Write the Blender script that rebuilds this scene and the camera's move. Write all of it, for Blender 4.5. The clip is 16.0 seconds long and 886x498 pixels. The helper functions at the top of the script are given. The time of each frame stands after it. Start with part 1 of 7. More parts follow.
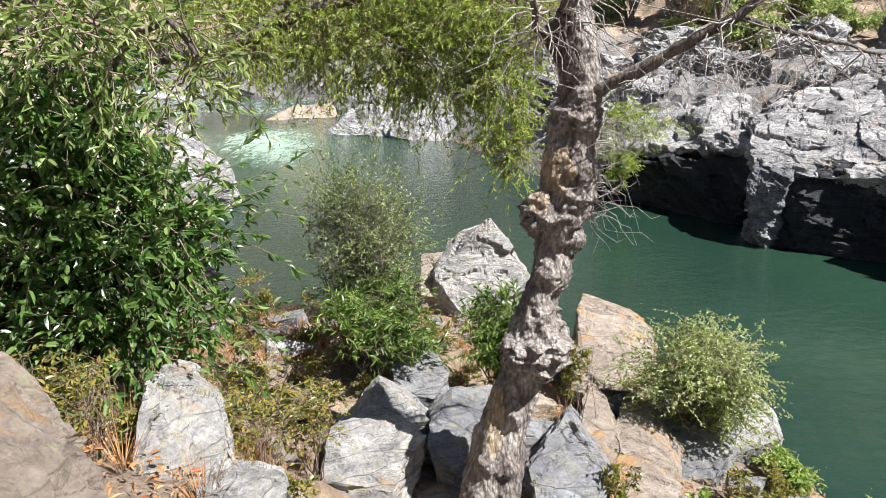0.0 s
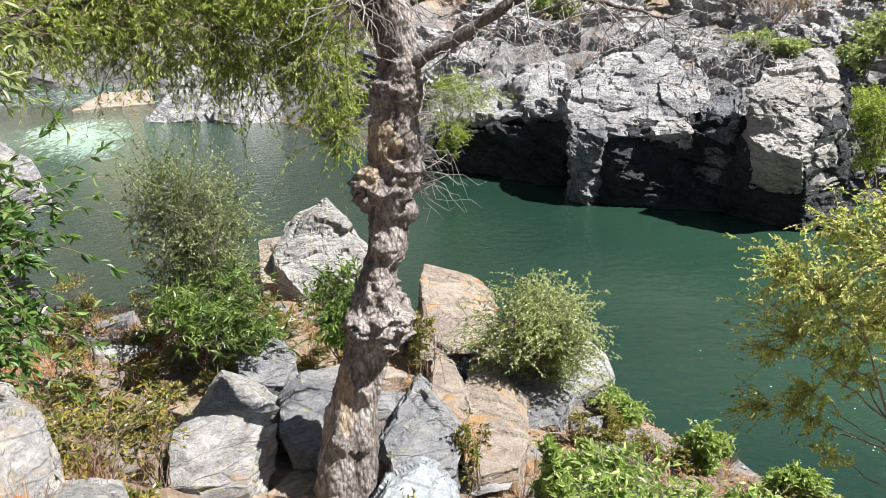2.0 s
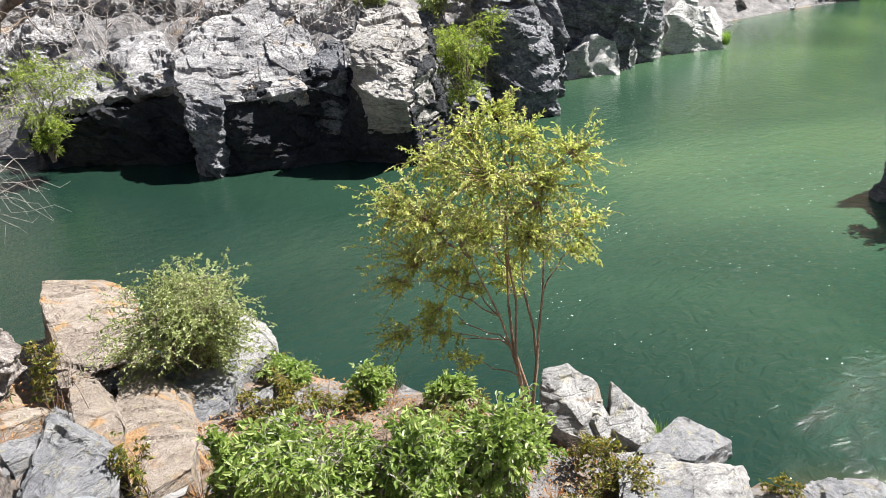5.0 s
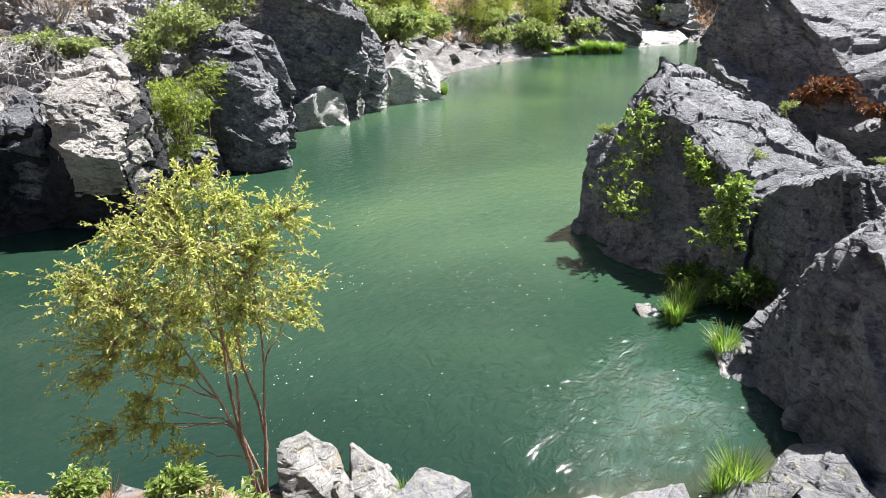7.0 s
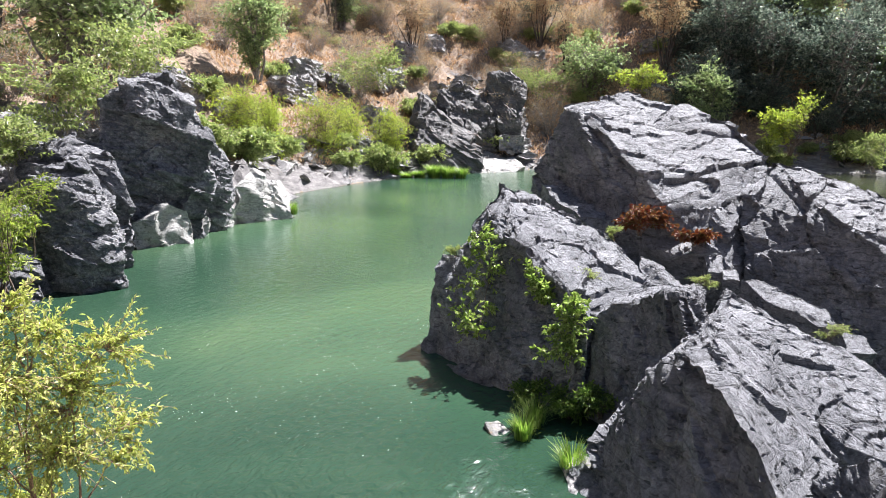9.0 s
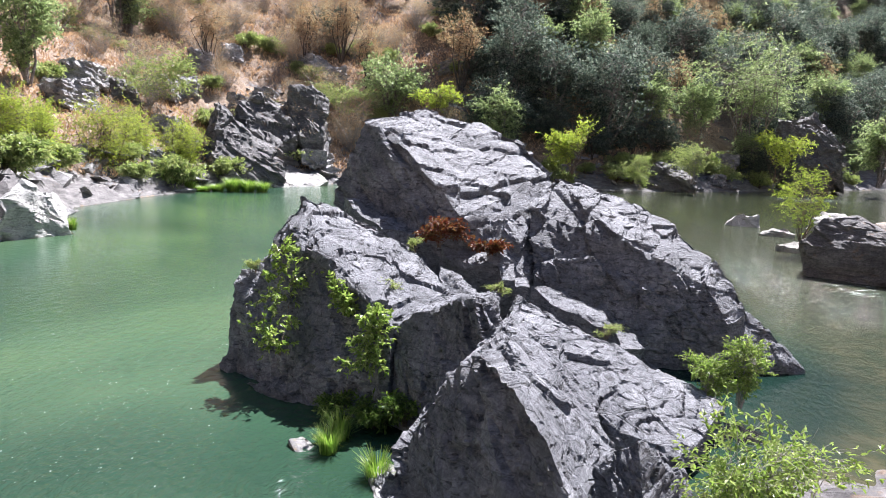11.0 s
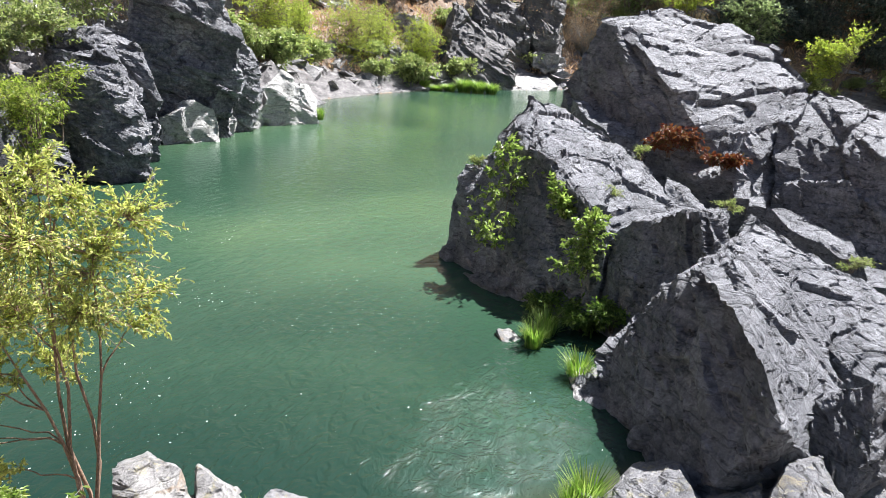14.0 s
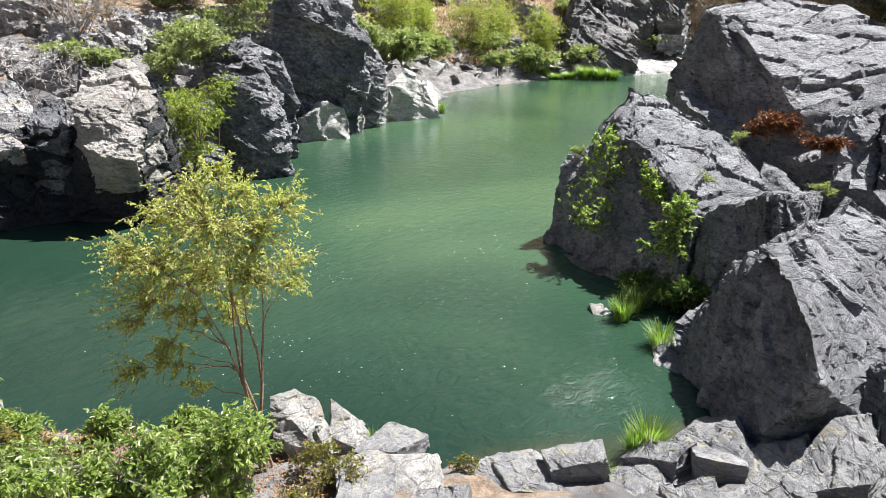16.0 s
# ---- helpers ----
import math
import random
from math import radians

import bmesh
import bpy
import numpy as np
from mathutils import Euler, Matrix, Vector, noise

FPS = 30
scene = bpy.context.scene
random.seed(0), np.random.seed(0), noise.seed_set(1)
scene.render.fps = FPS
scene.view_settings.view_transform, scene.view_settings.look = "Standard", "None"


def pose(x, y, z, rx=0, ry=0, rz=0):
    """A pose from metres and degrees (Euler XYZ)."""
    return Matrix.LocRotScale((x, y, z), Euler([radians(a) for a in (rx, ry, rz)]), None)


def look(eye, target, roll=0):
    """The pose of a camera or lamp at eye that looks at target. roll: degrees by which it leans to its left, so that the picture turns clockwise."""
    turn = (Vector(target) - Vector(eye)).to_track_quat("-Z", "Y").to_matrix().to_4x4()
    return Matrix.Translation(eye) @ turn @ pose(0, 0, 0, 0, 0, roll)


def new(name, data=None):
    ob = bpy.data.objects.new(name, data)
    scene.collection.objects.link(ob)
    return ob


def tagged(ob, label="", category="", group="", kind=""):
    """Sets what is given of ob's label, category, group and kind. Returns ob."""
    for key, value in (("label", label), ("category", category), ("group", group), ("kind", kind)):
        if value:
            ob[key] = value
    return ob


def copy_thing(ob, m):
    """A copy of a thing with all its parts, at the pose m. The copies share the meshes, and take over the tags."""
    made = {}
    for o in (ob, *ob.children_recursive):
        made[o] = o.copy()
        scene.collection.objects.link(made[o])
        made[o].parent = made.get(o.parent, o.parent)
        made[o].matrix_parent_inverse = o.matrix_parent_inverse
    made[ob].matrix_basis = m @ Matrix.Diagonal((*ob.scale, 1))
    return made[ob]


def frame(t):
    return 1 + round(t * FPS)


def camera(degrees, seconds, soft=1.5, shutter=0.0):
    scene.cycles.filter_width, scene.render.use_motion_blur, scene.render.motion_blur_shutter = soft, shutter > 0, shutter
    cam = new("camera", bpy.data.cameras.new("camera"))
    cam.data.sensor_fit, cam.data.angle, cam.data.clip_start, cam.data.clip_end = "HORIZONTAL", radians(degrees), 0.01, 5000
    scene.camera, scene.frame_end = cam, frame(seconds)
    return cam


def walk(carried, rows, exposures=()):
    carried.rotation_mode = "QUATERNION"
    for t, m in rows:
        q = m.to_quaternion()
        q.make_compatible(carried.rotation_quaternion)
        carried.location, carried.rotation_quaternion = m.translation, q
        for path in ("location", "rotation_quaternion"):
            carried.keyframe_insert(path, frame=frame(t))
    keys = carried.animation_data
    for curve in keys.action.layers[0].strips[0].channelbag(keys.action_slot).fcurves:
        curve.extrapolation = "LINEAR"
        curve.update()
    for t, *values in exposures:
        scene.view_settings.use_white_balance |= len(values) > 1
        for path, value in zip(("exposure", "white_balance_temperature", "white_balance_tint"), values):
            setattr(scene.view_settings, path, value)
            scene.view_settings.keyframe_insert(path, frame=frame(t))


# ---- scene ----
# ---- camera ----
cam = camera(63.6, 16.0, soft=0.4)
ROWS = [
    (0.0, -0.000, 0.000, 4.500, 73.47, -0.48, 0.15),
    (0.5, 0.017, 0.012, 4.498, 73.06, -0.45, -3.08),
    (1.0, 0.023, 0.009, 4.496, 72.61, -0.21, -6.25),
    (1.5, 0.044, 0.004, 4.490, 72.13, 0.21, -9.63),
    (2.0, 0.056, 0.002, 4.486, 71.63, 0.85, -13.35),
    (2.5, 0.069, -0.012, 4.485, 70.99, 1.58, -17.48),
    (3.0, 0.090, -0.019, 4.487, 70.27, 2.21, -21.98),
    (3.5, 0.097, -0.038, 4.494, 69.44, 2.61, -26.93),
    (4.0, 0.119, -0.043, 4.481, 68.62, 3.00, -32.36),
    (6.5, 0.644, -0.140, 4.566, 68.10, 3.27, -58.15),
    (7.0, 0.678, -0.144, 4.555, 70.09, 1.75, -63.22),
    (7.5, 0.697, -0.154, 4.564, 74.31, 0.51, -67.95),
    (8.0, 0.678, -0.155, 4.579, 75.90, -0.30, -70.46),
    (8.5, 0.664, -0.166, 4.598, 77.79, -0.66, -72.05),
    (9.0, 0.705, -0.158, 4.598, 79.39, -0.77, -74.81),
    (9.5, 0.682, -0.171, 4.607, 80.59, -0.71, -79.87),
    (10.0, 0.699, -0.179, 4.610, 81.45, -0.59, -86.26),
    (12.5, 0.687, -0.270, 4.404, 80.80, -3.16, -91.53),
    (13.0, 0.710, -0.282, 4.401, 78.70, -4.29, -85.16),
    (13.5, 0.707, -0.261, 4.393, 75.71, -4.41, -78.19),
    (14.0, 0.686, -0.220, 4.404, 72.79, -3.75, -72.14),
    (14.5, 0.686, -0.210, 4.406, 70.83, -2.67, -67.95),
    (15.0, -0.371, -1.009, 4.756, 70.98, -0.86, -64.36),
    (15.5, -0.497, -1.077, 4.773, 71.20, -0.50, -63.30),
    (16.0, -0.486, -1.110, 4.774, 71.51, -0.37, -62.58),
]
walk(cam, [(t, pose(x, y, z, rx, ry, rz)) for t, x, y, z, rx, ry, rz in ROWS], exposures=[(0.0, 0.86, 6320, 10), (4.0, 0.88, 6350, 10), (7.0, 1.0, 6320, 11), (9.0, 1.12, 6200, 15), (12.5, 1.14, 6000, 18), (14.0, 1.06, 6150, 13), (16.0, 0.92, 6350, 10)])

# ---- sky and sun ----
SUN_AZ, SUN_EL = 114.0, 54.0   # degrees east of north (+y), degrees up
world = bpy.data.worlds.new("world")
scene.world = world
world.use_nodes = True
wt = world.node_tree
sky = wt.nodes.new("ShaderNodeTexSky")
sky.sky_type, sky.sun_disc = "NISHITA", False
sky.sun_elevation, sky.sun_rotation = radians(SUN_EL), radians(SUN_AZ)
wt.links.new(sky.outputs[0], wt.nodes["Background"].inputs[0])
wt.nodes["Background"].inputs[1].default_value = 0.047
sun = new("sun", bpy.data.lights.new("sun", "SUN"))
sun.data.energy, sun.data.angle, sun.data.color = 6.7, radians(0.5), (1.0, 0.97, 0.925)
sv = Vector((math.sin(radians(SUN_AZ)) * math.cos(radians(SUN_EL)), math.cos(radians(SUN_AZ)) * math.cos(radians(SUN_EL)), math.sin(radians(SUN_EL))))
sun.matrix_world = look(sv * 100, (0, 0, 0))


# ---- materials ----
def mat_new(name):
    m = bpy.data.materials.new(name)
    m.use_nodes = True
    nt = m.node_tree
    return m, nt, nt.nodes["Principled BSDF"]


def noise_node(nt, scale, detail=6.0, rough=0.6, vec=None, dist=0.0):
    n = nt.nodes.new("ShaderNodeTexNoise")
    n.inputs["Scale"].default_value, n.inputs["Detail"].default_value, n.inputs["Roughness"].default_value = scale, detail, rough
    n.inputs["Distortion"].default_value = dist
    if vec is not None:
        nt.links.new(vec, n.inputs["Vector"])
    return n.outputs["Fac"]


def ramp(nt, fac, stops):
    r = nt.nodes.new("ShaderNodeValToRGB")
    el = r.color_ramp.elements
    while len(el) < len(stops):
        el.new(0.5)
    for e, (p, c) in zip(el, stops):
        e.position, e.color = p, (*c, 1.0) if len(c) == 3 else c
    nt.links.new(fac, r.inputs[0])
    return r.outputs[0]


def mixc(nt, fac, a, b, mode="MIX"):
    n = nt.nodes.new("ShaderNodeMix")
    n.data_type, n.blend_type = "RGBA", mode
    for sock, v in ((n.inputs[0], fac), (n.inputs[6], a), (n.inputs[7], b)):
        if isinstance(v, (int, float)):
            sock.default_value = v
        elif isinstance(v, tuple):
            sock.default_value = (*v, 1.0)
        else:
            nt.links.new(v, sock)
    return n.outputs[2]


def mathn(nt, op, a, b=0.0):
    n = nt.nodes.new("ShaderNodeMath")
    n.operation = op
    for sock, v in zip(n.inputs, (a, b)):
        if isinstance(v, (int, float)):
            sock.default_value = v
        else:
            nt.links.new(v, sock)
    return n.outputs[0]


def bump(nt, bsdf, h, strength, dist):
    b = nt.nodes.new("ShaderNodeBump")
    b.inputs["Strength"].default_value, b.inputs["Distance"].default_value = strength, dist
    nt.links.new(h, b.inputs["Height"])
    nt.links.new(b.outputs[0], bsdf.inputs["Normal"])


def position(nt, scale=(1, 1, 1), rot=(0, 0, 0)):
    g = nt.nodes.new("ShaderNodeNewGeometry")
    m = nt.nodes.new("ShaderNodeMapping")
    m.inputs["Scale"].default_value = scale
    m.inputs["Rotation"].default_value = rot
    nt.links.new(g.outputs["Position"], m.inputs[0])
    return m.outputs[0]


def rock_material(name, dark, mid, light, stain=None, stain_cut=0.62, size=1.0, beds=(0.9, -0.35, 0.5), rough=0.72, lichen=None, ruled=1.0, fract=0.35, pitted=0.6):
    """Layered slate: colour bands along the bedding, blotches, speckle, stains and fine relief."""
    m, nt, b = mat_new(name)
    p = position(nt, (1 / size,) * 3)
    big = noise_node(nt, 0.9, 5, 0.6, p, 0.4)
    beds_p = position(nt, (0.8 / size, 0.8 / size, 5.0 / size), beds)
    band = noise_node(nt, 1.6, 8, 0.65, beds_p, 0.3)
    fine = noise_node(nt, 28.0, 8, 0.75, p)
    lam = noise_node(nt, 2.4, 9, 0.7, position(nt, (0.7 / size, 0.7 / size, 16.0 / size), beds), 0.25)
    pits = noise_node(nt, 60.0, 5, 0.8, p)
    grit = noise_node(nt, 9.0, 8, 0.75, p, 0.5)
    f = mathn(nt, "ADD", mathn(nt, "MULTIPLY", big, 0.26 + 0.14 * (1 - ruled)), mathn(nt, "MULTIPLY", band, 0.26 * ruled))
    f = mathn(nt, "ADD", f, mathn(nt, "MULTIPLY", lam, 0.18 * ruled))
    f = mathn(nt, "ADD", f, mathn(nt, "MULTIPLY", fine, 0.18))
    f = mathn(nt, "ADD", f, mathn(nt, "MULTIPLY", grit, 0.20 + 0.28 * (1 - ruled)))
    col = ramp(nt, f, [(0.42, dark), (0.53, mid), (0.66, light)])
    if lichen is not None:
        lf = ramp(nt, noise_node(nt, 5.0, 6, 0.7, p, 0.6), [(0.56, (0, 0, 0)), (0.64, (1, 1, 1))])
        col = mixc(nt, mathn(nt, "MULTIPLY", lf, 0.6), col, lichen)
    if stain is not None:
        sf = ramp(nt, noise_node(nt, 1.3, 6, 0.65, p, 0.8), [(stain_cut, (0, 0, 0)), (stain_cut + 0.1, (1, 1, 1))])
        col = mixc(nt, mathn(nt, "MULTIPLY", sf, 0.75), col, stain)
    crack = nt.nodes.new("ShaderNodeTexVoronoi")
    crack.feature = "DISTANCE_TO_EDGE"
    crack.inputs["Scale"].default_value = 1.1
    nt.links.new(beds_p, crack.inputs["Vector"])
    cf = ramp(nt, crack.outputs["Distance"], [(0.0, (0, 0, 0)), (0.035, (1, 1, 1))])
    split = nt.nodes.new("ShaderNodeTexNoise")
    split.noise_type = "RIDGED_MULTIFRACTAL"
    split.inputs["Scale"].default_value, split.inputs["Detail"].default_value = 1.5, 6.0
    nt.links.new(position(nt, (0.6 / size, 1.2 / size, 2.2 / size), beds), split.inputs["Vector"])
    sp = ramp(nt, split.outputs["Fac"], [(0.72, (1, 1, 1)), (0.9, (0, 0, 0))])
    cf2 = mathn(nt, "MULTIPLY", cf, sp)
    col = mixc(nt, fract, col, mixc(nt, 1.0, col, sp, "MULTIPLY"))
    col = mixc(nt, 1.0, col, mixc(nt, 0.3, (1, 1, 1), cf), "MULTIPLY")
    # chipped pits strung out along the bedding, and hairline joints
    hollow = noise_node(nt, 6.5, 5, 0.62, position(nt, (0.8, 1.0, 2.4), beds), 0.5)
    pk = ramp(nt, hollow, [(0.34, (1, 1, 1)), (0.43, (0, 0, 0))])
    hair = nt.nodes.new("ShaderNodeTexNoise")
    hair.noise_type = "RIDGED_MULTIFRACTAL"
    hair.inputs["Scale"].default_value, hair.inputs["Detail"].default_value = 2.6, 5.0
    nt.links.new(position(nt, (0.5, 0.9, 2.6), beds), hair.inputs["Vector"])
    hk = ramp(nt, hair.outputs["Fac"], [(0.80, (0, 0, 0)), (0.95, (1, 1, 1))])
    worn = mathn(nt, "MULTIPLY", mathn(nt, "MAXIMUM", pk, hk), pitted)
    nt.links.new(mixc(nt, worn, col, mixc(nt, 1.0, col, (0.30, 0.29, 0.28), "MULTIPLY")), b.inputs["Base Color"])
    b.inputs["Roughness"].default_value = rough
    b.inputs["Specular IOR Level"].default_value = 0.45
    h = mathn(nt, "ADD", mathn(nt, "MULTIPLY", fine, 0.5), mathn(nt, "MULTIPLY", band, 0.9 * ruled))
    h = mathn(nt, "ADD", h, mathn(nt, "MULTIPLY", lam, 0.7 * ruled))
    h = mathn(nt, "ADD", h, mathn(nt, "MULTIPLY", grit, 0.6 + 0.9 * (1 - ruled)))
    h = mathn(nt, "ADD", h, mathn(nt, "MULTIPLY", pits, 0.18))
    h = mathn(nt, "ADD", h, mathn(nt, "MULTIPLY", cf2, 0.3))
    h = mathn(nt, "ADD", h, mathn(nt, "MULTIPLY", worn, -0.9))
    bump(nt, b, h, 1.0, 0.05 * size)
    return m


ROCK = {
    "pale": rock_material("pale_rock", (0.08, 0.08, 0.085), (0.30, 0.29, 0.28), (0.62, 0.60, 0.565), (0.34, 0.22, 0.11), 0.60, 0.6, lichen=(0.38, 0.34, 0.18), ruled=0.6, pitted=0.3),
    "tan": rock_material("tan_rock", (0.13, 0.10, 0.08), (0.27, 0.22, 0.18), (0.45, 0.39, 0.33), (0.42, 0.23, 0.08), 0.54, 0.6, lichen=(0.36, 0.33, 0.20), ruled=0.5, pitted=0.3),
    "grey": rock_material("grey_rock", (0.08, 0.08, 0.09), (0.20, 0.20, 0.21), (0.38, 0.37, 0.36), (0.32, 0.27, 0.16), 0.60, 0.6, lichen=(0.36, 0.33, 0.20), ruled=0.6, pitted=0.3),
    "bluish": rock_material("bluish_rock", (0.15, 0.17, 0.19), (0.30, 0.32, 0.34), (0.44, 0.46, 0.47), None, 0.6, 0.5, ruled=0.7, pitted=0.3),
    "dark": rock_material("dark_rock", (0.04, 0.04, 0.044), (0.115, 0.11, 0.108), (0.29, 0.275, 0.26), (0.20, 0.13, 0.08), 0.6, 1.0, ruled=0.7),
    "crag": rock_material("crag_rock", (0.04, 0.043, 0.053), (0.15, 0.152, 0.165), (0.46, 0.455, 0.46), None, 0.62, 1.0, ruled=0.35, fract=0.6),
    # near-black: water stain plus the overhang's shade, both put into the colour
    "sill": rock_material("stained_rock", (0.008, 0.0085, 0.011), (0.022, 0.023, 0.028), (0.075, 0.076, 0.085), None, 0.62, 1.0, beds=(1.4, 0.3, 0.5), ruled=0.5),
    "cliff": rock_material("cliff_rock", (0.05, 0.05, 0.056), (0.27, 0.262, 0.262), (0.64, 0.62, 0.60), (0.40, 0.30, 0.19), 0.60, 1.0, ruled=0.4, fract=0.6),
    "bleached": rock_material("bleached_rock", (0.12, 0.115, 0.11), (0.34, 0.32, 0.295), (0.56, 0.53, 0.49), (0.44, 0.34, 0.22), 0.60, 1.0, ruled=0.3, fract=0.5),
    "island": rock_material("island_rock", (0.062, 0.064, 0.072), (0.17, 0.174, 0.188), (0.38, 0.384, 0.40), None, 0.66, 0.9, (0.65, -0.45, 0.2), ruled=0.4, fract=0.5, pitted=0.8),
    "whitish": rock_material("washed_rock", (0.20, 0.20, 0.20), (0.44, 0.43, 0.41), (0.66, 0.65, 0.62), None, 0.6, 1.0, ruled=0.4),
    "white": rock_material("white_rock", (0.32, 0.30, 0.27), (0.54, 0.52, 0.48), (0.70, 0.68, 0.64), None, 0.6, 1.5, ruled=0.4),
}


def leaf_material(name, cols, rough=0.38, trans=0.42, tint=(1.2, 1.4, 0.85)):
    """Leaves: colour differs from leaf to leaf, some light comes through."""
    m, nt, b = mat_new(name)
    g = nt.nodes.new("ShaderNodeNewGeometry")
    n = len(cols)
    c = ramp(nt, g.outputs["Random Per Island"], [(i / max(n - 1, 1), k) for i, k in enumerate(cols)])
    nt.links.new(c, b.inputs["Base Color"])
    b.inputs["Roughness"].default_value = rough
    tr = nt.nodes.new("ShaderNodeBsdfTranslucent")
    nt.links.new(mixc(nt, 1.0, c, tint, "MULTIPLY"), tr.inputs["Color"])
    mx = nt.nodes.new("ShaderNodeMixShader")
    mx.inputs[0].default_value = trans
    nt.links.new(b.outputs[0], mx.inputs[1])
    nt.links.new(tr.outputs[0], mx.inputs[2])
    nt.links.new(mx.outputs[0], nt.nodes["Material Output"].inputs["Surface"])
    return m


LEAF = {
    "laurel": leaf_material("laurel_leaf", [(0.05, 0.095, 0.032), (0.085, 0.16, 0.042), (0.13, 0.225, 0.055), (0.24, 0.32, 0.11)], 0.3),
    "willow": leaf_material("willow_leaf", [(0.10, 0.14, 0.03), (0.22, 0.29, 0.055), (0.36, 0.42, 0.09), (0.54, 0.55, 0.20)], 0.4, 0.45, (1.25, 1.4, 0.75)),
    "sapling": leaf_material("sapling_leaf", [(0.20, 0.23, 0.08), (0.40, 0.42, 0.16), (0.60, 0.58, 0.24), (0.74, 0.67, 0.30)], 0.38, 0.5),
    "broad": leaf_material("broad_leaf", [(0.14, 0.20, 0.05), (0.23, 0.31, 0.08), (0.33, 0.40, 0.12), (0.46, 0.50, 0.22)]),
    "olive": leaf_material("olive_leaf", [(0.16, 0.19, 0.07), (0.29, 0.33, 0.13), (0.42, 0.45, 0.21), (0.56, 0.56, 0.33)]),
    "sage": leaf_material("sage_leaf", [(0.08, 0.11, 0.045), (0.17, 0.21, 0.08), (0.28, 0.32, 0.14), (0.46, 0.47, 0.28)]),
    "bay": leaf_material("bay_leaf", [(0.045, 0.085, 0.02), (0.09, 0.15, 0.03), (0.16, 0.24, 0.05), (0.30, 0.38, 0.12)], 0.32, 0.38),
    # leaf colour darkened to stand for the shade between the hillside trees
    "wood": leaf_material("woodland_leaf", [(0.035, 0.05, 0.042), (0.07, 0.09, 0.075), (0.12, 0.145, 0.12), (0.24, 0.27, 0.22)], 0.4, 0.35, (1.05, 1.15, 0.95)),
    "weed": leaf_material("weed_leaf", [(0.09, 0.115, 0.03), (0.17, 0.19, 0.05), (0.34, 0.28, 0.05), (0.28, 0.18, 0.085)]),
    "yellow": leaf_material("yellow_leaf", [(0.22, 0.27, 0.06), (0.37, 0.42, 0.08), (0.54, 0.54, 0.11), (0.36, 0.41, 0.15)]),
    "oak": leaf_material("oak_leaf", [(0.15, 0.20, 0.10), (0.26, 0.33, 0.16), (0.38, 0.45, 0.23), (0.50, 0.54, 0.34)], 0.4, 0.45, (1.1, 1.2, 0.9)),
    "brush": leaf_material("brush_leaf", [(0.16, 0.20, 0.09), (0.27, 0.31, 0.13), (0.38, 0.41, 0.18), (0.46, 0.44, 0.26)]),
    "red": leaf_material("red_leaf", [(0.10, 0.025, 0.015), (0.18, 0.055, 0.025), (0.22, 0.10, 0.035), (0.13, 0.11, 0.04)], 0.5, 0.3, (1.1, 0.9, 0.7)),
    "sedge": leaf_material("sedge_blade", [(0.10, 0.18, 0.03), (0.19, 0.30, 0.05), (0.29, 0.39, 0.09), (0.38, 0.41, 0.16)]),
    # lighter copy of the laurel leaf, sunlight on the high sprays given as colour
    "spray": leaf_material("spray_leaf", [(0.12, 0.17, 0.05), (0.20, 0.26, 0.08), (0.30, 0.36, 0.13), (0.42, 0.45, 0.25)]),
    "dry": leaf_material("dry_leaf", [(0.22, 0.12, 0.05), (0.36, 0.18, 0.07), (0.46, 0.29, 0.14), (0.34, 0.12, 0.06)], 0.8, 0.2),
    "straw": leaf_material("straw_blade", [(0.36, 0.23, 0.14), (0.54, 0.38, 0.24), (0.68, 0.52, 0.36), (0.48, 0.30, 0.19)], 0.8, 0.3, (1.1, 1.05, 0.9)),
    "russet": leaf_material("russet_leaf", [(0.28, 0.19, 0.15), (0.46, 0.27, 0.19), (0.58, 0.40, 0.30), (0.52, 0.46, 0.42)], 0.8, 0.3),
    "dark": leaf_material("forest_leaf", [(0.04, 0.06, 0.055), (0.085, 0.115, 0.095), (0.17, 0.21, 0.17), (0.36, 0.40, 0.33)], 0.35, 0.42, (1.05, 1.12, 1.0)),
}


def bark_material(name, dark, mid, light, scale=9.0, relief=0.03, scales=3.2):
    m, nt, b = mat_new(name)
    p = position(nt, (1, 1, 0.45))
    a = noise_node(nt, scale, 8, 0.7, p, 0.8)
    v = nt.nodes.new("ShaderNodeTexVoronoi")
    v.inputs["Scale"].default_value = scale * scales
    nt.links.new(p, v.inputs["Vector"])
    patch = noise_node(nt, scale * 0.35, 4, 0.6, p, 0.5)
    fibre = noise_node(nt, scale * 6, 6, 0.75, position(nt, (1, 1, 0.16)), 0.6)
    f = mathn(nt, "ADD", mathn(nt, "MULTIPLY", a, 0.4), mathn(nt, "ADD", mathn(nt, "MULTIPLY", patch, 0.3), mathn(nt, "MULTIPLY", fibre, 0.3)))
    crev = ramp(nt, mathn(nt, "ADD", v.outputs["Distance"], mathn(nt, "MULTIPLY", fibre, 0.5)), [(0.5, (1, 1, 1)), (1.0, (0.3, 0.27, 0.25))])
    nt.links.new(mixc(nt, 0.6, ramp(nt, f, [(0.40, dark), (0.5, mid), (0.60, light)]), crev, "MULTIPLY"), b.inputs["Base Color"])
    b.inputs["Roughness"].default_value = 0.9
    h = mathn(nt, "ADD", mathn(nt, "ADD", a, mathn(nt, "MULTIPLY", fibre, 0.8)), mathn(nt, "MULTIPLY", v.outputs["Distance"], -0.9))
    bump(nt, b, h, 0.9, relief)
    return m


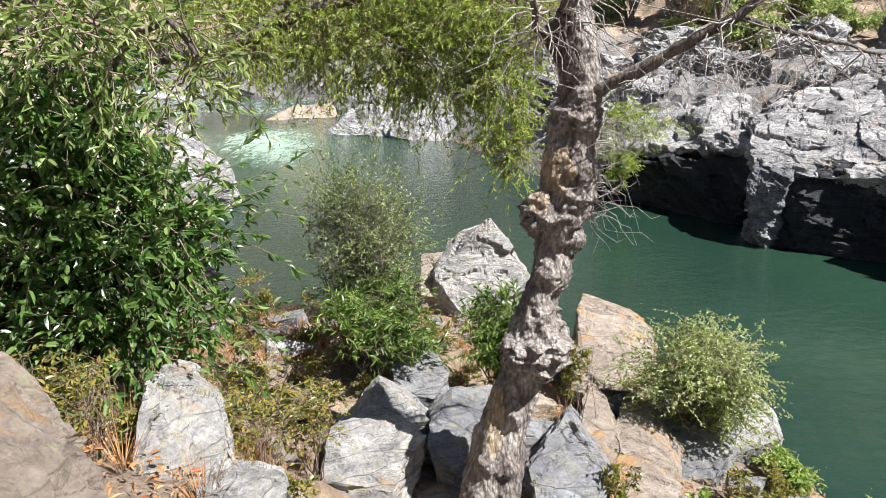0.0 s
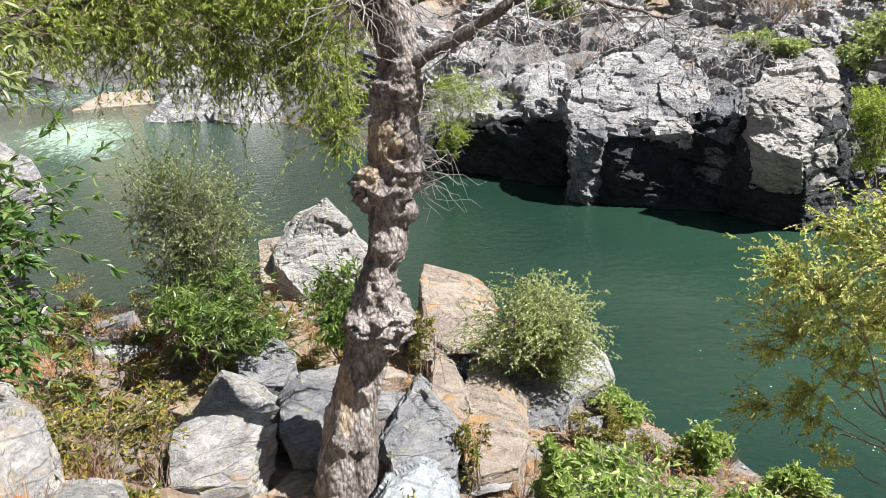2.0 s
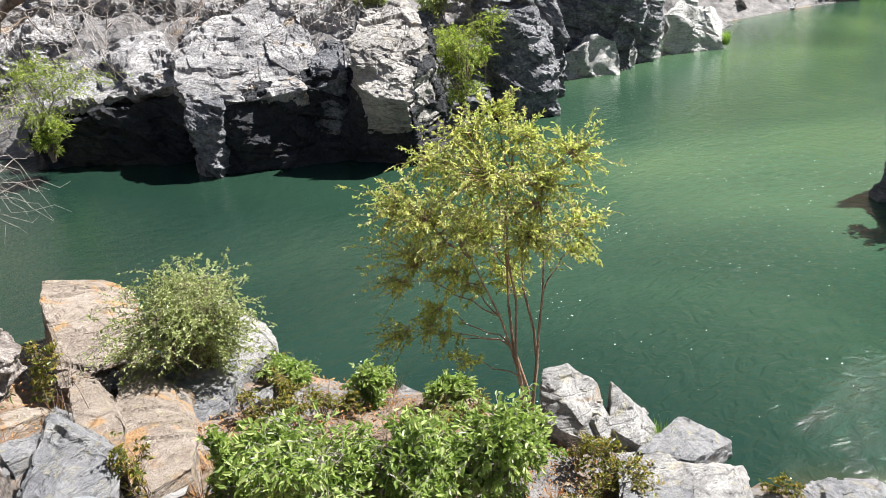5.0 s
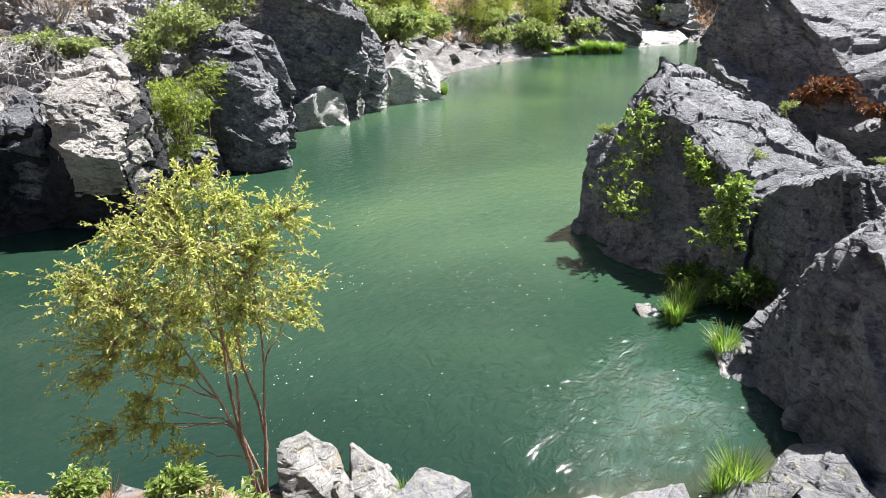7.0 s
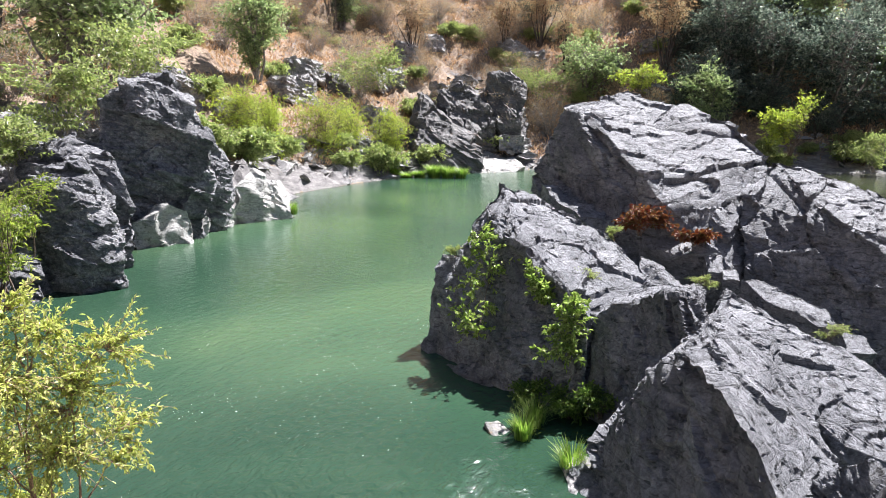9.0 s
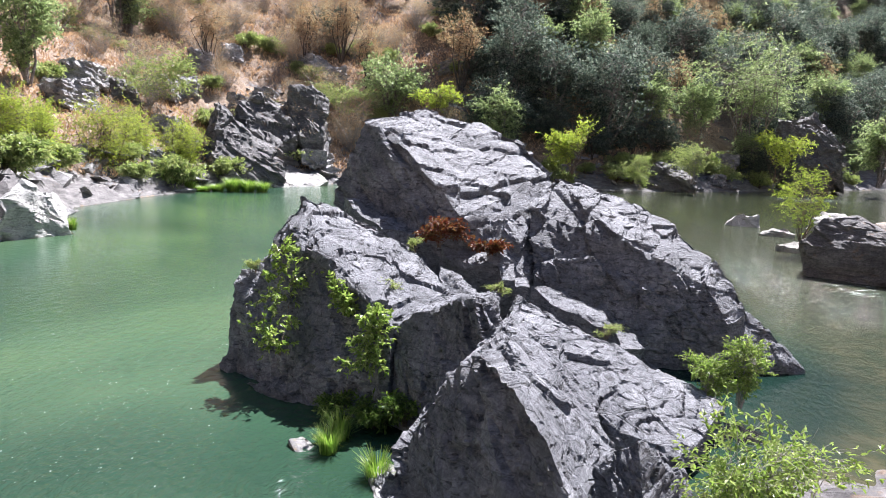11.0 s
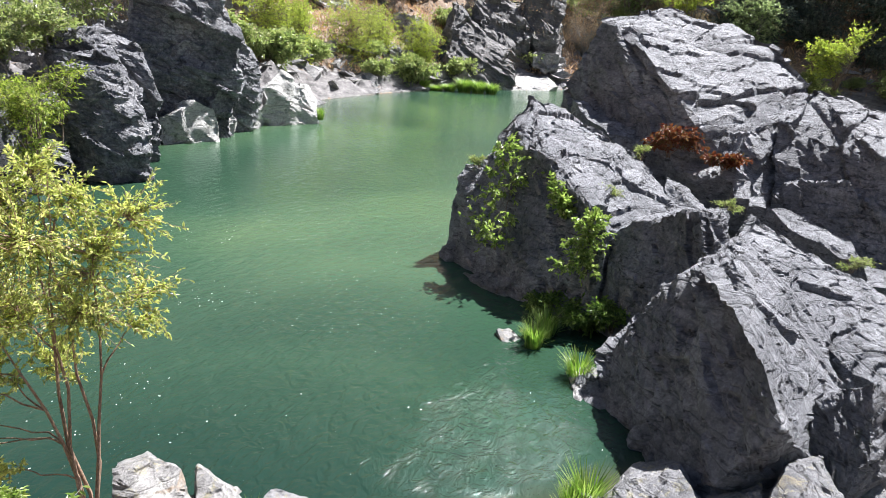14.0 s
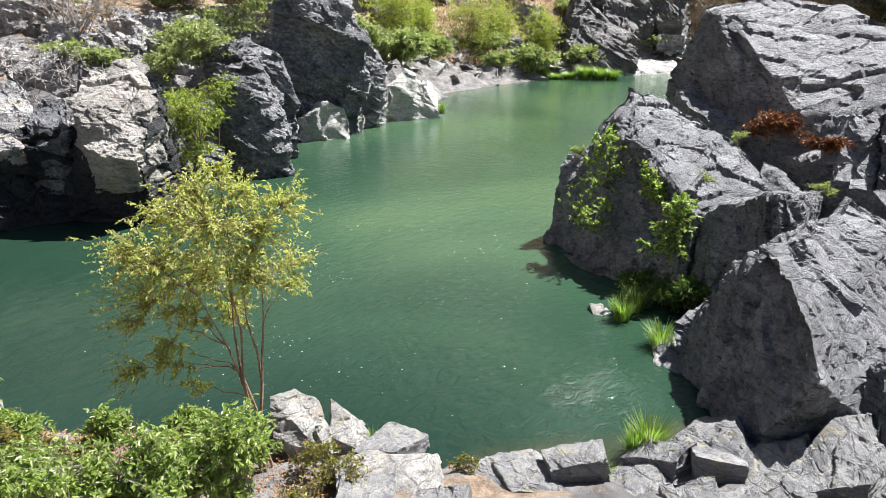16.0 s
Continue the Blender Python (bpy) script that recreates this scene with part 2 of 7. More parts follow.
BARK = bark_material("gnarled_bark", (0.085, 0.07, 0.06), (0.31, 0.27, 0.245), (0.60, 0.55, 0.51), 9.0, 0.035, 4.2)
LIMB = bark_material("limb_bark", (0.05, 0.04, 0.035), (0.12, 0.10, 0.085), (0.24, 0.20, 0.18), 14.0, 0.02)
WOOD = bark_material("bare_wood", (0.26, 0.19, 0.13), (0.42, 0.33, 0.23), (0.56, 0.46, 0.35), 12.0, 0.02)
TWIG = bark_material("twig_bark", (0.12, 0.09, 0.07), (0.24, 0.18, 0.14), (0.36, 0.29, 0.24), 30.0, 0.004)
REDSTEM = bark_material("reddish_stem", (0.20, 0.12, 0.08), (0.38, 0.25, 0.17), (0.52, 0.38, 0.28), 30.0, 0.004)
DARKTWIG = bark_material("dark_twig", (0.07, 0.055, 0.045), (0.15, 0.12, 0.10), (0.26, 0.22, 0.19), 30.0, 0.004)
GREYTWIG = bark_material("grey_twig", (0.26, 0.23, 0.21), (0.42, 0.385, 0.355), (0.58, 0.54, 0.50), 20.0, 0.01)


def ground_material():
    m, nt, b = mat_new("bank_ground")
    p = position(nt)
    big = noise_node(nt, 0.35, 6, 0.6, p, 0.5)
    mid = noise_node(nt, 2.2, 8, 0.7, p, 0.3)
    fine = noise_node(nt, 22.0, 6, 0.8, p)
    f = mathn(nt, "ADD", mathn(nt, "MULTIPLY", big, 0.5), mathn(nt, "MULTIPLY", mid, 0.5))
    soil = ramp(nt, f, [(0.34, (0.15, 0.11, 0.08)), (0.45, (0.24, 0.155, 0.10)), (0.53, (0.42, 0.28, 0.17)), (0.62, (0.52, 0.42, 0.32))])
    rubble = ramp(nt, noise_node(nt, 6.0, 8, 0.8, p), [(0.42, (0.07, 0.065, 0.06)), (0.50, (0.28, 0.23, 0.18)), (0.60, (0.58, 0.48, 0.37))])
    col = mixc(nt, 0.45, soil, rubble)
    beds = noise_node(nt, 1.3, 9, 0.7, position(nt, (0.8, 0.8, 4.0), (0.5, -0.3, 0.3)), 0.4)
    stone = ramp(nt, mathn(nt, "ADD", mathn(nt, "MULTIPLY", beds, 0.6), mathn(nt, "MULTIPLY", mid, 0.4)), [(0.36, (0.07, 0.07, 0.075)), (0.5, (0.20, 0.195, 0.195)), (0.66, (0.40, 0.38, 0.37))])
    rocky = nt.nodes.new("ShaderNodeAttribute")
    rocky.attribute_name = "rocky"
    edge = mathn(nt, "ADD", rocky.outputs["Fac"], mathn(nt, "MULTIPLY", mathn(nt, "SUBTRACT", mid, 0.5), 1.6))
    col = mixc(nt, ramp(nt, edge, [(0.42, (0, 0, 0)), (0.58, (1, 1, 1))]), col, stone)
    nt.links.new(mixc(nt, mathn(nt, "MULTIPLY", fine, 0.35), col, (0.12, 0.09, 0.07)), b.inputs["Base Color"])
    b.inputs["Roughness"].default_value = 0.95
    bump(nt, b, mathn(nt, "ADD", mid, mathn(nt, "MULTIPLY", fine, 0.4)), 0.9, 0.12)
    return m


GROUND = ground_material()


def water_material():
    m, nt, b = mat_new("river_water")
    p = position(nt)
    depth = nt.nodes.new("ShaderNodeAttribute")
    depth.attribute_name = "depth"
    foam = nt.nodes.new("ShaderNodeAttribute")
    foam.attribute_name = "foam"
    big = noise_node(nt, 0.09, 3, 0.5, p, 0.8)
    deep = ramp(nt, big, [(0.35, (0.008, 0.0235, 0.0175)), (0.5, (0.012, 0.032, 0.0225)), (0.65, (0.019, 0.042, 0.0265))])
    # milky water off the rapids, plus hill and sky reflections painted over the pool
    silt = nt.nodes.new("ShaderNodeAttribute")
    silt.attribute_name = "silt"
    deep = mixc(nt, silt.outputs["Fac"], deep, mixc(nt, 1.0, deep, (4.0, 3.2, 2.5), "MULTIPLY"))
    shallow = ramp(nt, noise_node(nt, 1.5, 5, 0.6, p), [(0.4, (0.035, 0.045, 0.022)), (0.6, (0.075, 0.07, 0.036))])
    col = mixc(nt, ramp(nt, depth.outputs["Fac"], [(0.0, (0, 0, 0)), (0.22, (1, 1, 1))]), shallow, deep)
    streak = noise_node(nt, 1.1, 9, 0.75, position(nt, (2.2, 0.7, 1.0), (0, 0, 0.35)), 1.6)
    ff = mathn(nt, "MULTIPLY", foam.outputs["Fac"], 1.25)
    fm = ramp(nt, mathn(nt, "ADD", mathn(nt, "MULTIPLY", streak, 0.75), mathn(nt, "MULTIPLY", ff, 0.55)), [(0.69, (0, 0, 0)), (0.78, (0.4, 0.4, 0.4)), (0.96, (1, 1, 1))])
    fm = mathn(nt, "MULTIPLY", fm, ramp(nt, ff, [(0.02, (0, 0, 0)), (0.15, (1, 1, 1))]))
    nt.links.new(mixc(nt, fm, col, (0.44, 0.57, 0.49)), b.inputs["Base Color"])
    nt.links.new(mathn(nt, "ADD", 0.06, mathn(nt, "MULTIPLY", fm, 0.6)), b.inputs["Roughness"])
    b.inputs["IOR"].default_value = 1.33
    wave = nt.nodes.new("ShaderNodeTexWave")
    wave.inputs["Scale"].default_value, wave.inputs["Distortion"].default_value, wave.inputs["Detail"].default_value = 0.55, 14.0, 3.0
    nt.links.new(position(nt, (1, 1, 1), (0, 0, 0.9)), wave.inputs[0])
    calm = noise_node(nt, 0.16, 2, 0.5, p)
    rip = noise_node(nt, 3.2, 5, 0.6, position(nt, (1, 1.7, 1), (0, 0, 0.4)), 0.4)
    h = mathn(nt, "ADD", mathn(nt, "MULTIPLY", rip, mathn(nt, "ADD", 0.25, calm)), mathn(nt, "MULTIPLY", wave.outputs["Fac"], 0.12))
    h = mathn(nt, "ADD", h, mathn(nt, "MULTIPLY", mathn(nt, "MULTIPLY", streak, ff), 1.6))
    chop = nt.nodes.new("ShaderNodeAttribute")
    chop.attribute_name = "chop"
    wavelet = noise_node(nt, 3.2, 4, 0.55, position(nt, (1.0, 1.6, 1.0), (0, 0, -0.5)), 1.6)
    h = mathn(nt, "ADD", h, mathn(nt, "MULTIPLY", mathn(nt, "MULTIPLY", wavelet, chop.outputs["Fac"]), 7.0))
    bump(nt, b, h, 0.34, 0.09)
    return m


WATER = water_material()
m_, nt_, b_ = mat_new("river_foam")
b_.inputs["Base Color"].default_value, b_.inputs["Roughness"].default_value = (0.8, 0.82, 0.78, 1), 0.6
FOAM = m_


# ---- numeric helpers ----
def h01(i, j, k, seed):
    n = (i.astype(np.int64) * 73856093) ^ (j.astype(np.int64) * 19349663) ^ (k.astype(np.int64) * 83492791) ^ (seed * 2654435)
    n = (n ^ (n >> 13)) * 1274126177 & 0x7FFFFFFF
    n = (n ^ (n >> 16)) * 668265263 & 0x7FFFFFFF
    return ((n ^ (n >> 11)) & 0xFFFFFF) / float(0x1000000)


def vnoise(p, seed=0):
    c = np.floor(p)
    f = p - c
    f = f * f * (3 - 2 * f)
    c = c.astype(np.int64)
    out = 0.0
    for dx in (0, 1):
        wx = f[:, 0] if dx else 1 - f[:, 0]
        for dy in (0, 1):
            wy = f[:, 1] if dy else 1 - f[:, 1]
            for dz in (0, 1):
                wz = f[:, 2] if dz else 1 - f[:, 2]
                out = out + wx * wy * wz * h01(c[:, 0] + dx, c[:, 1] + dy, c[:, 2] + dz, seed)
    return out * 2 - 1


def fbm(p, octaves=4, seed=0, gain=0.5):
    a, s, out = 1.0, 1.0, 0.0
    for o in range(octaves):
        out = out + a * vnoise(p * s, seed + o)
        a, s = a * gain, s * 2.03
    return out


def cells(p, seed=0, tilt=0.8):
    """Per point: the tilt-and-step of its cell, and how near it lies to a cell's border."""
    c = np.floor(p).astype(np.int64)
    f1 = np.full(len(p), 9.0)
    f2 = np.full(len(p), 9.0)
    best = np.zeros((len(p), 3), np.int64)
    rel = np.zeros((len(p), 3))
    for dx in (-1, 0, 1):
        for dy in (-1, 0, 1):
            for dz in (-1, 0, 1):
                i, j, k = c[:, 0] + dx, c[:, 1] + dy, c[:, 2] + dz
                d = np.stack([i + h01(i, j, k, seed), j + h01(i, j, k, seed + 1), k + h01(i, j, k, seed + 2)], 1)
                d = p - d
                r = (d * d).sum(1)
                near = r < f1
                f2 = np.where(near, f1, np.minimum(f2, r))
                f1 = np.where(near, r, f1)
                best[near, 0], best[near, 1], best[near, 2] = i[near], j[near], k[near]
                rel[near] = d[near]
    t = np.stack([h01(best[:, 0], best[:, 1], best[:, 2], seed + s) for s in (3, 4, 5)], 1) * 2 - 1
    return (t * rel).sum(1) * tilt + (h01(best[:, 0], best[:, 1], best[:, 2], seed + 6) - 0.5), np.sqrt(f2) - np.sqrt(f1)


def mesh_from(name, v, f, mats, smooth=True):
    me = bpy.data.meshes.new(name)
    v, f = np.asarray(v, np.float32), np.asarray(f, np.int32)
    k = f.shape[1]
    me.vertices.add(len(v))
    me.vertices.foreach_set("co", v.ravel())
    me.loops.add(f.size)
    me.loops.foreach_set("vertex_index", f.ravel())
    me.polygons.add(len(f))
    me.polygons.foreach_set("loop_start", np.arange(0, f.size, k, dtype=np.int32))
    me.polygons.foreach_set("loop_total", np.full(len(f), k, np.int32))
    me.polygons.foreach_set("use_smooth", np.full(len(f), smooth))
    for m in mats if isinstance(mats, (list, tuple)) else [mats]:
        me.materials.append(m)
    me.update(calc_edges=True)
    me.validate()
    return me


def part(name, me, parent, label=""):
    ob = new(name, me)
    ob.parent = parent
    return tagged(ob, label)


# ---- the lie of the land ----
NEAR_SHORE = [(-120, 62), (-40, 58), (-21, 50), (-13, 34), (-9, 22), (-5.8, 18), (-5.2, 13.5), (-3, 11.6), (0.6, 11.0), (2.3, 8.6), (3.8, 7.0), (4.7, 4.8), (5.3, 2.6), (5.9, 1.2), (6.7, 0.1), (7.6, -0.6), (8.6, -2.6), (9.6, -4.8), (10.4, -6.2), (11.5, -8.5), (15, -14), (22, -26), (40, -60), (60, -120)]
FAR_SHORE = [(-120, 78), (-40, 72), (-14, 60), (-6, 48), (-2, 38), (1, 31), (3.2, 24), (6, 21.5), (9.5, 20.5), (9.6, 17.5), (11, 15.5), (12.5, 14.6), (17.5, 14.6), (21.5, 17), (27, 17), (33, 17), (38.5, 19), (46, 18), (53, 16.2), (60, 13.5), (66, 6), (69, -6), (72, -22), (80, -36), (95, -58), (130, -120)]


def chain_distance(x, y, chain):
    best = np.full(x.shape, 1e9)
    for (ax, ay), (bx, by) in zip(chain[:-1], chain[1:]):
        ux, uy = bx - ax, by - ay
        k = np.clip(((x - ax) * ux + (y - ay) * uy) / (ux * ux + uy * uy), 0, 1)
        best = np.minimum(best, np.hypot(x - ax - k * ux, y - ay - k * uy))
    return best


def in_river(x, y):
    poly = NEAR_SHORE + FAR_SHORE[::-1]
    inside = np.zeros(x.shape, bool)
    for (ax, ay), (bx, by) in zip(poly, poly[1:] + poly[:1]):
        cross = (ay > y) != (by > y)
        with np.errstate(divide="ignore", invalid="ignore"):
            at = (bx - ax) * (y - ay) / (by - ay if by != ay else 1e-9) + ax
        inside ^= cross & (x < at)
    return inside


def step(a, b, x):
    k = np.clip((x - a) / (b - a), 0, 1)
    return k * k * (3 - 2 * k)


def height(x, y):
    """Height of the ground at plan points."""
    x, y = np.asarray(x, float), np.asarray(y, float)
    shape = x.shape
    x, y = x.ravel(), y.ravel()
    dn, df = chain_distance(x, y, NEAR_SHORE), chain_distance(x, y, FAR_SHORE)
    river = in_river(x, y)
    p = np.stack([x, y, np.zeros_like(x)], 1)
    rough = fbm(p * 0.45, 4, 11)
    hill = fbm(p * 0.04, 4, 21)
    near = 0.26 * np.minimum(dn, 5) + 0.33 * np.maximum(dn - 5, 0) + 1.15 * np.exp(-((x + 2.2) ** 2 / 7 + (y - 1.2) ** 2 / 6)) + 0.55 * np.exp(-(x * x + (y + 0.4) ** 2) / 2.5) + 0.10 * rough
    gorge = np.minimum(1.1 * df, 2.0) + 0.20 * np.maximum(df - 2, 0) + 0.5 * np.maximum(df - 22, 0)
    slope = np.minimum(0.35 * df, 1.2) + (0.58 + 0.2 * step(8, -14, y)) * np.maximum(df - 3.5, 0)
    w = step(30, 46, x)
    far = gorge * (1 - w) + slope * w + (0.12 + 0.02 * np.minimum(df, 30)) * rough + 0.09 * np.minimum(df, 60) * hill
    bed = -np.minimum(0.55 * np.minimum(dn, df), 1.6) - 0.05
    h = np.where(river, bed, np.where(dn < df, near, np.maximum(far, 0.05)))
    return h.reshape(shape)


def spread(*runs):
    return np.concatenate([np.linspace(a, b, n, endpoint=False) for a, b, n in runs] + [[runs[-1][1]]])


xs = spread((-300, -60, 14), (-60, -14, 50), (-14, 30, 270), (30, 100, 190), (100, 400, 24))
ys = spread((-300, -60, 14), (-60, -8, 60), (-8, 26, 210), (26, 70, 80), (70, 400, 24))
gx, gy = np.meshgrid(xs, ys, indexing="ij")
nx, ny = gx.shape
idx = np.arange(nx * ny).reshape(nx, ny)
quads = np.stack([idx[:-1, :-1], idx[1:, :-1], idx[1:, 1:], idx[:-1, 1:]], -1).reshape(-1, 4)
gz = height(gx, gy)
flat_p = np.stack([gx.ravel(), gy.ravel(), gz.ravel()], 1)
far_d, near_d = chain_distance(gx, gy, FAR_SHORE), chain_distance(gx, gy, NEAR_SHORE)
on_far = (far_d < near_d) & ~in_river(gx, gy)
patchy = fbm(flat_p * 0.35, 3, 61).reshape(gx.shape)
rocky = np.where(on_far, np.clip(1.1 - far_d / (16 - 10 * step(28, 44, gx)), 0, 1) + 0.38 * patchy + 0.12 * step(28, 44, gx), np.clip(0.5 + 0.5 * patchy, 0, 1))
c1, ce1 = cells(flat_p * np.array([0.7, 0.9, 0.1]), 62, 0.3)
c2, ce2 = cells(flat_p * np.array([2.0, 2.6, 0.1]), 66, 0.4)
blocks = (0.8 * c1 + 0.3 * c2 - 0.12 * np.clip(1 - ce1 / 0.08, 0, 1)).reshape(gx.shape)
gz = gz + np.where(on_far, np.clip(rocky, 0, 1) * blocks * np.clip(far_d - 0.4, 0, 1), 0.14 * c2.reshape(gx.shape) * (~in_river(gx, gy)) * np.clip(near_d * 2, 0, 1))
ground = new("ground", mesh_from("ground", np.stack([gx, gy, gz], -1).reshape(-1, 3), quads, GROUND))
ground.data.attributes.new("rocky", "FLOAT", "POINT").data.foreach_set("value", rocky.astype(np.float32).ravel())
ground.data.set_sharp_from_angle(angle=radians(24))
tagged(ground, "rocky dry river bank and hillside with brown earth", "ground", kind="structure")

gx, gy, gz = gx[::2, ::2], gy[::2, ::2], gz[::2, ::2]
nx, ny = gx.shape
idx = np.arange(nx * ny).reshape(nx, ny)
quads = np.stack([idx[:-1, :-1], idx[1:, :-1], idx[1:, 1:], idx[:-1, 1:]], -1).reshape(-1, 4)
water_me = mesh_from("water", np.stack([gx, gy, np.zeros_like(gx)], -1).reshape(-1, 3), quads, WATER)
water_me.attributes.new("depth", "FLOAT", "POINT").data.foreach_set("value", (np.maximum(np.clip(-gz / 1.6, 0, 1), 0.3 * step(1.2, 2.2, gy) * step(9, 8, gx)) * (1 - 0.93 * step(0, 7, -gy - 3) * step(8, 12, gx))).astype(np.float32).ravel())
water_me.attributes.new("silt", "FLOAT", "POINT").data.foreach_set("value", np.clip(step(2.8, 16, gx) * step(-7, 2, gy) * (1 - 0.4 * step(6, 12, gy) * step(27, 18, gx)) + 1.0 * np.exp(-((gx + 7) / 4.5) ** 2 - ((gy - 30) / 8.0) ** 2), 0, 1).astype(np.float32).ravel())
rapid = np.exp(-((gx + 8.3) / 3.6) ** 2 - ((gy - 33) / 6.0) ** 2) * 0.62 + 0.40 * np.exp(-((gx + 6.0) / 2.8) ** 2 - ((gy - 26) / 5.5) ** 2) + step(38, 44, gy) * (gx < 5) * 0.5
riffle = np.exp(-((gx - 25) / 8.0) ** 2 - ((gy + 15) / 5.0) ** 2) * 0.44 + 0.3 * np.exp(-((gx - 42) / 9.0) ** 2 - ((gy + 24) / 8.0) ** 2) + 0.5 * np.exp(-((gx - 70) / 9) ** 2 - ((gy + 36) / 9) ** 2)
water_me.attributes.new("foam", "FLOAT", "POINT").data.foreach_set("value", np.clip(rapid + riffle, 0, 1).astype(np.float32).ravel())
chop = 0.32 * np.exp(-((gx - 7.9) / 1.5) ** 2 - ((gy - 1.2) / 1.1) ** 2) + 0.5 * np.exp(-((gx - 28) / 15.0) ** 2 - ((gy + 15) / 9.0) ** 2) + 0.35 * np.exp(-((gx - 8.5) / 3.0) ** 2 - ((gy - 3.0) / 2.5) ** 2) + 0.5 * np.exp(-((gx + 6) / 4.0) ** 2 - ((gy - 26) / 9.0) ** 2)
water_me.attributes.new("chop", "FLOAT", "POINT").data.foreach_set("value", np.clip(chop, 0, 1).astype(np.float32).ravel())
water = tagged(new("water", water_me), "calm green river water with ripples and rapids", "river", kind="structure")


# ---- rocks ----
EYE = np.array([0.4, -0.1, 4.5])
count = [0]


def rock_mesh(name, corners, mat, bed=(0.15, -0.35, 0.92), blocky=1.0, detail=1.0, crack=0, layer=1.0, warped=0.0, chip=1.0):
    """A broken block: the hull of its corners, refined, then chipped along joints and bedding."""
    count[0] += 7
    seed = count[0]
    bm = bmesh.new()
    for c in corners:
        bm.verts.new(c)
    r = bmesh.ops.convex_hull(bm, input=bm.verts)
    bmesh.ops.delete(bm, geom=[q for q in bm.verts if not q.link_faces], context="VERTS")
    arr = np.array(corners)
    far = max(2.0, np.linalg.norm(arr.mean(0) - EYE))
    size = float(np.linalg.norm(arr.max(0) - arr.min(0)))
    res = max(0.0046 * far / detail, size / 120)
    for _ in range(9):
        long = [e for e in bm.edges if e.calc_length() > res * 4.5]
        if not long:
            break
        bmesh.ops.subdivide_edges(bm, edges=long, cuts=1)
        bmesh.ops.triangulate(bm, faces=[f for f in bm.faces if len(f.verts) > 3])
    bmesh.ops.triangulate(bm, faces=bm.faces)
    bm.verts.index_update()
    v = np.array([x.co for x in bm.verts])
    f = np.array([[x.index for x in q.verts] for q in bm.faces])
    bm.free()
    for _ in range(2):
        e = np.sort(np.concatenate([f[:, [0, 1]], f[:, [1, 2]], f[:, [2, 0]]]), axis=1)
        u, inv = np.unique(e, axis=0, return_inverse=True)
        inv = inv.reshape(3, -1) + len(v)
        v = np.concatenate([v, (v[u[:, 0]] + v[u[:, 1]]) / 2])
        a, b, c = f.T
        ab, bc, ca = inv
        f = np.concatenate([np.stack(q, 1) for q in ((a, ab, ca), (ab, b, bc), (ca, bc, c), (ab, bc, ca))])
    fn = np.cross(v[f[:, 1]] - v[f[:, 0]], v[f[:, 2]] - v[f[:, 0]])
    n = np.zeros_like(v)
    for k in range(3):
        np.add.at(n, f[:, k], fn)
    n /= np.linalg.norm(n, axis=1, keepdims=True) + 1e-12
    if warped:
        v = v + warped * size * (0.055 * np.stack([fbm(v * (3.2 / size), 2, seed + k) for k in (41, 42, 43)], 1) + 0.028 * np.stack([fbm(v * (9.0 / size), 2, seed + k) for k in (44, 45, 46)], 1))
    bz = Vector(bed).normalized()
    rot = np.array(bz.to_track_quat("Z", "Y").to_matrix().transposed())
    q = v @ rot.T
    q = q + 0.25 * size * 0.15 * np.stack([fbm(v * (2.5 / size), 2, seed + k) for k in (31, 32, 33)], 1)
    s1, s2, s3 = size * 0.30, size * 0.115, size * 0.045
    st = np.array([0.65, 1.0, 2.8])
    d1, e1 = cells(q / s1 * st, seed)
    d2, e2 = cells(q / s2 * st, seed + 50)
    d3, e3 = cells(q / s3 * st, seed + 90)
    warp = 0.5 * fbm(v * (4.0 / size), 3, seed + 11)
    off = blocky * size * (0.024 * d1 + 0.009 * chip * d2 + 0.0042 * chip * d3)
    for thick, amp in ((0.075, 0.013), (0.026, 0.006), (0.010, 0.0022)):
        k = np.floor(q[:, 2] / (size * thick) + warp * 0.12 / thick).astype(np.int64)
        off += layer * blocky * size * amp * (h01(k, k * 0, k * 0, seed + 13) - 0.5)
    off -= blocky * size * (0.007 * np.clip(1 - e1 / 0.04, 0, 1) + 0.003 * np.clip(1 - e2 / 0.06, 0, 1))
    off += 0.004 * size * fbm(v * (9.0 / size), 4, seed + 7)
    off -= 0.006 * size
    if crack:
        mid = v.mean(0)
        line = (v[:, 2] - mid[2]) * 0.9 + (v[:, 0] - mid[0]) * 0.25 + 0.03 * fbm(v * 5, 3, seed + 3)
        off -= 0.05 * np.clip(1 - np.abs(line) / 0.018, 0, 1)
    v = v + n * off[:, None]
    me = mesh_from(name, v, f, mat, True)
    me.set_sharp_from_angle(angle=radians(24))
    return me


def boulder(corners, look="grey", crack=0):
    words = {"pale": "pale grey weathered angular boulder on the bank", "tan": "tan lichen-stained angular boulder on the bank",
             "grey": "grey layered slate boulder on the bank", "bluish": "blue-grey flat-faced broken rock slab",
             "dark": "dark grey rounded boulder beside the water", "cliff": "grey fractured boulder standing in the river",
             "whitish": "washed light grey boulder at the waterline", "white": "sun-bleached white boulder in shallow water"}
    ob = new("boulder", rock_mesh("boulder", corners, ROCK[look], crack=crack, blocky=0.85, layer=0.4, warped=1.0 if look in ("white", "whitish") else 0.25))
    return tagged(ob, words[look], "boulder", "boulders along the river")


island = tagged(new("rock_island"), "large slate rock island of tilted slabs in the river", "rock outcrop")
cliff = tagged(new("rock_cliff"), "dark fractured slate cliff overhanging the green pool", "cliff")


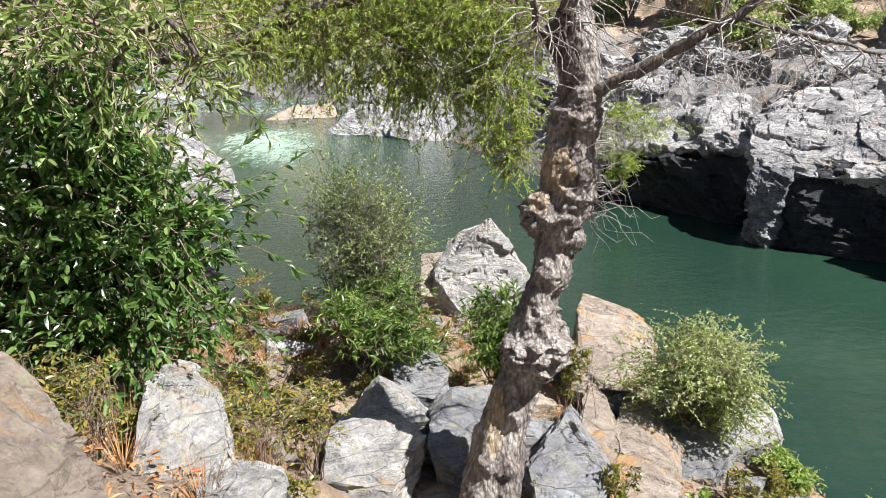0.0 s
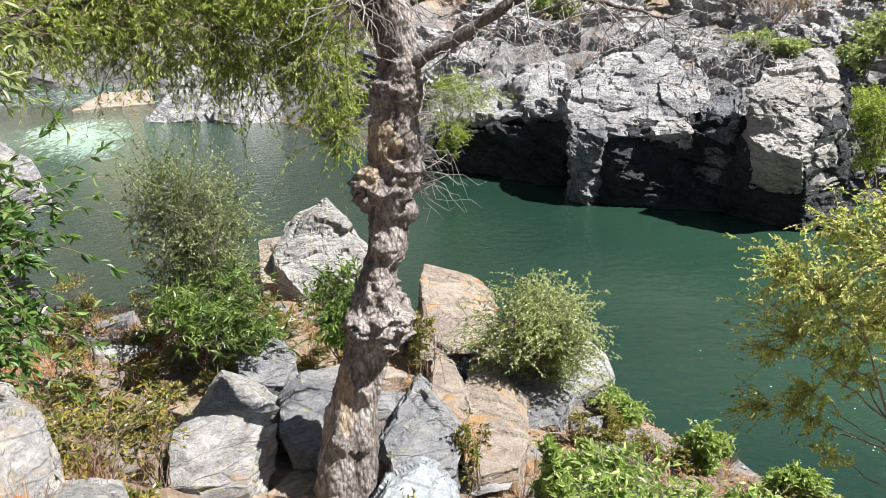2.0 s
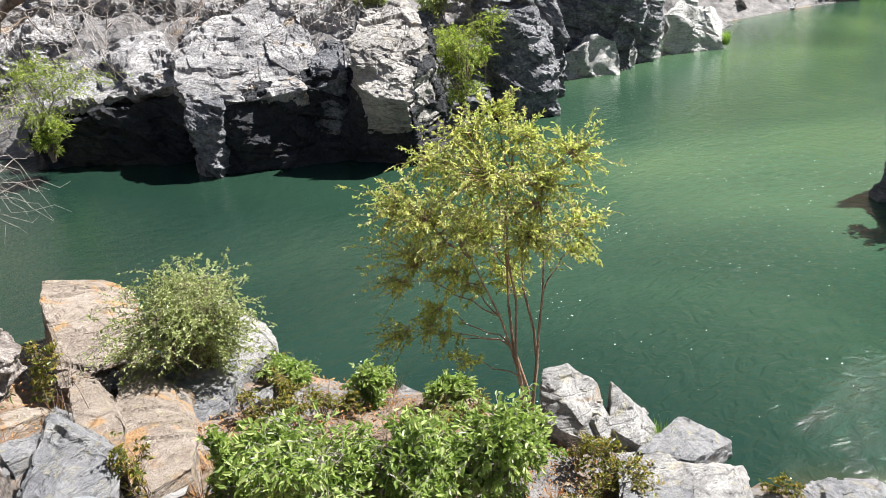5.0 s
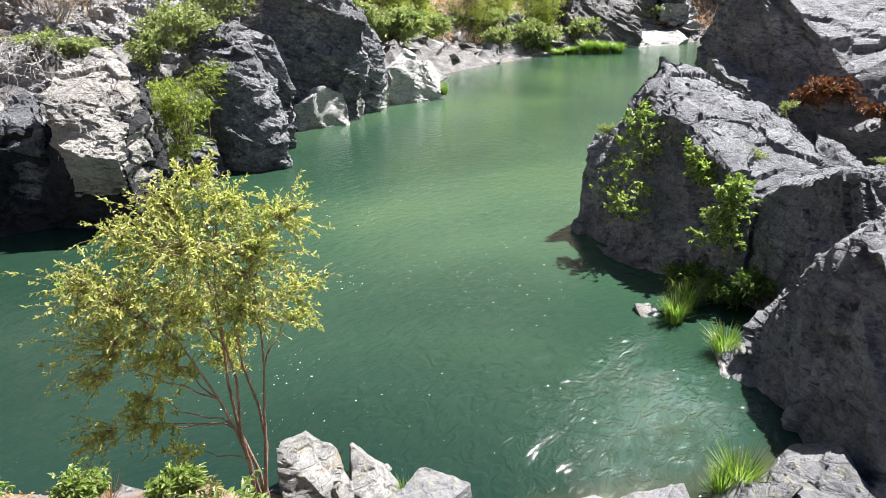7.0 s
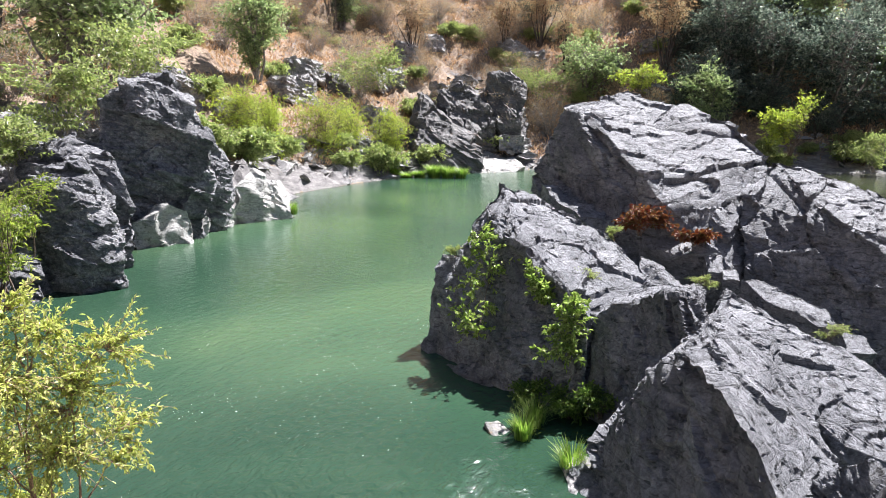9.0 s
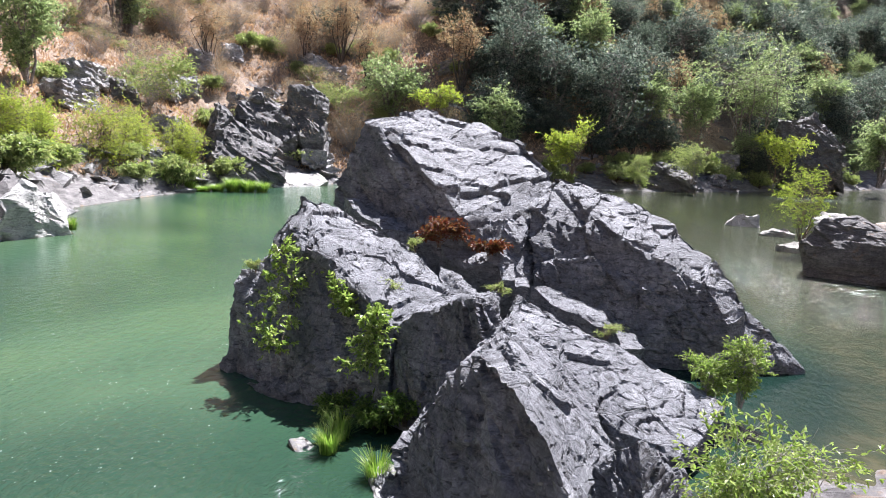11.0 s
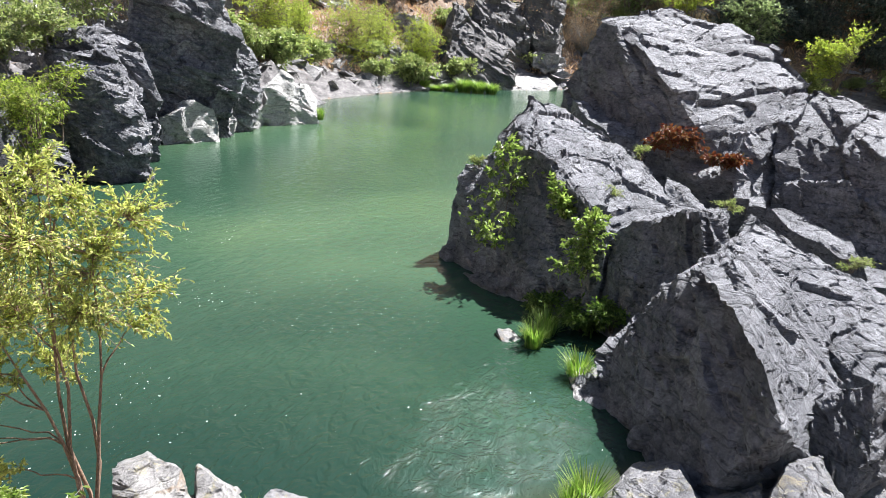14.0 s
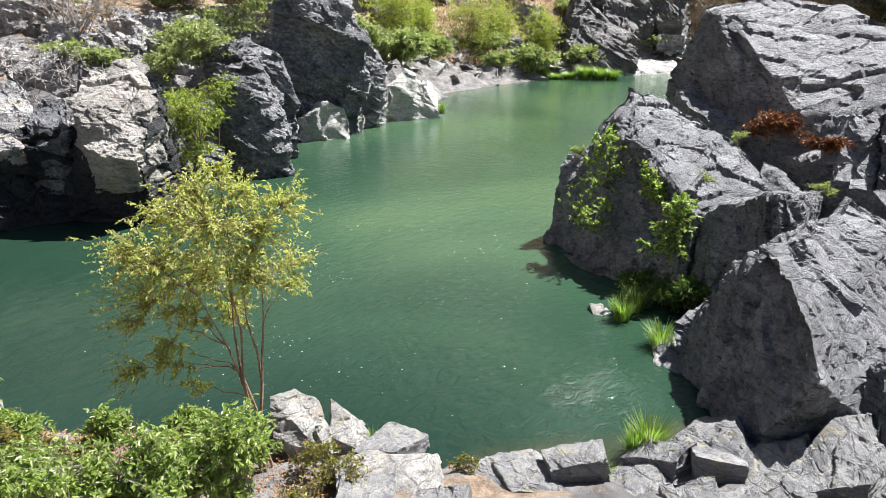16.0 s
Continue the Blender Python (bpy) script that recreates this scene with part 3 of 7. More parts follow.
def slab(corners):
    return part("slab", rock_mesh("slab", corners, ROCK["island"], (-0.45, -0.45, 0.77), 0.75, 1.7, layer=0.55, warped=0.15, chip=1.7), island)


def block(corners):
    return part("loose_block", rock_mesh("loose_block", corners, ROCK["island"], (-0.35, -0.6, 0.75), 0.7, layer=0.4, warped=0.5), island)


def crag(corners, look="crag"):
    if look == "dark":
        return part("crag", rock_mesh("crag", corners, ROCK[look], (0.1, -0.55, 0.8), 1.2, 1.5, layer=1.3, warped=0.4, chip=1.0), cliff)
    return part("crag", rock_mesh("crag", corners, ROCK[look], (0.2, -0.3, 0.9), 0.9, 1.6, layer=0.55, warped=0.45, chip=1.7), cliff)


boulder([(-1.61, 2.04, 3.43), (-2.24, 3.01, 1.20), (-0.94, 1.81, 1.20), (-2.27, 3.04, 3.13), (-1.57, 2.78, 2.81), (-0.91, 1.78, 3.11), (-1.57, 2.76, 1.20), (-1.28, 1.54, 3.35), (-1.30, 1.58, 1.20), (-1.24, 2.00, 3.29), (-1.90, 3.00, 2.99), (-1.88, 2.97, 1.20), (-1.42, 2.06, 3.39), (-2.08, 3.06, 3.09)], look='tan')
boulder([(-1.63, 3.43, 2.71), (-1.75, 4.43, 1.30), (-1.51, 2.98, 1.30), (-1.76, 4.47, 2.41), (-1.09, 3.11, 2.19), (-1.84, 3.77, 2.01), (-1.82, 3.77, 1.30), (-1.13, 3.44, 1.30), (-1.45, 4.26, 2.02), (-1.51, 2.94, 2.31), (-1.27, 3.63, 2.53), (-1.45, 4.24, 1.30), (-1.11, 3.42, 2.32), (-1.12, 3.15, 1.30)], look='pale')
boulder([(-0.98, 2.99, 2.46), (-0.94, 3.61, 1.20), (-1.08, 2.72, 1.20), (-0.94, 3.63, 2.08), (-0.77, 3.06, 1.20), (-1.25, 3.26, 1.20), (-1.32, 3.45, 2.15), (-0.68, 2.82, 2.29), (-1.08, 2.69, 2.38), (-0.76, 3.06, 2.38), (-0.70, 2.84, 1.20), (-1.16, 3.54, 1.20), (-1.14, 2.88, 2.45), (-1.17, 3.56, 2.16)], look='pale')
boulder([(-0.57, 4.87, 1.71), (-0.34, 5.56, 0.90), (-0.82, 4.40, 0.90), (-0.13, 4.81, 0.90), (-0.89, 5.38, 1.41), (-0.36, 4.39, 1.40), (-0.88, 5.06, 0.90), (-0.33, 5.59, 1.40), (-0.84, 4.37, 1.49), (-0.11, 4.80, 1.60), (-0.37, 4.42, 0.90), (-0.82, 4.68, 1.71), (-0.63, 5.56, 1.41), (-0.91, 5.07, 1.19)], look='pale', crack=1)
boulder([(-0.53, 5.57, 1.67), (-0.59, 6.24, 0.80), (-0.10, 5.32, 0.80), (-0.79, 5.26, 0.80), (-0.14, 6.00, 1.13), (-0.08, 5.30, 1.43), (-0.60, 6.27, 1.37), (-0.74, 5.15, 1.48), (-0.87, 5.94, 1.18), (-0.85, 5.92, 0.80), (-0.16, 5.98, 0.80), (-0.20, 5.50, 1.48), (-0.26, 6.19, 1.18), (-0.28, 6.17, 0.80)], look='pale')
boulder([(-0.22, 6.80, 1.57), (-0.24, 7.47, 0.50), (-0.41, 6.32, 0.50), (-0.24, 7.50, 1.27), (-0.07, 6.30, 1.11), (0.06, 6.52, 0.50), (0.05, 7.20, 0.98), (-0.53, 6.58, 1.36), (-0.55, 7.28, 1.06), (0.04, 7.18, 0.50), (-0.53, 7.26, 0.50), (-0.42, 6.29, 1.20), (0.07, 6.50, 1.28), (-0.51, 6.59, 0.50)], look='grey')
boulder([(0.09, 5.50, 1.55), (0.14, 4.64, 0.80), (-0.04, 6.16, 0.80), (-0.11, 4.80, 1.46), (0.38, 5.20, 0.80), (0.41, 5.88, 1.22), (-0.09, 5.90, 1.22), (0.34, 4.89, 1.40), (0.40, 5.86, 0.80), (-0.10, 5.50, 1.16), (-0.10, 5.20, 1.52), (0.10, 6.20, 1.25), (0.14, 4.60, 1.35), (0.40, 5.18, 1.52)], look='grey')
boulder([(0.04, 6.00, 1.30), (0.57, 5.97, 1.29), (0.54, 5.57, 1.31), (0.04, 5.60, 1.29), (0.08, 6.80, 1.00), (0.61, 6.77, 0.99), (0.06, 6.01, 0.70), (0.56, 5.98, 0.70), (0.53, 5.60, 0.70), (0.06, 5.63, 0.70), (0.10, 6.77, 0.70), (0.59, 6.74, 0.70)], look='grey')
boulder([(0.76, 11.37, 1.64), (0.63, 12.63, -0.60), (0.86, 10.62, -0.60), (0.04, 12.50, 0.95), (1.51, 12.22, 0.43), (-0.16, 11.00, 0.87), (1.42, 10.92, 0.78), (-0.12, 11.03, -0.60), (1.46, 12.19, -0.60), (0.30, 10.59, 0.27), (0.85, 12.67, 1.29), (-0.04, 12.27, -0.60), (1.37, 10.96, -0.60), (0.87, 10.56, 0.29)], look='pale')
boulder([(0.06, 11.70, 0.96), (0.05, 12.66, -0.40), (-0.34, 11.04, -0.40), (0.05, 12.70, 0.66), (0.15, 11.00, 0.38), (0.28, 11.51, -0.40), (-0.36, 11.61, -0.40), (-0.35, 10.99, 0.47), (0.14, 11.04, -0.40), (-0.37, 11.59, 0.95), (-0.38, 12.59, 0.65), (-0.36, 12.56, -0.40), (0.30, 11.50, 0.70), (0.30, 12.50, 0.40)], look='tan')
boulder([(1.71, 8.53, 1.15), (2.41, 10.15, -0.30), (2.05, 7.20, -0.30), (1.74, 8.54, -0.30), (2.97, 9.34, 0.60), (1.51, 7.25, 0.79), (2.57, 7.79, 0.90), (2.11, 10.08, 0.85), (2.93, 9.31, -0.30), (2.55, 7.84, -0.30), (2.04, 7.11, 0.79), (2.38, 8.27, 1.03), (2.77, 9.82, 0.73), (1.54, 7.32, -0.30)], look='tan')
boulder([(0.99, 4.90, 1.71), (0.63, 4.19, 0.90), (1.14, 5.65, 0.90), (1.09, 4.16, 1.44), (0.78, 5.24, 1.24), (1.16, 4.47, 0.90), (0.62, 4.46, 1.54), (1.33, 5.23, 1.25), (1.15, 5.68, 1.41), (1.31, 5.22, 0.90), (0.79, 5.22, 0.90), (1.17, 4.45, 1.55), (0.61, 4.15, 1.44), (0.64, 4.48, 0.90)], look='grey')
boulder([(1.30, 5.86, 1.39), (1.30, 4.98, 0.50), (1.52, 6.69, 0.50), (1.46, 5.09, 1.29), (1.67, 5.96, 0.50), (1.69, 6.59, 1.05), (1.68, 5.97, 0.99), (1.18, 5.40, 0.50), (1.17, 5.37, 1.32), (1.38, 6.25, 1.02), (1.39, 6.23, 0.50), (1.29, 4.93, 1.23), (1.48, 5.71, 1.35), (1.52, 6.73, 1.09)], look='tan')
boulder([(2.63, 6.49, 0.81), (2.70, 7.58, -0.10), (2.15, 5.76, -0.10), (2.03, 6.60, -0.10), (2.53, 5.66, 0.64), (3.14, 6.89, -0.10), (1.94, 6.20, 0.65), (2.99, 7.42, 0.51), (2.80, 6.00, -0.10), (2.36, 7.54, 0.47), (3.17, 6.91, 0.44), (2.81, 5.97, 0.74), (2.01, 6.60, 0.77), (2.13, 5.71, 0.59)], look='grey')
boulder([(3.35, 7.04, 0.77), (3.69, 7.72, -0.40), (2.99, 6.38, -0.40), (3.71, 7.76, 0.47), (2.96, 6.34, 0.51), (3.82, 7.14, 0.29), (3.80, 7.14, -0.40), (3.13, 6.94, -0.40), (3.47, 6.42, 0.59), (3.47, 6.46, -0.40), (3.51, 6.74, 0.67), (3.87, 7.46, 0.37), (3.11, 6.93, 0.63), (3.47, 7.65, 0.33)], look='pale')
boulder([(1.88, 6.95, 0.81), (2.12, 7.78, 0.20), (2.01, 6.53, 0.20), (2.25, 7.36, 0.43), (2.01, 6.50, 0.73), (1.72, 6.81, 0.20), (2.12, 7.82, 0.51), (1.74, 6.57, 0.68), (1.94, 7.66, 0.39), (2.06, 6.80, 0.76), (2.30, 7.66, 0.46), (2.24, 7.35, 0.20), (2.28, 7.64, 0.20), (1.70, 6.79, 0.69)], look='dark')
boulder([(1.71, 5.12, 1.16), (1.95, 6.93, 0.84), (1.27, 4.49, 0.60), (2.38, 6.32, 0.60), (1.47, 5.42, 0.60), (1.90, 4.88, 0.60), (1.71, 4.49, 1.10), (1.23, 4.43, 1.14), (1.45, 5.41, 1.14), (2.21, 6.64, 0.86), (1.71, 4.54, 0.60), (1.90, 4.84, 1.10), (2.19, 6.59, 0.60), (1.95, 6.86, 0.60)], look='tan')
boulder([(0.56, 3.88, 1.56), (1.10, 4.66, 1.19), (1.04, 3.76, 1.20), (0.37, 3.58, 1.20), (0.66, 4.48, 1.26), (0.99, 4.07, 1.49), (0.45, 4.14, 1.22), (0.85, 3.48, 1.35), (0.96, 4.07, 1.05), (1.14, 4.32, 1.20), (0.35, 3.55, 1.52), (0.83, 4.10, 1.56), (0.94, 4.69, 1.26), (1.05, 3.74, 1.37)], look='bluish')
boulder([(-3.56, 10.20, 1.02), (-4.03, 11.56, -0.30), (-3.50, 9.32, -0.30), (-3.44, 10.97, 0.33), (-2.95, 9.56, 0.63), (-4.05, 11.61, 0.72), (-3.45, 10.95, -0.30), (-3.50, 9.26, 0.62), (-2.98, 9.60, -0.30), (-3.73, 9.85, -0.30), (-3.74, 9.81, 0.92), (-4.23, 11.23, 0.62), (-4.20, 11.19, -0.30), (-3.23, 10.20, 0.94)], look='dark')
boulder([(-4.48, 7.81, 3.37), (-5.95, 10.32, 0.60), (-4.75, 7.04, 0.60), (-6.41, 9.90, 3.05), (-3.96, 7.93, 0.60), (-5.41, 10.48, 2.81), (-4.73, 6.94, 3.04), (-6.18, 9.50, 0.60), (-3.91, 7.66, 2.91), (-5.99, 10.40, 3.07), (-5.40, 10.40, 0.60), (-6.24, 9.54, 2.74), (-4.90, 7.31, 3.35), (-6.35, 9.85, 0.60)], look='dark')
boulder([(-7.09, 18.17, 2.16), (-7.74, 23.61, -0.80), (-5.58, 19.11, -0.80), (-8.77, 22.88, 1.86), (-7.56, 17.59, -0.80), (-9.15, 22.07, -0.80), (-6.08, 19.05, 1.26), (-7.75, 23.76, 0.96), (-7.57, 17.43, 0.31), (-5.48, 19.03, 0.30), (-9.17, 22.39, 0.96), (-7.49, 17.68, 1.26), (-7.16, 23.74, -0.00), (-9.25, 22.14, 0.01)], look='cliff')
boulder([(-2.61, 34.90, 1.64), (-5.84, 36.94, -0.80), (-2.54, 33.03, -0.80), (-5.65, 34.03, 0.03), (-2.92, 37.89, 1.34), (-2.49, 36.18, -0.80), (-4.94, 37.68, 0.81), (-2.96, 37.76, -0.80), (-4.63, 34.69, 1.11), (-4.88, 37.56, -0.80), (-2.12, 33.23, 0.11), (-5.55, 34.10, -0.80), (-2.42, 36.22, -0.19), (-5.96, 37.02, -0.27)], look='cliff')
boulder([(-1.80, 34.95, 2.04), (0.21, 38.82, -0.80), (0.79, 32.64, -0.80), (-2.50, 36.84, -0.80), (-1.90, 38.95, 1.74), (-2.41, 33.04, -0.80), (0.78, 36.49, -0.32), (0.37, 35.00, 1.79), (0.27, 39.00, 1.49), (-1.85, 38.78, -0.80), (-1.17, 32.38, -0.02), (-2.49, 32.91, 0.07), (0.88, 32.49, -0.02), (-1.16, 32.54, -0.80)], look='cliff')
boulder([(-9.86, 39.80, -0.05), (-8.73, 42.10, 0.68), (-6.49, 42.51, 0.83), (-6.05, 41.56, 0.11), (-10.23, 41.76, -0.35), (-9.10, 44.07, 0.38), (-6.86, 44.47, 0.53), (-6.42, 43.53, -0.19), (-9.76, 39.93, -0.80), (-6.14, 41.61, -0.80), (-10.11, 41.80, -0.80), (-9.04, 43.99, -0.80), (-6.91, 44.37, -0.80), (-6.49, 43.48, -0.80)], look='tan')
boulder([(-6.29, 43.55, 1.24), (-4.71, 44.75, 2.01), (-3.00, 44.90, 1.67), (-3.29, 43.88, 0.40), (-6.49, 45.54, 0.94), (-4.91, 46.74, 1.71), (-3.20, 46.89, 1.37), (-6.20, 43.63, -0.80), (-3.07, 44.92, -0.80), (-3.35, 43.95, -0.80), (-6.38, 45.52, -0.80), (-4.88, 46.67, -0.80), (-3.26, 46.81, -0.80)], look='cliff')
boulder([(-16.03, 53.66, 1.02), (-14.52, 56.15, 2.14), (-12.08, 56.73, 1.71), (-11.94, 53.69, 0.03), (-16.99, 57.54, 0.72), (-15.48, 60.04, 1.84), (-13.04, 60.61, 1.41), (-15.93, 53.82, -0.80), (-12.18, 56.74, -0.80), (-12.05, 53.85, -0.80), (-16.85, 57.51, -0.80), (-15.41, 59.88, -0.80), (-13.09, 60.43, -0.80)], look='dark')
boulder([(-22.19, 51.42, 0.52), (-20.41, 54.29, 0.94), (-18.19, 55.07, 0.49), (-17.69, 52.08, -0.29), (-23.57, 55.17, 0.22), (-21.80, 58.04, 0.64), (-19.57, 58.83, 0.19), (-22.09, 51.60, -0.80), (-18.30, 55.07, -0.80), (-17.82, 52.23, -0.80), (-23.41, 55.17, -0.80), (-21.72, 57.89, -0.80), (-19.61, 58.64, -0.80)], look='cliff')
boulder([(4.71, 3.67, 0.80), (5.59, 3.80, -0.30), (4.76, 3.00, -0.30), (5.48, 3.98, 0.45), (4.98, 3.09, 0.34), (4.73, 3.67, -0.30), (5.44, 3.48, 0.04), (5.16, 4.04, -0.30), (5.16, 3.42, 0.59), (4.52, 3.50, 0.44), (5.42, 3.48, -0.30), (5.17, 4.06, 0.50), (4.74, 2.97, 0.27), (5.02, 3.59, 0.75)], look='pale')
boulder([(5.28, 3.27, 0.60), (5.83, 3.32, -0.30), (5.10, 2.82, -0.30), (5.68, 3.57, 0.30), (5.35, 2.72, 0.16), (5.14, 3.32, -0.30), (4.99, 3.08, 0.34), (5.53, 3.60, -0.30), (5.45, 3.04, 0.31), (5.75, 3.01, -0.14), (5.86, 3.33, 0.01), (5.08, 2.80, 0.20), (5.01, 3.08, -0.30), (5.35, 2.74, -0.30)], look='pale')
boulder([(4.39, 2.58, 0.48), (5.68, 2.08, -0.02), (4.86, 1.60, 0.19), (4.91, 2.85, -0.10), (4.14, 2.38, -0.10), (5.16, 1.99, 0.35), (5.23, 2.72, 0.15), (4.10, 2.38, 0.29), (5.38, 1.90, -0.11), (4.71, 2.42, 0.45), (4.42, 2.56, -0.10), (4.87, 1.63, -0.10), (4.91, 2.88, 0.18), (5.22, 2.70, -0.10)], look='pale')
boulder([(5.76, 1.43, 0.18), (6.49, 0.95, -0.30), (5.55, 0.63, -0.30), (5.22, 1.49, -0.30), (6.34, 1.60, -0.12), (5.94, 0.76, 0.14), (5.77, 1.64, -0.30), (5.53, 0.60, 0.14), (6.10, 0.79, -0.30), (5.94, 1.13, 0.16), (6.52, 1.29, -0.14), (5.18, 1.50, 0.04), (6.10, 1.70, -0.30), (5.53, 1.56, 0.17)], look='grey')
boulder([(7.15, -0.83, 0.45), (6.34, -0.11, -0.40), (7.93, -0.59, -0.40), (6.80, -0.99, -0.40), (6.36, -0.89, 0.23), (7.53, -0.11, -0.20), (6.73, -0.07, 0.10), (7.95, -0.86, 0.15), (7.56, -1.02, -0.40), (7.00, -0.36, 0.35), (7.80, -0.39, 0.05), (6.30, -0.09, 0.03), (6.40, -0.87, -0.40), (6.78, -1.01, 0.37)], look='grey')
boulder([(7.63, -1.27, 0.75), (8.48, -1.41, -0.30), (6.98, -1.19, -0.30), (8.52, -1.41, 0.45), (7.13, -1.60, 0.48), (8.02, -1.74, 0.18), (6.94, -1.18, 0.29), (8.01, -1.72, -0.30), (8.20, -1.14, 0.25), (7.31, -1.00, 0.55), (7.16, -1.59, -0.30), (8.18, -1.15, -0.30), (7.33, -1.02, -0.30), (7.41, -1.53, 0.56)], look='grey')
boulder([(6.88, -1.51, 0.62), (6.22, -0.91, -0.20), (7.60, -1.20, -0.20), (6.03, -1.31, 0.41), (6.71, -0.84, 0.32), (6.54, -1.53, -0.20), (7.58, -1.61, 0.32), (7.20, -1.63, -0.20), (6.72, -0.86, -0.20), (6.18, -0.89, 0.23), (6.08, -1.31, -0.20), (7.41, -0.94, 0.02), (6.52, -1.55, 0.50), (7.21, -1.65, 0.20)], look='grey')
boulder([(6.03, -2.04, 0.83), (8.20, -2.29, -0.20), (6.73, -1.53, -0.20), (7.29, -2.08, 0.81), (6.09, -2.03, -0.20), (7.01, -2.26, -0.20), (7.65, -1.75, -0.20), (6.71, -1.51, 0.54), (8.26, -2.31, 0.51), (5.99, -1.54, 0.54), (6.04, -1.56, -0.20), (7.00, -2.28, 0.53), (7.68, -1.75, 0.24), (7.20, -1.71, 0.68)], look='grey')
boulder([(6.01, 0.32, 0.09), (6.39, -0.16, 0.20), (5.95, -0.37, 0.20), (5.57, 0.28, 0.04), (6.81, 0.36, -0.21), (7.19, -0.11, -0.10), (6.75, -0.32, -0.10), (6.03, 0.30, -0.30), (5.98, -0.35, -0.30), (5.61, 0.27, -0.30), (6.78, 0.35, -0.30), (7.15, -0.11, -0.30), (6.73, -0.30, -0.30)], look='grey')
boulder([(10.71, 1.63, 0.11), (10.18, 1.35, -0.30), (11.03, 1.69, -0.30), (10.56, 1.63, -0.36), (10.55, 1.37, -0.03), (10.21, 1.57, -0.06), (10.90, 1.44, -0.33), (10.55, 1.38, -0.30), (10.23, 1.57, -0.30), (10.92, 1.85, -0.21), (10.57, 1.79, 0.09), (10.15, 1.33, -0.11), (10.58, 1.78, -0.30), (10.50, 1.40, -0.41)], look='pale')
boulder([(9.87, 0.36, 0.15), (9.00, 0.41, -0.40), (10.33, 0.39, -0.40), (9.77, 0.15, -0.40), (9.08, 0.14, -0.00), (9.56, 0.52, -0.40), (9.55, 0.53, 0.05), (10.05, 0.57, -0.25), (10.28, 0.17, -0.18), (8.96, 0.41, -0.03), (9.11, 0.15, -0.40), (9.78, 0.14, 0.12), (10.36, 0.39, -0.15), (10.25, 0.18, -0.40)], look='cliff')
boulder([(26.49, -15.57, 2.50), (29.47, -16.17, -0.80), (24.09, -16.73, -0.80), (26.64, -14.02, -0.80), (27.01, -18.35, -0.80), (29.06, -17.12, 2.20), (24.44, -16.91, 1.38), (26.87, -13.86, 1.16), (27.01, -18.46, 1.08), (29.44, -15.41, 0.86), (28.03, -17.83, 1.70), (25.47, -16.28, 2.00), (27.99, -17.75, -0.80), (27.03, -14.62, 2.24)], look='dark')
boulder([(28.67, -19.58, 2.66), (29.98, -21.85, -0.50), (26.41, -19.49, -0.50), (27.42, -17.86, 1.17), (30.04, -21.96, 2.04), (30.43, -19.54, -0.50), (28.33, -20.90, 0.92), (28.48, -18.18, -0.50), (30.51, -19.52, 1.40), (26.28, -19.48, 1.22), (28.36, -20.85, -0.50), (27.99, -20.53, 2.34), (30.72, -21.01, 2.36), (28.46, -18.09, 1.70)], look='dark')
boulder([(43.28, -17.64, 0.09), (43.52, -18.36, 0.72), (43.08, -19.39, 0.72), (42.50, -19.45, 0.11), (44.56, -18.20, -0.21), (44.81, -18.92, 0.42), (44.36, -19.95, 0.42), (43.78, -20.01, -0.19), (43.30, -17.71, -0.50), (42.56, -19.43, -0.50), (44.52, -18.24, -0.50), (44.75, -18.92, -0.50), (44.33, -19.90, -0.50), (43.78, -19.96, -0.50)], look='white')
boulder([(38.85, -17.80, 0.27), (38.92, -18.37, 0.48), (38.55, -19.13, 0.50), (38.12, -19.32, 0.26), (39.75, -18.24, -0.03), (39.82, -18.81, 0.18), (39.45, -19.57, 0.20), (39.02, -19.76, -0.04), (38.86, -17.86, -0.30), (38.16, -19.30, -0.30), (39.72, -18.27, -0.30), (39.78, -18.81, -0.30), (39.43, -19.53, -0.30), (39.02, -19.71, -0.30)], look='white')
boulder([(37.87, -19.80, 1.02), (38.02, -20.57, 1.55), (37.63, -21.28, 1.51), (37.03, -21.32, 1.05), (38.92, -20.38, 0.72), (39.07, -21.16, 1.25), (38.68, -21.86, 1.21), (38.08, -21.90, 0.75), (37.88, -19.86, -0.30), (37.09, -21.30, -0.30), (38.88, -20.42, -0.30), (39.03, -21.15, -0.30), (38.65, -21.82, -0.30), (38.09, -21.85, -0.30)], look='white')
boulder([(33.08, -15.97, 0.33), (33.01, -16.57, 0.56), (32.61, -16.91, 0.47), (32.24, -16.76, 0.21), (33.97, -16.42, 0.03), (33.90, -17.02, 0.26), (33.50, -17.37, 0.17), (33.13, -17.21, -0.09), (33.09, -16.01, -0.30), (32.28, -16.76, -0.30), (33.94, -16.44, -0.30), (33.86, -17.01, -0.30), (33.48, -17.34, -0.30), (33.13, -17.19, -0.30)], look='white')
boulder([(31.50, -18.89, 1.47), (31.32, -19.75, 1.79), (30.47, -20.49, 1.56), (29.48, -19.45, 0.93), (32.76, -19.70, 1.17), (32.58, -20.56, 1.49), (31.73, -21.30, 1.26), (31.49, -18.94, -0.30), (30.52, -20.47, -0.30), (29.57, -19.48, -0.30), (32.69, -19.72, -0.30), (32.52, -20.53, -0.30), (31.71, -21.24, -0.30)], look='tan')
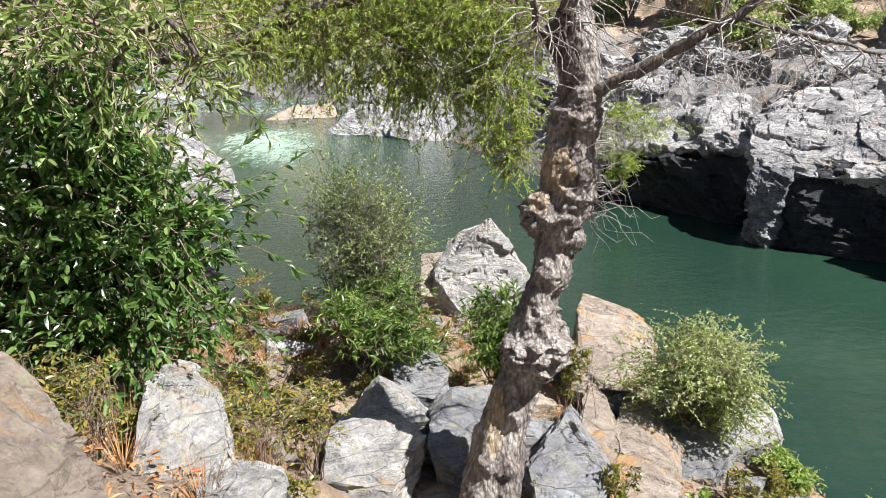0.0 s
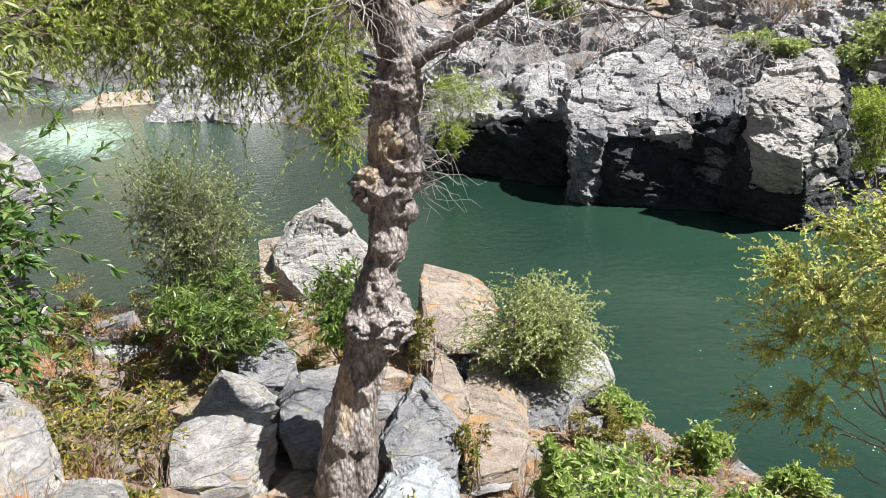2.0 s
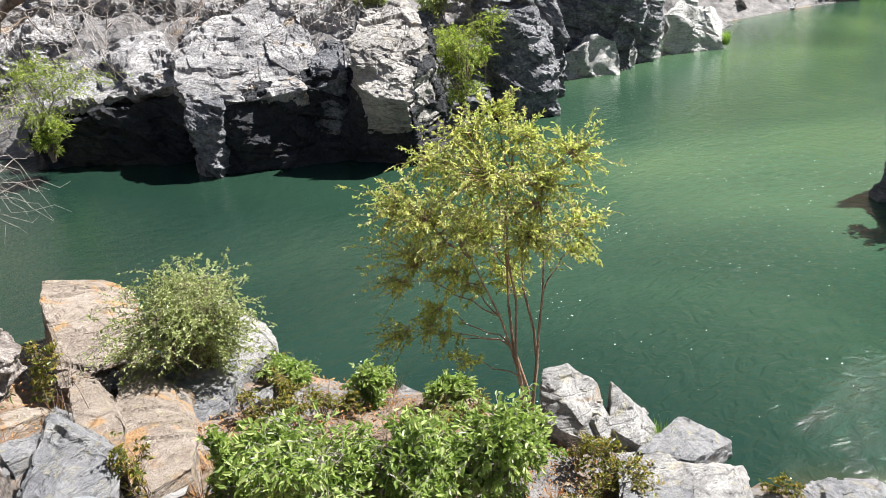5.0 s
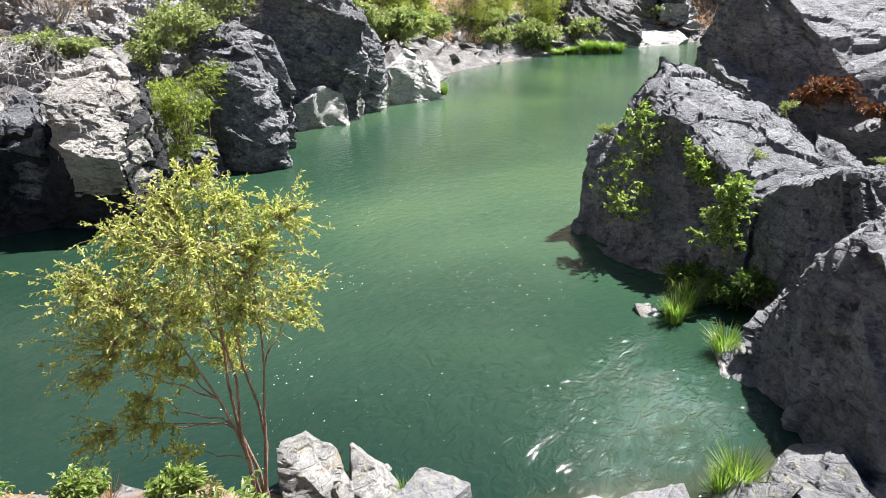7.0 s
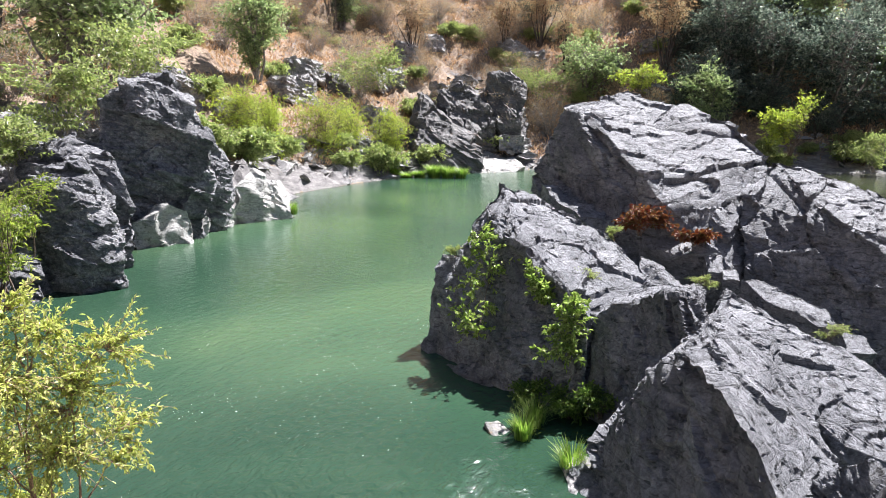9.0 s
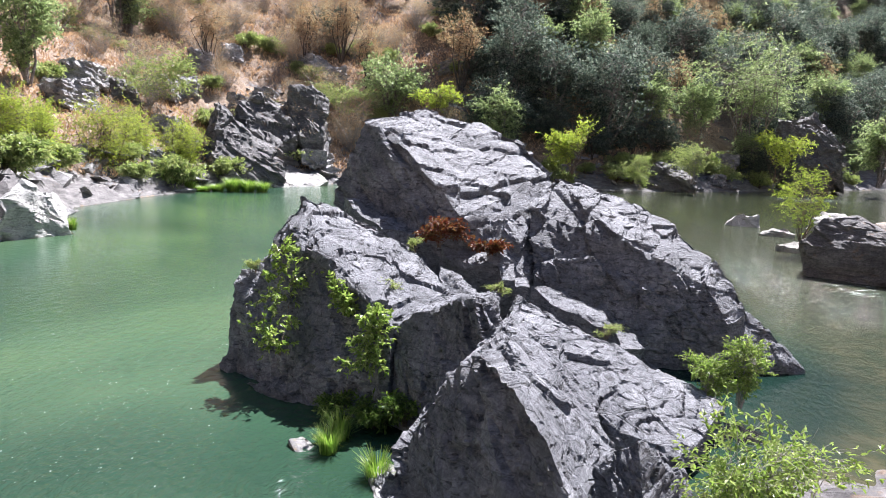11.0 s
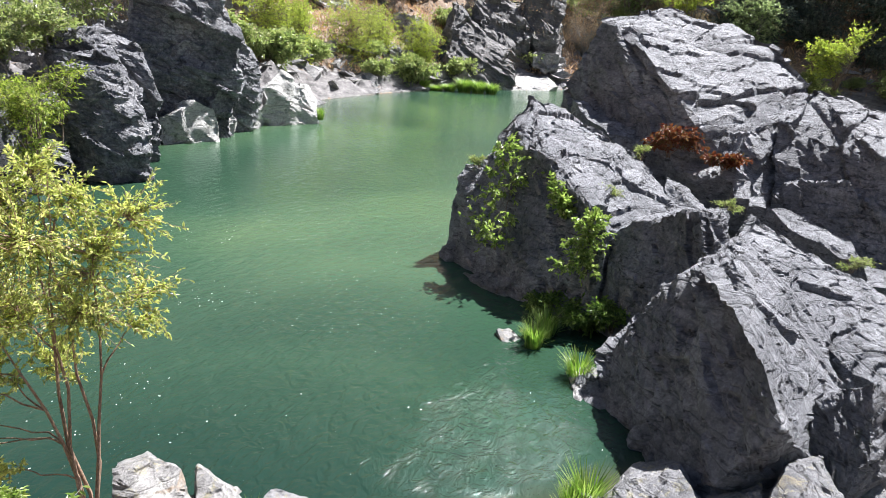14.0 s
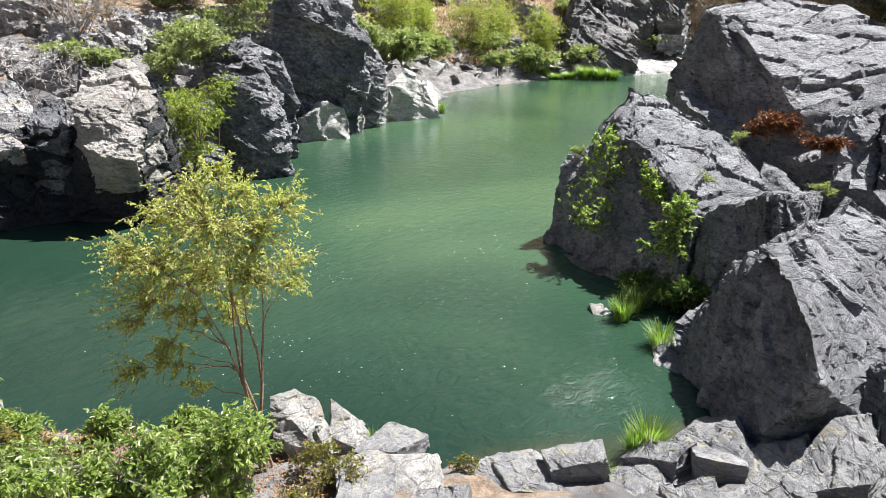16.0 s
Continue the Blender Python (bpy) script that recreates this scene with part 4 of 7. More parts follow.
slab([(13.83, 3.77, 0.20), (14.28, 3.18, 1.82), (14.18, 2.78, 2.20), (13.58, 1.98, 2.32), (13.16, 1.59, 2.16), (12.36, 0.89, 1.78), (11.80, 0.44, 1.46), (11.25, 0.49, 0.44), (14.86, 3.22, 2.20), (15.55, 2.93, 2.89), (15.80, 2.70, 3.33), (15.89, 2.17, 2.99), (15.64, 0.94, 2.56), (15.18, 0.19, 2.11), (14.08, -0.54, 1.60), (12.88, 0.17, 1.39), (14.05, 3.91, -0.80), (12.83, 2.91, -0.80), (12.13, 1.64, -0.80), (11.74, 0.78, -0.80), (14.29, -0.49, -0.80), (16.04, 0.95, -0.80), (16.53, 3.12, -0.80)])
slab([(13.10, 1.58, 2.31), (13.81, 1.19, 2.32), (14.46, 0.67, 2.29), (14.68, 0.17, 1.97), (14.09, -0.12, 1.52), (13.02, 0.41, 1.71), (12.48, 0.91, 1.83), (12.67, 1.38, 1.98), (13.06, 1.48, 0.50), (12.95, 0.70, 0.50), (14.08, -0.01, 0.50), (14.64, 0.84, 0.50)])
slab([(14.22, 3.67, 1.58), (14.46, 3.57, 1.79), (14.56, 3.20, 1.83), (14.31, 2.97, 1.69), (14.11, 3.70, 0.86), (14.04, 3.58, 1.16), (13.58, 3.01, 0.87), (14.20, 3.75, -0.80), (13.46, 3.07, -0.80), (14.60, 3.04, -0.80), (14.80, 3.84, -0.80)])
slab([(13.04, 3.06, 0.05), (12.53, 2.23, 0.31), (12.21, 1.74, 0.24), (12.00, 1.50, 0.01), (12.44, 2.60, 0.08), (13.20, 3.25, -0.70), (12.31, 2.50, -0.70), (11.90, 1.51, -0.70), (12.22, 1.01, -0.70), (13.40, 2.45, -0.70)])
slab([(15.23, 2.46, 2.87), (15.61, 2.07, 2.93), (15.49, 1.40, 2.65), (15.15, 0.72, 2.33), (14.68, 0.16, 1.93), (14.14, 0.80, 2.29), (13.75, 1.60, 2.41), (13.98, 2.11, 2.57), (14.17, 2.14, 1.40), (14.78, 0.29, 1.40), (15.48, 1.49, 1.40)])
slab([(15.55, 0.75, 2.41), (15.28, 0.14, 2.13), (14.38, -0.58, 1.61), (13.89, -0.26, 1.58), (14.58, 0.27, 1.98), (14.88, 0.29, 0.80), (14.28, -0.55, 0.80), (15.28, 0.19, 0.80)])
slab([(11.97, 0.37, 1.49), (11.86, 0.14, 1.79), (11.27, -0.47, 2.11), (10.75, -0.94, 2.21), (10.36, -1.12, 1.94), (10.41, -0.87, 1.48), (10.66, -0.26, 0.60), (11.37, 0.45, 0.30), (13.68, 0.11, 1.57), (13.98, -0.52, 1.66), (13.93, -1.48, 1.69), (11.40, 0.58, -0.70), (10.88, 0.05, -0.70), (11.57, -0.80, -0.70), (14.03, -1.45, -0.70), (14.29, -0.49, -0.70), (13.06, 0.51, -0.70)])
slab([(8.98, -0.93, 2.15), (9.10, -0.78, 1.98), (8.23, -1.14, 1.83), (7.46, -1.41, 1.59), (6.88, -1.55, 1.28), (9.36, -0.42, 1.51), (9.45, -0.03, 0.82), (9.49, 0.26, 0.28), (11.90, -1.70, 1.54), (11.50, -2.31, 1.12), (10.69, -2.71, 0.70), (9.83, -2.85, 0.55), (9.05, -2.26, 0.26), (12.23, -1.45, 1.58), (9.26, 0.46, -0.70), (8.28, -0.03, -0.70), (7.28, -0.59, -0.70), (7.73, -1.75, -0.70), (9.40, -3.23, -0.70), (11.34, -3.02, -0.70), (12.43, -1.40, -0.70)])
slab([(11.84, -1.33, 1.54), (14.00, -1.83, 1.68), (13.87, -2.69, 1.20), (13.48, -3.51, 0.80), (12.87, -4.20, 0.68), (12.04, -4.73, 0.57), (11.49, -5.02, 0.54), (9.97, -3.70, 0.36), (10.22, -2.95, 0.51), (11.20, -2.27, 1.03), (12.24, -1.29, -0.70), (10.93, -2.08, -0.70), (9.95, -2.81, -0.70), (9.85, -3.45, -0.70), (11.76, -4.89, -0.70), (13.36, -3.95, -0.70), (14.21, -1.69, -0.70)])
slab([(9.40, 0.48, 0.11), (9.57, 0.32, 0.19), (9.28, 0.00, 0.11), (8.79, -0.15, -0.00), (9.02, 0.28, 0.01), (9.39, 0.61, -0.60), (8.67, 0.30, -0.60), (8.49, -0.15, -0.60), (9.58, 0.08, -0.60)])
slab([(10.91, -2.18, 1.07), (11.25, -2.50, 1.02), (11.10, -2.72, 0.83), (10.62, -2.59, 0.79), (10.40, -2.17, 0.85), (10.63, -2.03, 0.30), (10.75, -2.46, 0.30), (11.68, -2.44, 0.30)])
slab([(12.15, -1.24, 1.47), (12.90, -1.71, 1.58), (12.42, -2.27, 1.13), (11.18, -1.74, 1.01), (11.22, -1.49, 1.24), (11.64, -1.24, 0.20), (12.44, -2.16, 0.20), (12.89, -1.84, 0.20), (11.40, -1.65, 0.20)])
slab([(10.89, -0.44, 1.35), (11.07, -0.85, 1.45), (11.25, -1.11, 1.57), (10.57, -0.82, 1.51), (10.29, -0.36, 1.08), (10.69, -0.35, -0.20), (11.07, -0.94, -0.20), (10.39, -0.43, -0.20)])
slab([(7.95, -2.50, 1.40), (8.15, -2.27, 1.20), (8.26, -1.79, 0.47), (7.44, -2.48, 0.82), (7.99, -1.94, 0.45), (8.45, -2.90, 1.07), (8.64, -3.26, 0.75), (8.44, -3.50, 0.45), (7.79, -1.47, -0.50), (6.67, -1.91, -0.50), (8.17, -3.11, -0.50), (9.21, -3.16, -0.50), (9.22, -2.40, -0.50)])
slab([(19.06, 1.74, 4.89), (18.44, 1.09, 4.69), (17.15, 0.08, 3.75), (16.01, -0.83, 2.95), (16.56, 0.25, 2.33), (18.71, 2.41, 3.17), (20.66, 0.85, 5.10), (20.98, 0.24, 5.22), (21.07, -1.04, 4.94), (20.55, -2.60, 4.48), (19.45, -3.27, 3.73), (17.95, -2.42, 3.06), (16.25, -2.32, 1.69), (16.66, -1.27, 2.37), (18.60, 2.35, -0.80), (16.98, 0.24, -0.80), (16.37, -1.03, -0.80), (15.95, -2.30, -0.80), (19.72, -3.49, -0.80), (21.56, -1.28, -0.80), (21.02, 1.34, -0.80)])
slab([(20.24, 1.09, 4.90), (20.77, 0.54, 5.13), (21.28, 0.22, 5.37), (21.29, -0.15, 5.25), (20.59, -0.09, 4.86), (19.97, 0.65, 4.77), (20.55, 0.96, 3.80), (21.29, -0.36, 3.80), (20.58, 0.04, 3.80)])
slab([(18.39, -0.10, 3.73), (18.37, -1.01, 3.57), (17.99, -2.12, 3.21), (17.45, -2.43, 2.71), (16.53, -2.10, 2.24), (16.77, -1.00, 2.60), (17.23, -1.59, 3.04), (18.28, -0.56, 1.00), (17.76, -2.33, 1.00), (16.69, -2.07, 1.00)])
slab([(16.31, -2.36, 1.69), (15.62, -3.48, 1.10), (14.94, -4.58, 0.52), (16.28, -4.02, 2.59), (15.46, -4.98, 1.68), (15.20, -5.85, 1.72), (18.76, -3.16, 3.69), (17.45, -2.38, 3.06), (17.15, -3.10, 2.93), (18.60, -4.46, 3.33), (18.39, -5.29, 3.04), (17.14, -5.93, 2.52), (15.95, -6.28, 2.14), (15.85, -2.28, -0.80), (15.27, -3.32, -0.80), (14.80, -4.37, -0.80), (14.78, -5.97, -0.80), (16.08, -6.49, -0.80), (19.08, -5.02, -0.80), (19.25, -3.26, -0.80)])
slab([(15.14, -4.83, 1.02), (15.36, -5.19, 1.63), (15.18, -5.90, 1.71), (14.69, -6.21, 1.02), (15.90, -5.83, 1.93), (15.85, -6.24, 2.14), (15.49, -6.59, 1.70), (15.18, -6.81, 1.17), (14.82, -4.49, -0.70), (14.83, -6.11, -0.70), (15.08, -6.80, -0.70), (15.89, -6.69, -0.70)])
slab([(18.42, -3.34, 3.50), (18.11, -4.36, 3.21), (17.61, -5.10, 2.83), (16.80, -5.70, 2.43), (16.00, -5.85, 2.07), (15.92, -4.82, 2.15), (16.22, -4.10, 2.68), (17.25, -3.64, 3.06), (17.33, -3.75, 1.20), (16.10, -5.87, 1.20), (17.78, -5.23, 1.20)])
slab([(15.38, -6.85, 1.17), (15.33, -7.20, 0.95), (15.14, -7.60, 0.53), (14.92, -8.00, 0.07), (14.86, -6.54, 0.75), (14.70, -6.89, 0.27), (14.78, -5.97, -0.70), (14.67, -6.73, -0.70), (14.93, -7.78, -0.70), (15.75, -7.47, -0.70)])
block([(16.39, -0.29, 2.13), (16.67, -0.89, 2.30), (16.34, -1.54, 2.23), (15.63, -1.60, 1.94), (15.57, -1.00, 1.92), (15.88, -0.52, 1.94), (16.29, -0.34, 1.00), (15.83, -1.61, 1.00), (16.67, -1.04, 1.00)])
block([(15.25, -2.25, 1.54), (15.15, -2.88, 1.54), (14.69, -3.61, 1.27), (14.24, -3.77, 1.05), (14.22, -3.43, 1.06), (14.60, -2.58, 1.32), (15.15, -2.25, 0.20), (14.48, -3.66, 0.20), (15.32, -3.10, 0.20)])
block([(14.89, -0.30, 2.00), (14.88, -0.53, 1.97), (14.26, -1.13, 1.59), (13.87, -0.95, 1.59), (14.19, -0.42, 1.57), (14.49, -0.33, 0.80), (14.16, -1.05, 0.80), (14.88, -0.62, 0.80)])
block([(14.25, -3.73, 0.95), (14.23, -4.18, 0.87), (13.88, -4.32, 0.74), (13.62, -3.76, 0.77), (14.28, -3.61, -0.10), (14.12, -4.23, -0.10), (14.59, -4.03, -0.10)])
block([(15.53, -1.53, 1.91), (15.60, -1.86, 1.91), (15.20, -1.89, 1.67), (15.13, -1.58, 1.69), (15.53, -1.56, 0.80), (15.50, -1.87, 0.80), (15.82, -1.73, 0.80)])
block([(15.30, -1.88, 1.69), (15.37, -2.16, 1.73), (15.06, -2.22, 1.55), (14.99, -1.92, 1.57), (15.40, -1.90, 0.70), (15.36, -2.21, 0.70), (15.58, -2.07, 0.70)])
block([(10.30, -2.18, 0.82), (10.54, -2.50, 0.83), (10.40, -2.66, 0.74), (9.84, -2.40, 0.65), (9.81, -2.08, 0.67), (10.33, -1.99, 0.00), (10.35, -2.41, 0.00), (10.78, -2.30, 0.00)])
block([(17.92, 2.10, 3.06), (17.49, 1.51, 2.95), (17.15, 0.81, 2.62), (16.68, 0.26, 2.26), (16.54, 1.01, 2.46), (17.07, 1.72, 2.82), (17.75, 1.90, 1.00), (16.88, 0.24, 1.00), (17.53, 1.07, 1.00)])
# cliff-foot walls in the sill rock, its colour darkened for shade
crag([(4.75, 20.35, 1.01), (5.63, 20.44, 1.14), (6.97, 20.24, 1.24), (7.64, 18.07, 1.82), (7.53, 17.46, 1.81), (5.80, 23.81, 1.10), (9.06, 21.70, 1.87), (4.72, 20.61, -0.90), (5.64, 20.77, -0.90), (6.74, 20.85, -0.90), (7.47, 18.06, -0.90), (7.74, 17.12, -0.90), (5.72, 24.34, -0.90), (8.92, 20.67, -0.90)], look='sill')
crag([(4.72, 20.46, 1.27), (5.65, 20.44, 1.43), (6.99, 20.13, 1.55), (7.64, 18.28, 2.13), (7.49, 17.48, 1.84), (6.91, 20.06, 1.20), (5.65, 20.23, 1.10), (5.54, 23.35, 1.63), (7.67, 23.80, 2.35), (9.29, 22.15, 2.88), (8.61, 19.72, 2.40), (5.16, 21.90, 0.60), (8.02, 19.42, 0.60), (8.98, 22.81, 0.60), (6.23, 24.73, 0.60)], look='cliff')
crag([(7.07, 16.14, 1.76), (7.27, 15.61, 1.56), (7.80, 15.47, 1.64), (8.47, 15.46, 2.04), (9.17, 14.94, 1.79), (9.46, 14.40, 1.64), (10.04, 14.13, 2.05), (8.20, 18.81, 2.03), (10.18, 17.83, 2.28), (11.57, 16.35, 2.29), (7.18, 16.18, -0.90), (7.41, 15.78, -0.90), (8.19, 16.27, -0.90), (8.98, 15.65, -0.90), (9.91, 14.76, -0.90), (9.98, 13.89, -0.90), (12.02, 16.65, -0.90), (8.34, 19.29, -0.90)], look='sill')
crag([(6.98, 15.96, 1.73), (7.35, 15.90, 1.84), (7.62, 15.33, 1.67), (7.50, 15.23, 1.25), (7.25, 15.29, 0.58), (7.01, 15.62, 0.68), (7.41, 16.97, 1.99), (8.19, 16.61, 2.10), (7.18, 16.31, -0.90), (7.38, 15.79, -0.90), (7.98, 16.11, -0.90), (7.97, 17.27, -0.90)], look='crag')
crag([(7.11, 16.56, 2.13), (7.13, 16.00, 1.82), (7.76, 15.38, 1.70), (8.43, 15.37, 2.13), (9.12, 14.85, 1.86), (9.36, 14.35, 1.72), (9.56, 14.82, 2.04), (8.16, 18.82, 2.65), (9.29, 19.96, 3.31), (11.15, 19.57, 3.70), (11.48, 17.62, 3.27), (7.37, 16.66, 0.90), (8.21, 16.05, 0.90), (9.76, 15.04, 0.90), (11.71, 18.07, 0.90), (9.42, 20.45, 0.90)], look='cliff')
crag([(8.05, 17.67, 2.59), (8.95, 17.46, 2.84), (9.32, 16.59, 2.61), (8.87, 15.92, 2.26), (8.06, 16.34, 2.14), (7.78, 16.92, 2.28), (7.90, 17.30, 1.20), (9.07, 16.27, 1.20), (9.11, 17.83, 1.20)], look='cliff')
crag([(9.73, 17.04, 2.88), (10.90, 17.28, 3.31), (10.85, 16.36, 2.85), (10.05, 15.22, 2.23), (9.38, 15.28, 2.07), (9.21, 15.96, 2.36), (9.43, 16.30, 1.20), (10.21, 15.35, 1.20), (11.03, 17.32, 1.20)], look='cliff')
crag([(9.83, 15.12, 2.26), (10.43, 15.44, 2.59), (10.99, 15.30, 2.70), (10.18, 14.15, 2.06), (9.73, 14.35, 1.82), (9.55, 14.59, 1.72), (9.71, 14.72, -0.50), (10.25, 14.11, -0.50), (11.09, 15.48, -0.50), (10.32, 15.51, -0.50)], look='crag')
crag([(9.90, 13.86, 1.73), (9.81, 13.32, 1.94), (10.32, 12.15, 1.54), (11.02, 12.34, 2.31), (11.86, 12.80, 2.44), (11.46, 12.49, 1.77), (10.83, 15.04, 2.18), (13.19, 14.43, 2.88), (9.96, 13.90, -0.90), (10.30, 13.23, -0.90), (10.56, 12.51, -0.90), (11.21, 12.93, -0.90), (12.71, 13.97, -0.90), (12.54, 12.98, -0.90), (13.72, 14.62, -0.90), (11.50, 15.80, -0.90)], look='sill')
crag([(9.95, 13.71, 2.83), (9.73, 13.13, 2.02), (9.88, 12.64, 1.83), (10.21, 12.05, 1.59), (10.90, 12.25, 2.35), (11.65, 12.72, 2.73), (12.17, 13.59, 3.19), (12.16, 14.39, 3.57), (11.14, 14.45, 3.44), (11.18, 12.87, 2.85), (9.92, 13.36, 0.70), (10.42, 12.20, 0.70), (11.87, 12.78, 0.70), (12.40, 14.19, 0.70), (11.07, 14.50, 0.70)], look='bleached')
crag([(9.63, 12.95, 1.93), (10.23, 12.74, 2.07), (10.58, 12.20, 1.93), (10.16, 11.96, 1.56), (9.85, 12.40, 1.71), (9.82, 13.06, 0.90), (10.39, 12.16, 0.90), (10.91, 12.57, 0.90)], look='bleached')
crag([(14.96, 16.99, 2.23), (12.41, 13.81, -1.00), (16.82, 16.15, -1.00), (14.88, 14.02, 1.02), (12.90, 14.80, 2.03), (16.94, 16.20, 1.22), (14.46, 13.68, -1.00), (14.94, 16.90, -1.00), (14.04, 14.58, 1.94), (16.10, 16.76, 2.14), (12.98, 14.83, -1.00), (12.47, 14.25, 1.12), (14.45, 13.60, 0.08), (16.02, 16.68, -1.00)])
crag([(18.18, 15.70, 3.96), (20.95, 16.93, -0.80), (16.95, 15.13, -0.80), (21.05, 16.98, 3.46), (18.56, 14.18, 1.33), (19.01, 18.29, 3.67), (19.01, 18.18, -0.80), (20.81, 16.17, 1.33), (18.58, 14.28, -0.80), (16.76, 16.31, 3.67), (16.88, 16.29, -0.80), (18.80, 14.99, 3.46), (20.43, 17.68, 3.96), (18.47, 14.14, 0.24)])
crag([(23.18, 16.20, 5.69), (24.76, 19.37, -0.80), (21.23, 16.45, 0.74), (26.41, 16.98, 3.87), (23.74, 19.52, 2.65), (23.62, 15.00, -0.80), (24.81, 19.49, 5.52), (26.28, 17.00, -0.80), (21.14, 17.49, 4.80), (23.61, 14.88, 3.87), (20.94, 17.41, 2.65), (21.09, 17.40, -0.80), (25.98, 18.31, 5.69), (25.87, 18.26, -0.80)])
crag([(25.08, 16.45, 4.02), (27.75, 16.43, -0.80), (24.22, 15.95, 0.55), (27.68, 16.69, 2.72), (26.15, 15.35, 2.14), (25.90, 17.03, 0.35), (25.37, 15.23, -0.80), (26.77, 17.54, 3.82), (26.74, 17.47, -0.80), (25.32, 15.17, 0.55), (24.32, 15.96, -0.80), (25.92, 16.99, -0.80), (25.73, 16.02, 3.70), (27.41, 17.11, 3.50)])
boulder([(22.16, 15.40, 1.55), (23.93, 15.91, -0.60), (20.98, 15.91, -0.60), (22.42, 17.04, 0.65), (22.80, 15.01, 0.18), (23.87, 16.10, 0.90), (21.21, 16.15, 0.95), (22.96, 16.77, -0.60), (22.10, 16.80, -0.26), (22.98, 16.81, 1.18), (22.79, 15.06, -0.60), (20.89, 15.91, 0.04), (21.78, 15.91, 1.48), (22.67, 15.20, 1.20)], look='whitish')
boulder([(23.43, 15.86, 1.08), (23.88, 15.56, 1.15), (24.10, 15.22, 0.39), (23.07, 15.67, -0.01), (24.67, 16.70, 0.78), (25.11, 16.41, 0.85), (25.34, 16.07, 0.09), (24.31, 16.52, -0.31), (24.11, 15.26, -0.60), (23.13, 15.69, -0.60), (24.65, 16.67, -0.60), (25.07, 16.39, -0.60), (25.29, 16.06, -0.60), (24.30, 16.49, -0.60)], look='whitish')
boulder([(28.15, 15.90, 1.92), (31.17, 15.61, -0.60), (26.83, 15.78, -0.60), (29.31, 14.62, 0.30), (28.70, 16.91, -0.60), (30.74, 15.99, 1.42), (28.67, 16.97, 1.27), (29.17, 15.11, 1.72), (27.11, 16.09, 1.57), (29.72, 16.78, 1.62), (29.69, 16.73, -0.60), (29.68, 14.78, -0.60), (31.28, 15.60, 0.71), (26.71, 15.78, 0.21)], look='whitish')
boulder([(25.23, 15.87, 0.52), (25.96, 15.67, 1.01), (26.52, 15.52, 0.49), (26.05, 15.52, 0.04), (25.19, 15.75, 0.02), (26.50, 16.67, 0.22), (27.22, 16.47, 0.71), (27.79, 16.32, 0.19), (25.29, 15.88, -0.60), (26.51, 15.55, -0.60), (26.07, 15.54, -0.60), (25.26, 15.76, -0.60), (26.50, 16.64, -0.60), (27.72, 16.31, -0.60)], look='whitish')
crag([(60.89, 18.31, 6.54), (57.56, 12.18, 0.00), (65.47, 19.47, 0.00), (64.15, 13.73, 2.09), (59.58, 19.16, 0.00), (65.71, 19.63, 6.54), (56.11, 16.83, 2.15), (65.36, 17.24, 4.39), (55.98, 14.67, 0.00), (59.33, 12.40, 2.09), (65.14, 17.19, 0.00), (56.35, 16.81, 0.00), (63.99, 13.86, 0.00), (59.41, 12.60, 0.00)], look='dark')
crag([(65.83, 15.39, 7.70), (70.90, 14.67, 0.00), (62.29, 14.02, 0.00), (71.13, 14.63, 7.09), (64.50, 12.09, 4.42), (62.47, 16.44, 4.39), (69.14, 18.58, 7.00), (69.01, 18.42, 0.00), (64.39, 17.32, 0.00), (69.37, 13.24, 4.42), (64.61, 12.25, 0.00), (62.06, 13.95, 2.87), (64.27, 17.42, 7.00), (69.23, 13.35, 0.00)], look='dark')
crag([(68.60, 11.93, 8.99), (72.61, 11.15, 0.00), (65.58, 12.72, 0.00), (65.87, 10.07, 3.79), (72.80, 11.10, 7.66), (68.87, 10.47, 0.00), (71.17, 14.42, 8.38), (71.07, 14.30, 0.00), (65.39, 12.75, 4.14), (66.04, 10.18, 0.00), (67.24, 13.71, 8.38), (68.86, 10.38, 7.66), (72.54, 12.64, 8.99), (67.33, 13.63, 0.00)], look='dark')
boulder([(63.8, 10.4, 0.9), (57.1, 13.2, 0.26), (62.8, 14.8, -0.5), (67.4, 11.3, -0.5), (62.0, 9.3, -0.5), (61.0, 13.9, 1.0), (65.0, 14.7, 1.1), (57.9, 10.8, -0.5), (67.7, 11.2, 1.0), (59.1, 14.0, -0.5), (65.9, 9.9, 0.3), (58.9, 14.1, 0.5), (62.0, 9.1, 0.4)], look='pale')
crag([(61.23, 28.43, 8.01), (61.08, 24.05, 0.00), (62.49, 30.21, 0.00), (63.77, 25.10, 5.09), (58.33, 27.91, 0.00), (58.14, 27.92, 4.55), (64.99, 27.04, 0.00), (65.15, 27.01, 7.81), (61.04, 23.86, 5.09), (62.42, 25.76, 7.81), (63.96, 29.67, 8.01), (63.68, 25.23, 0.00), (59.90, 29.03, 0.00), (59.79, 29.10, 6.97)], look='dark')
crag([(74.40, -22.53, 3.00), (78.14, -26.61, -0.50), (72.30, -26.03, -0.50), (77.57, -22.03, -0.50), (71.93, -21.04, -0.50), (78.21, -23.73, 3.00), (74.48, -25.55, 2.58), (78.29, -26.76, 2.58), (75.96, -27.35, 0.44), (73.88, -20.74, 1.77), (77.69, -21.94, 1.77), (73.95, -20.89, -0.50), (78.07, -23.74, -0.50), (72.15, -26.14, 0.44)], look='dark')
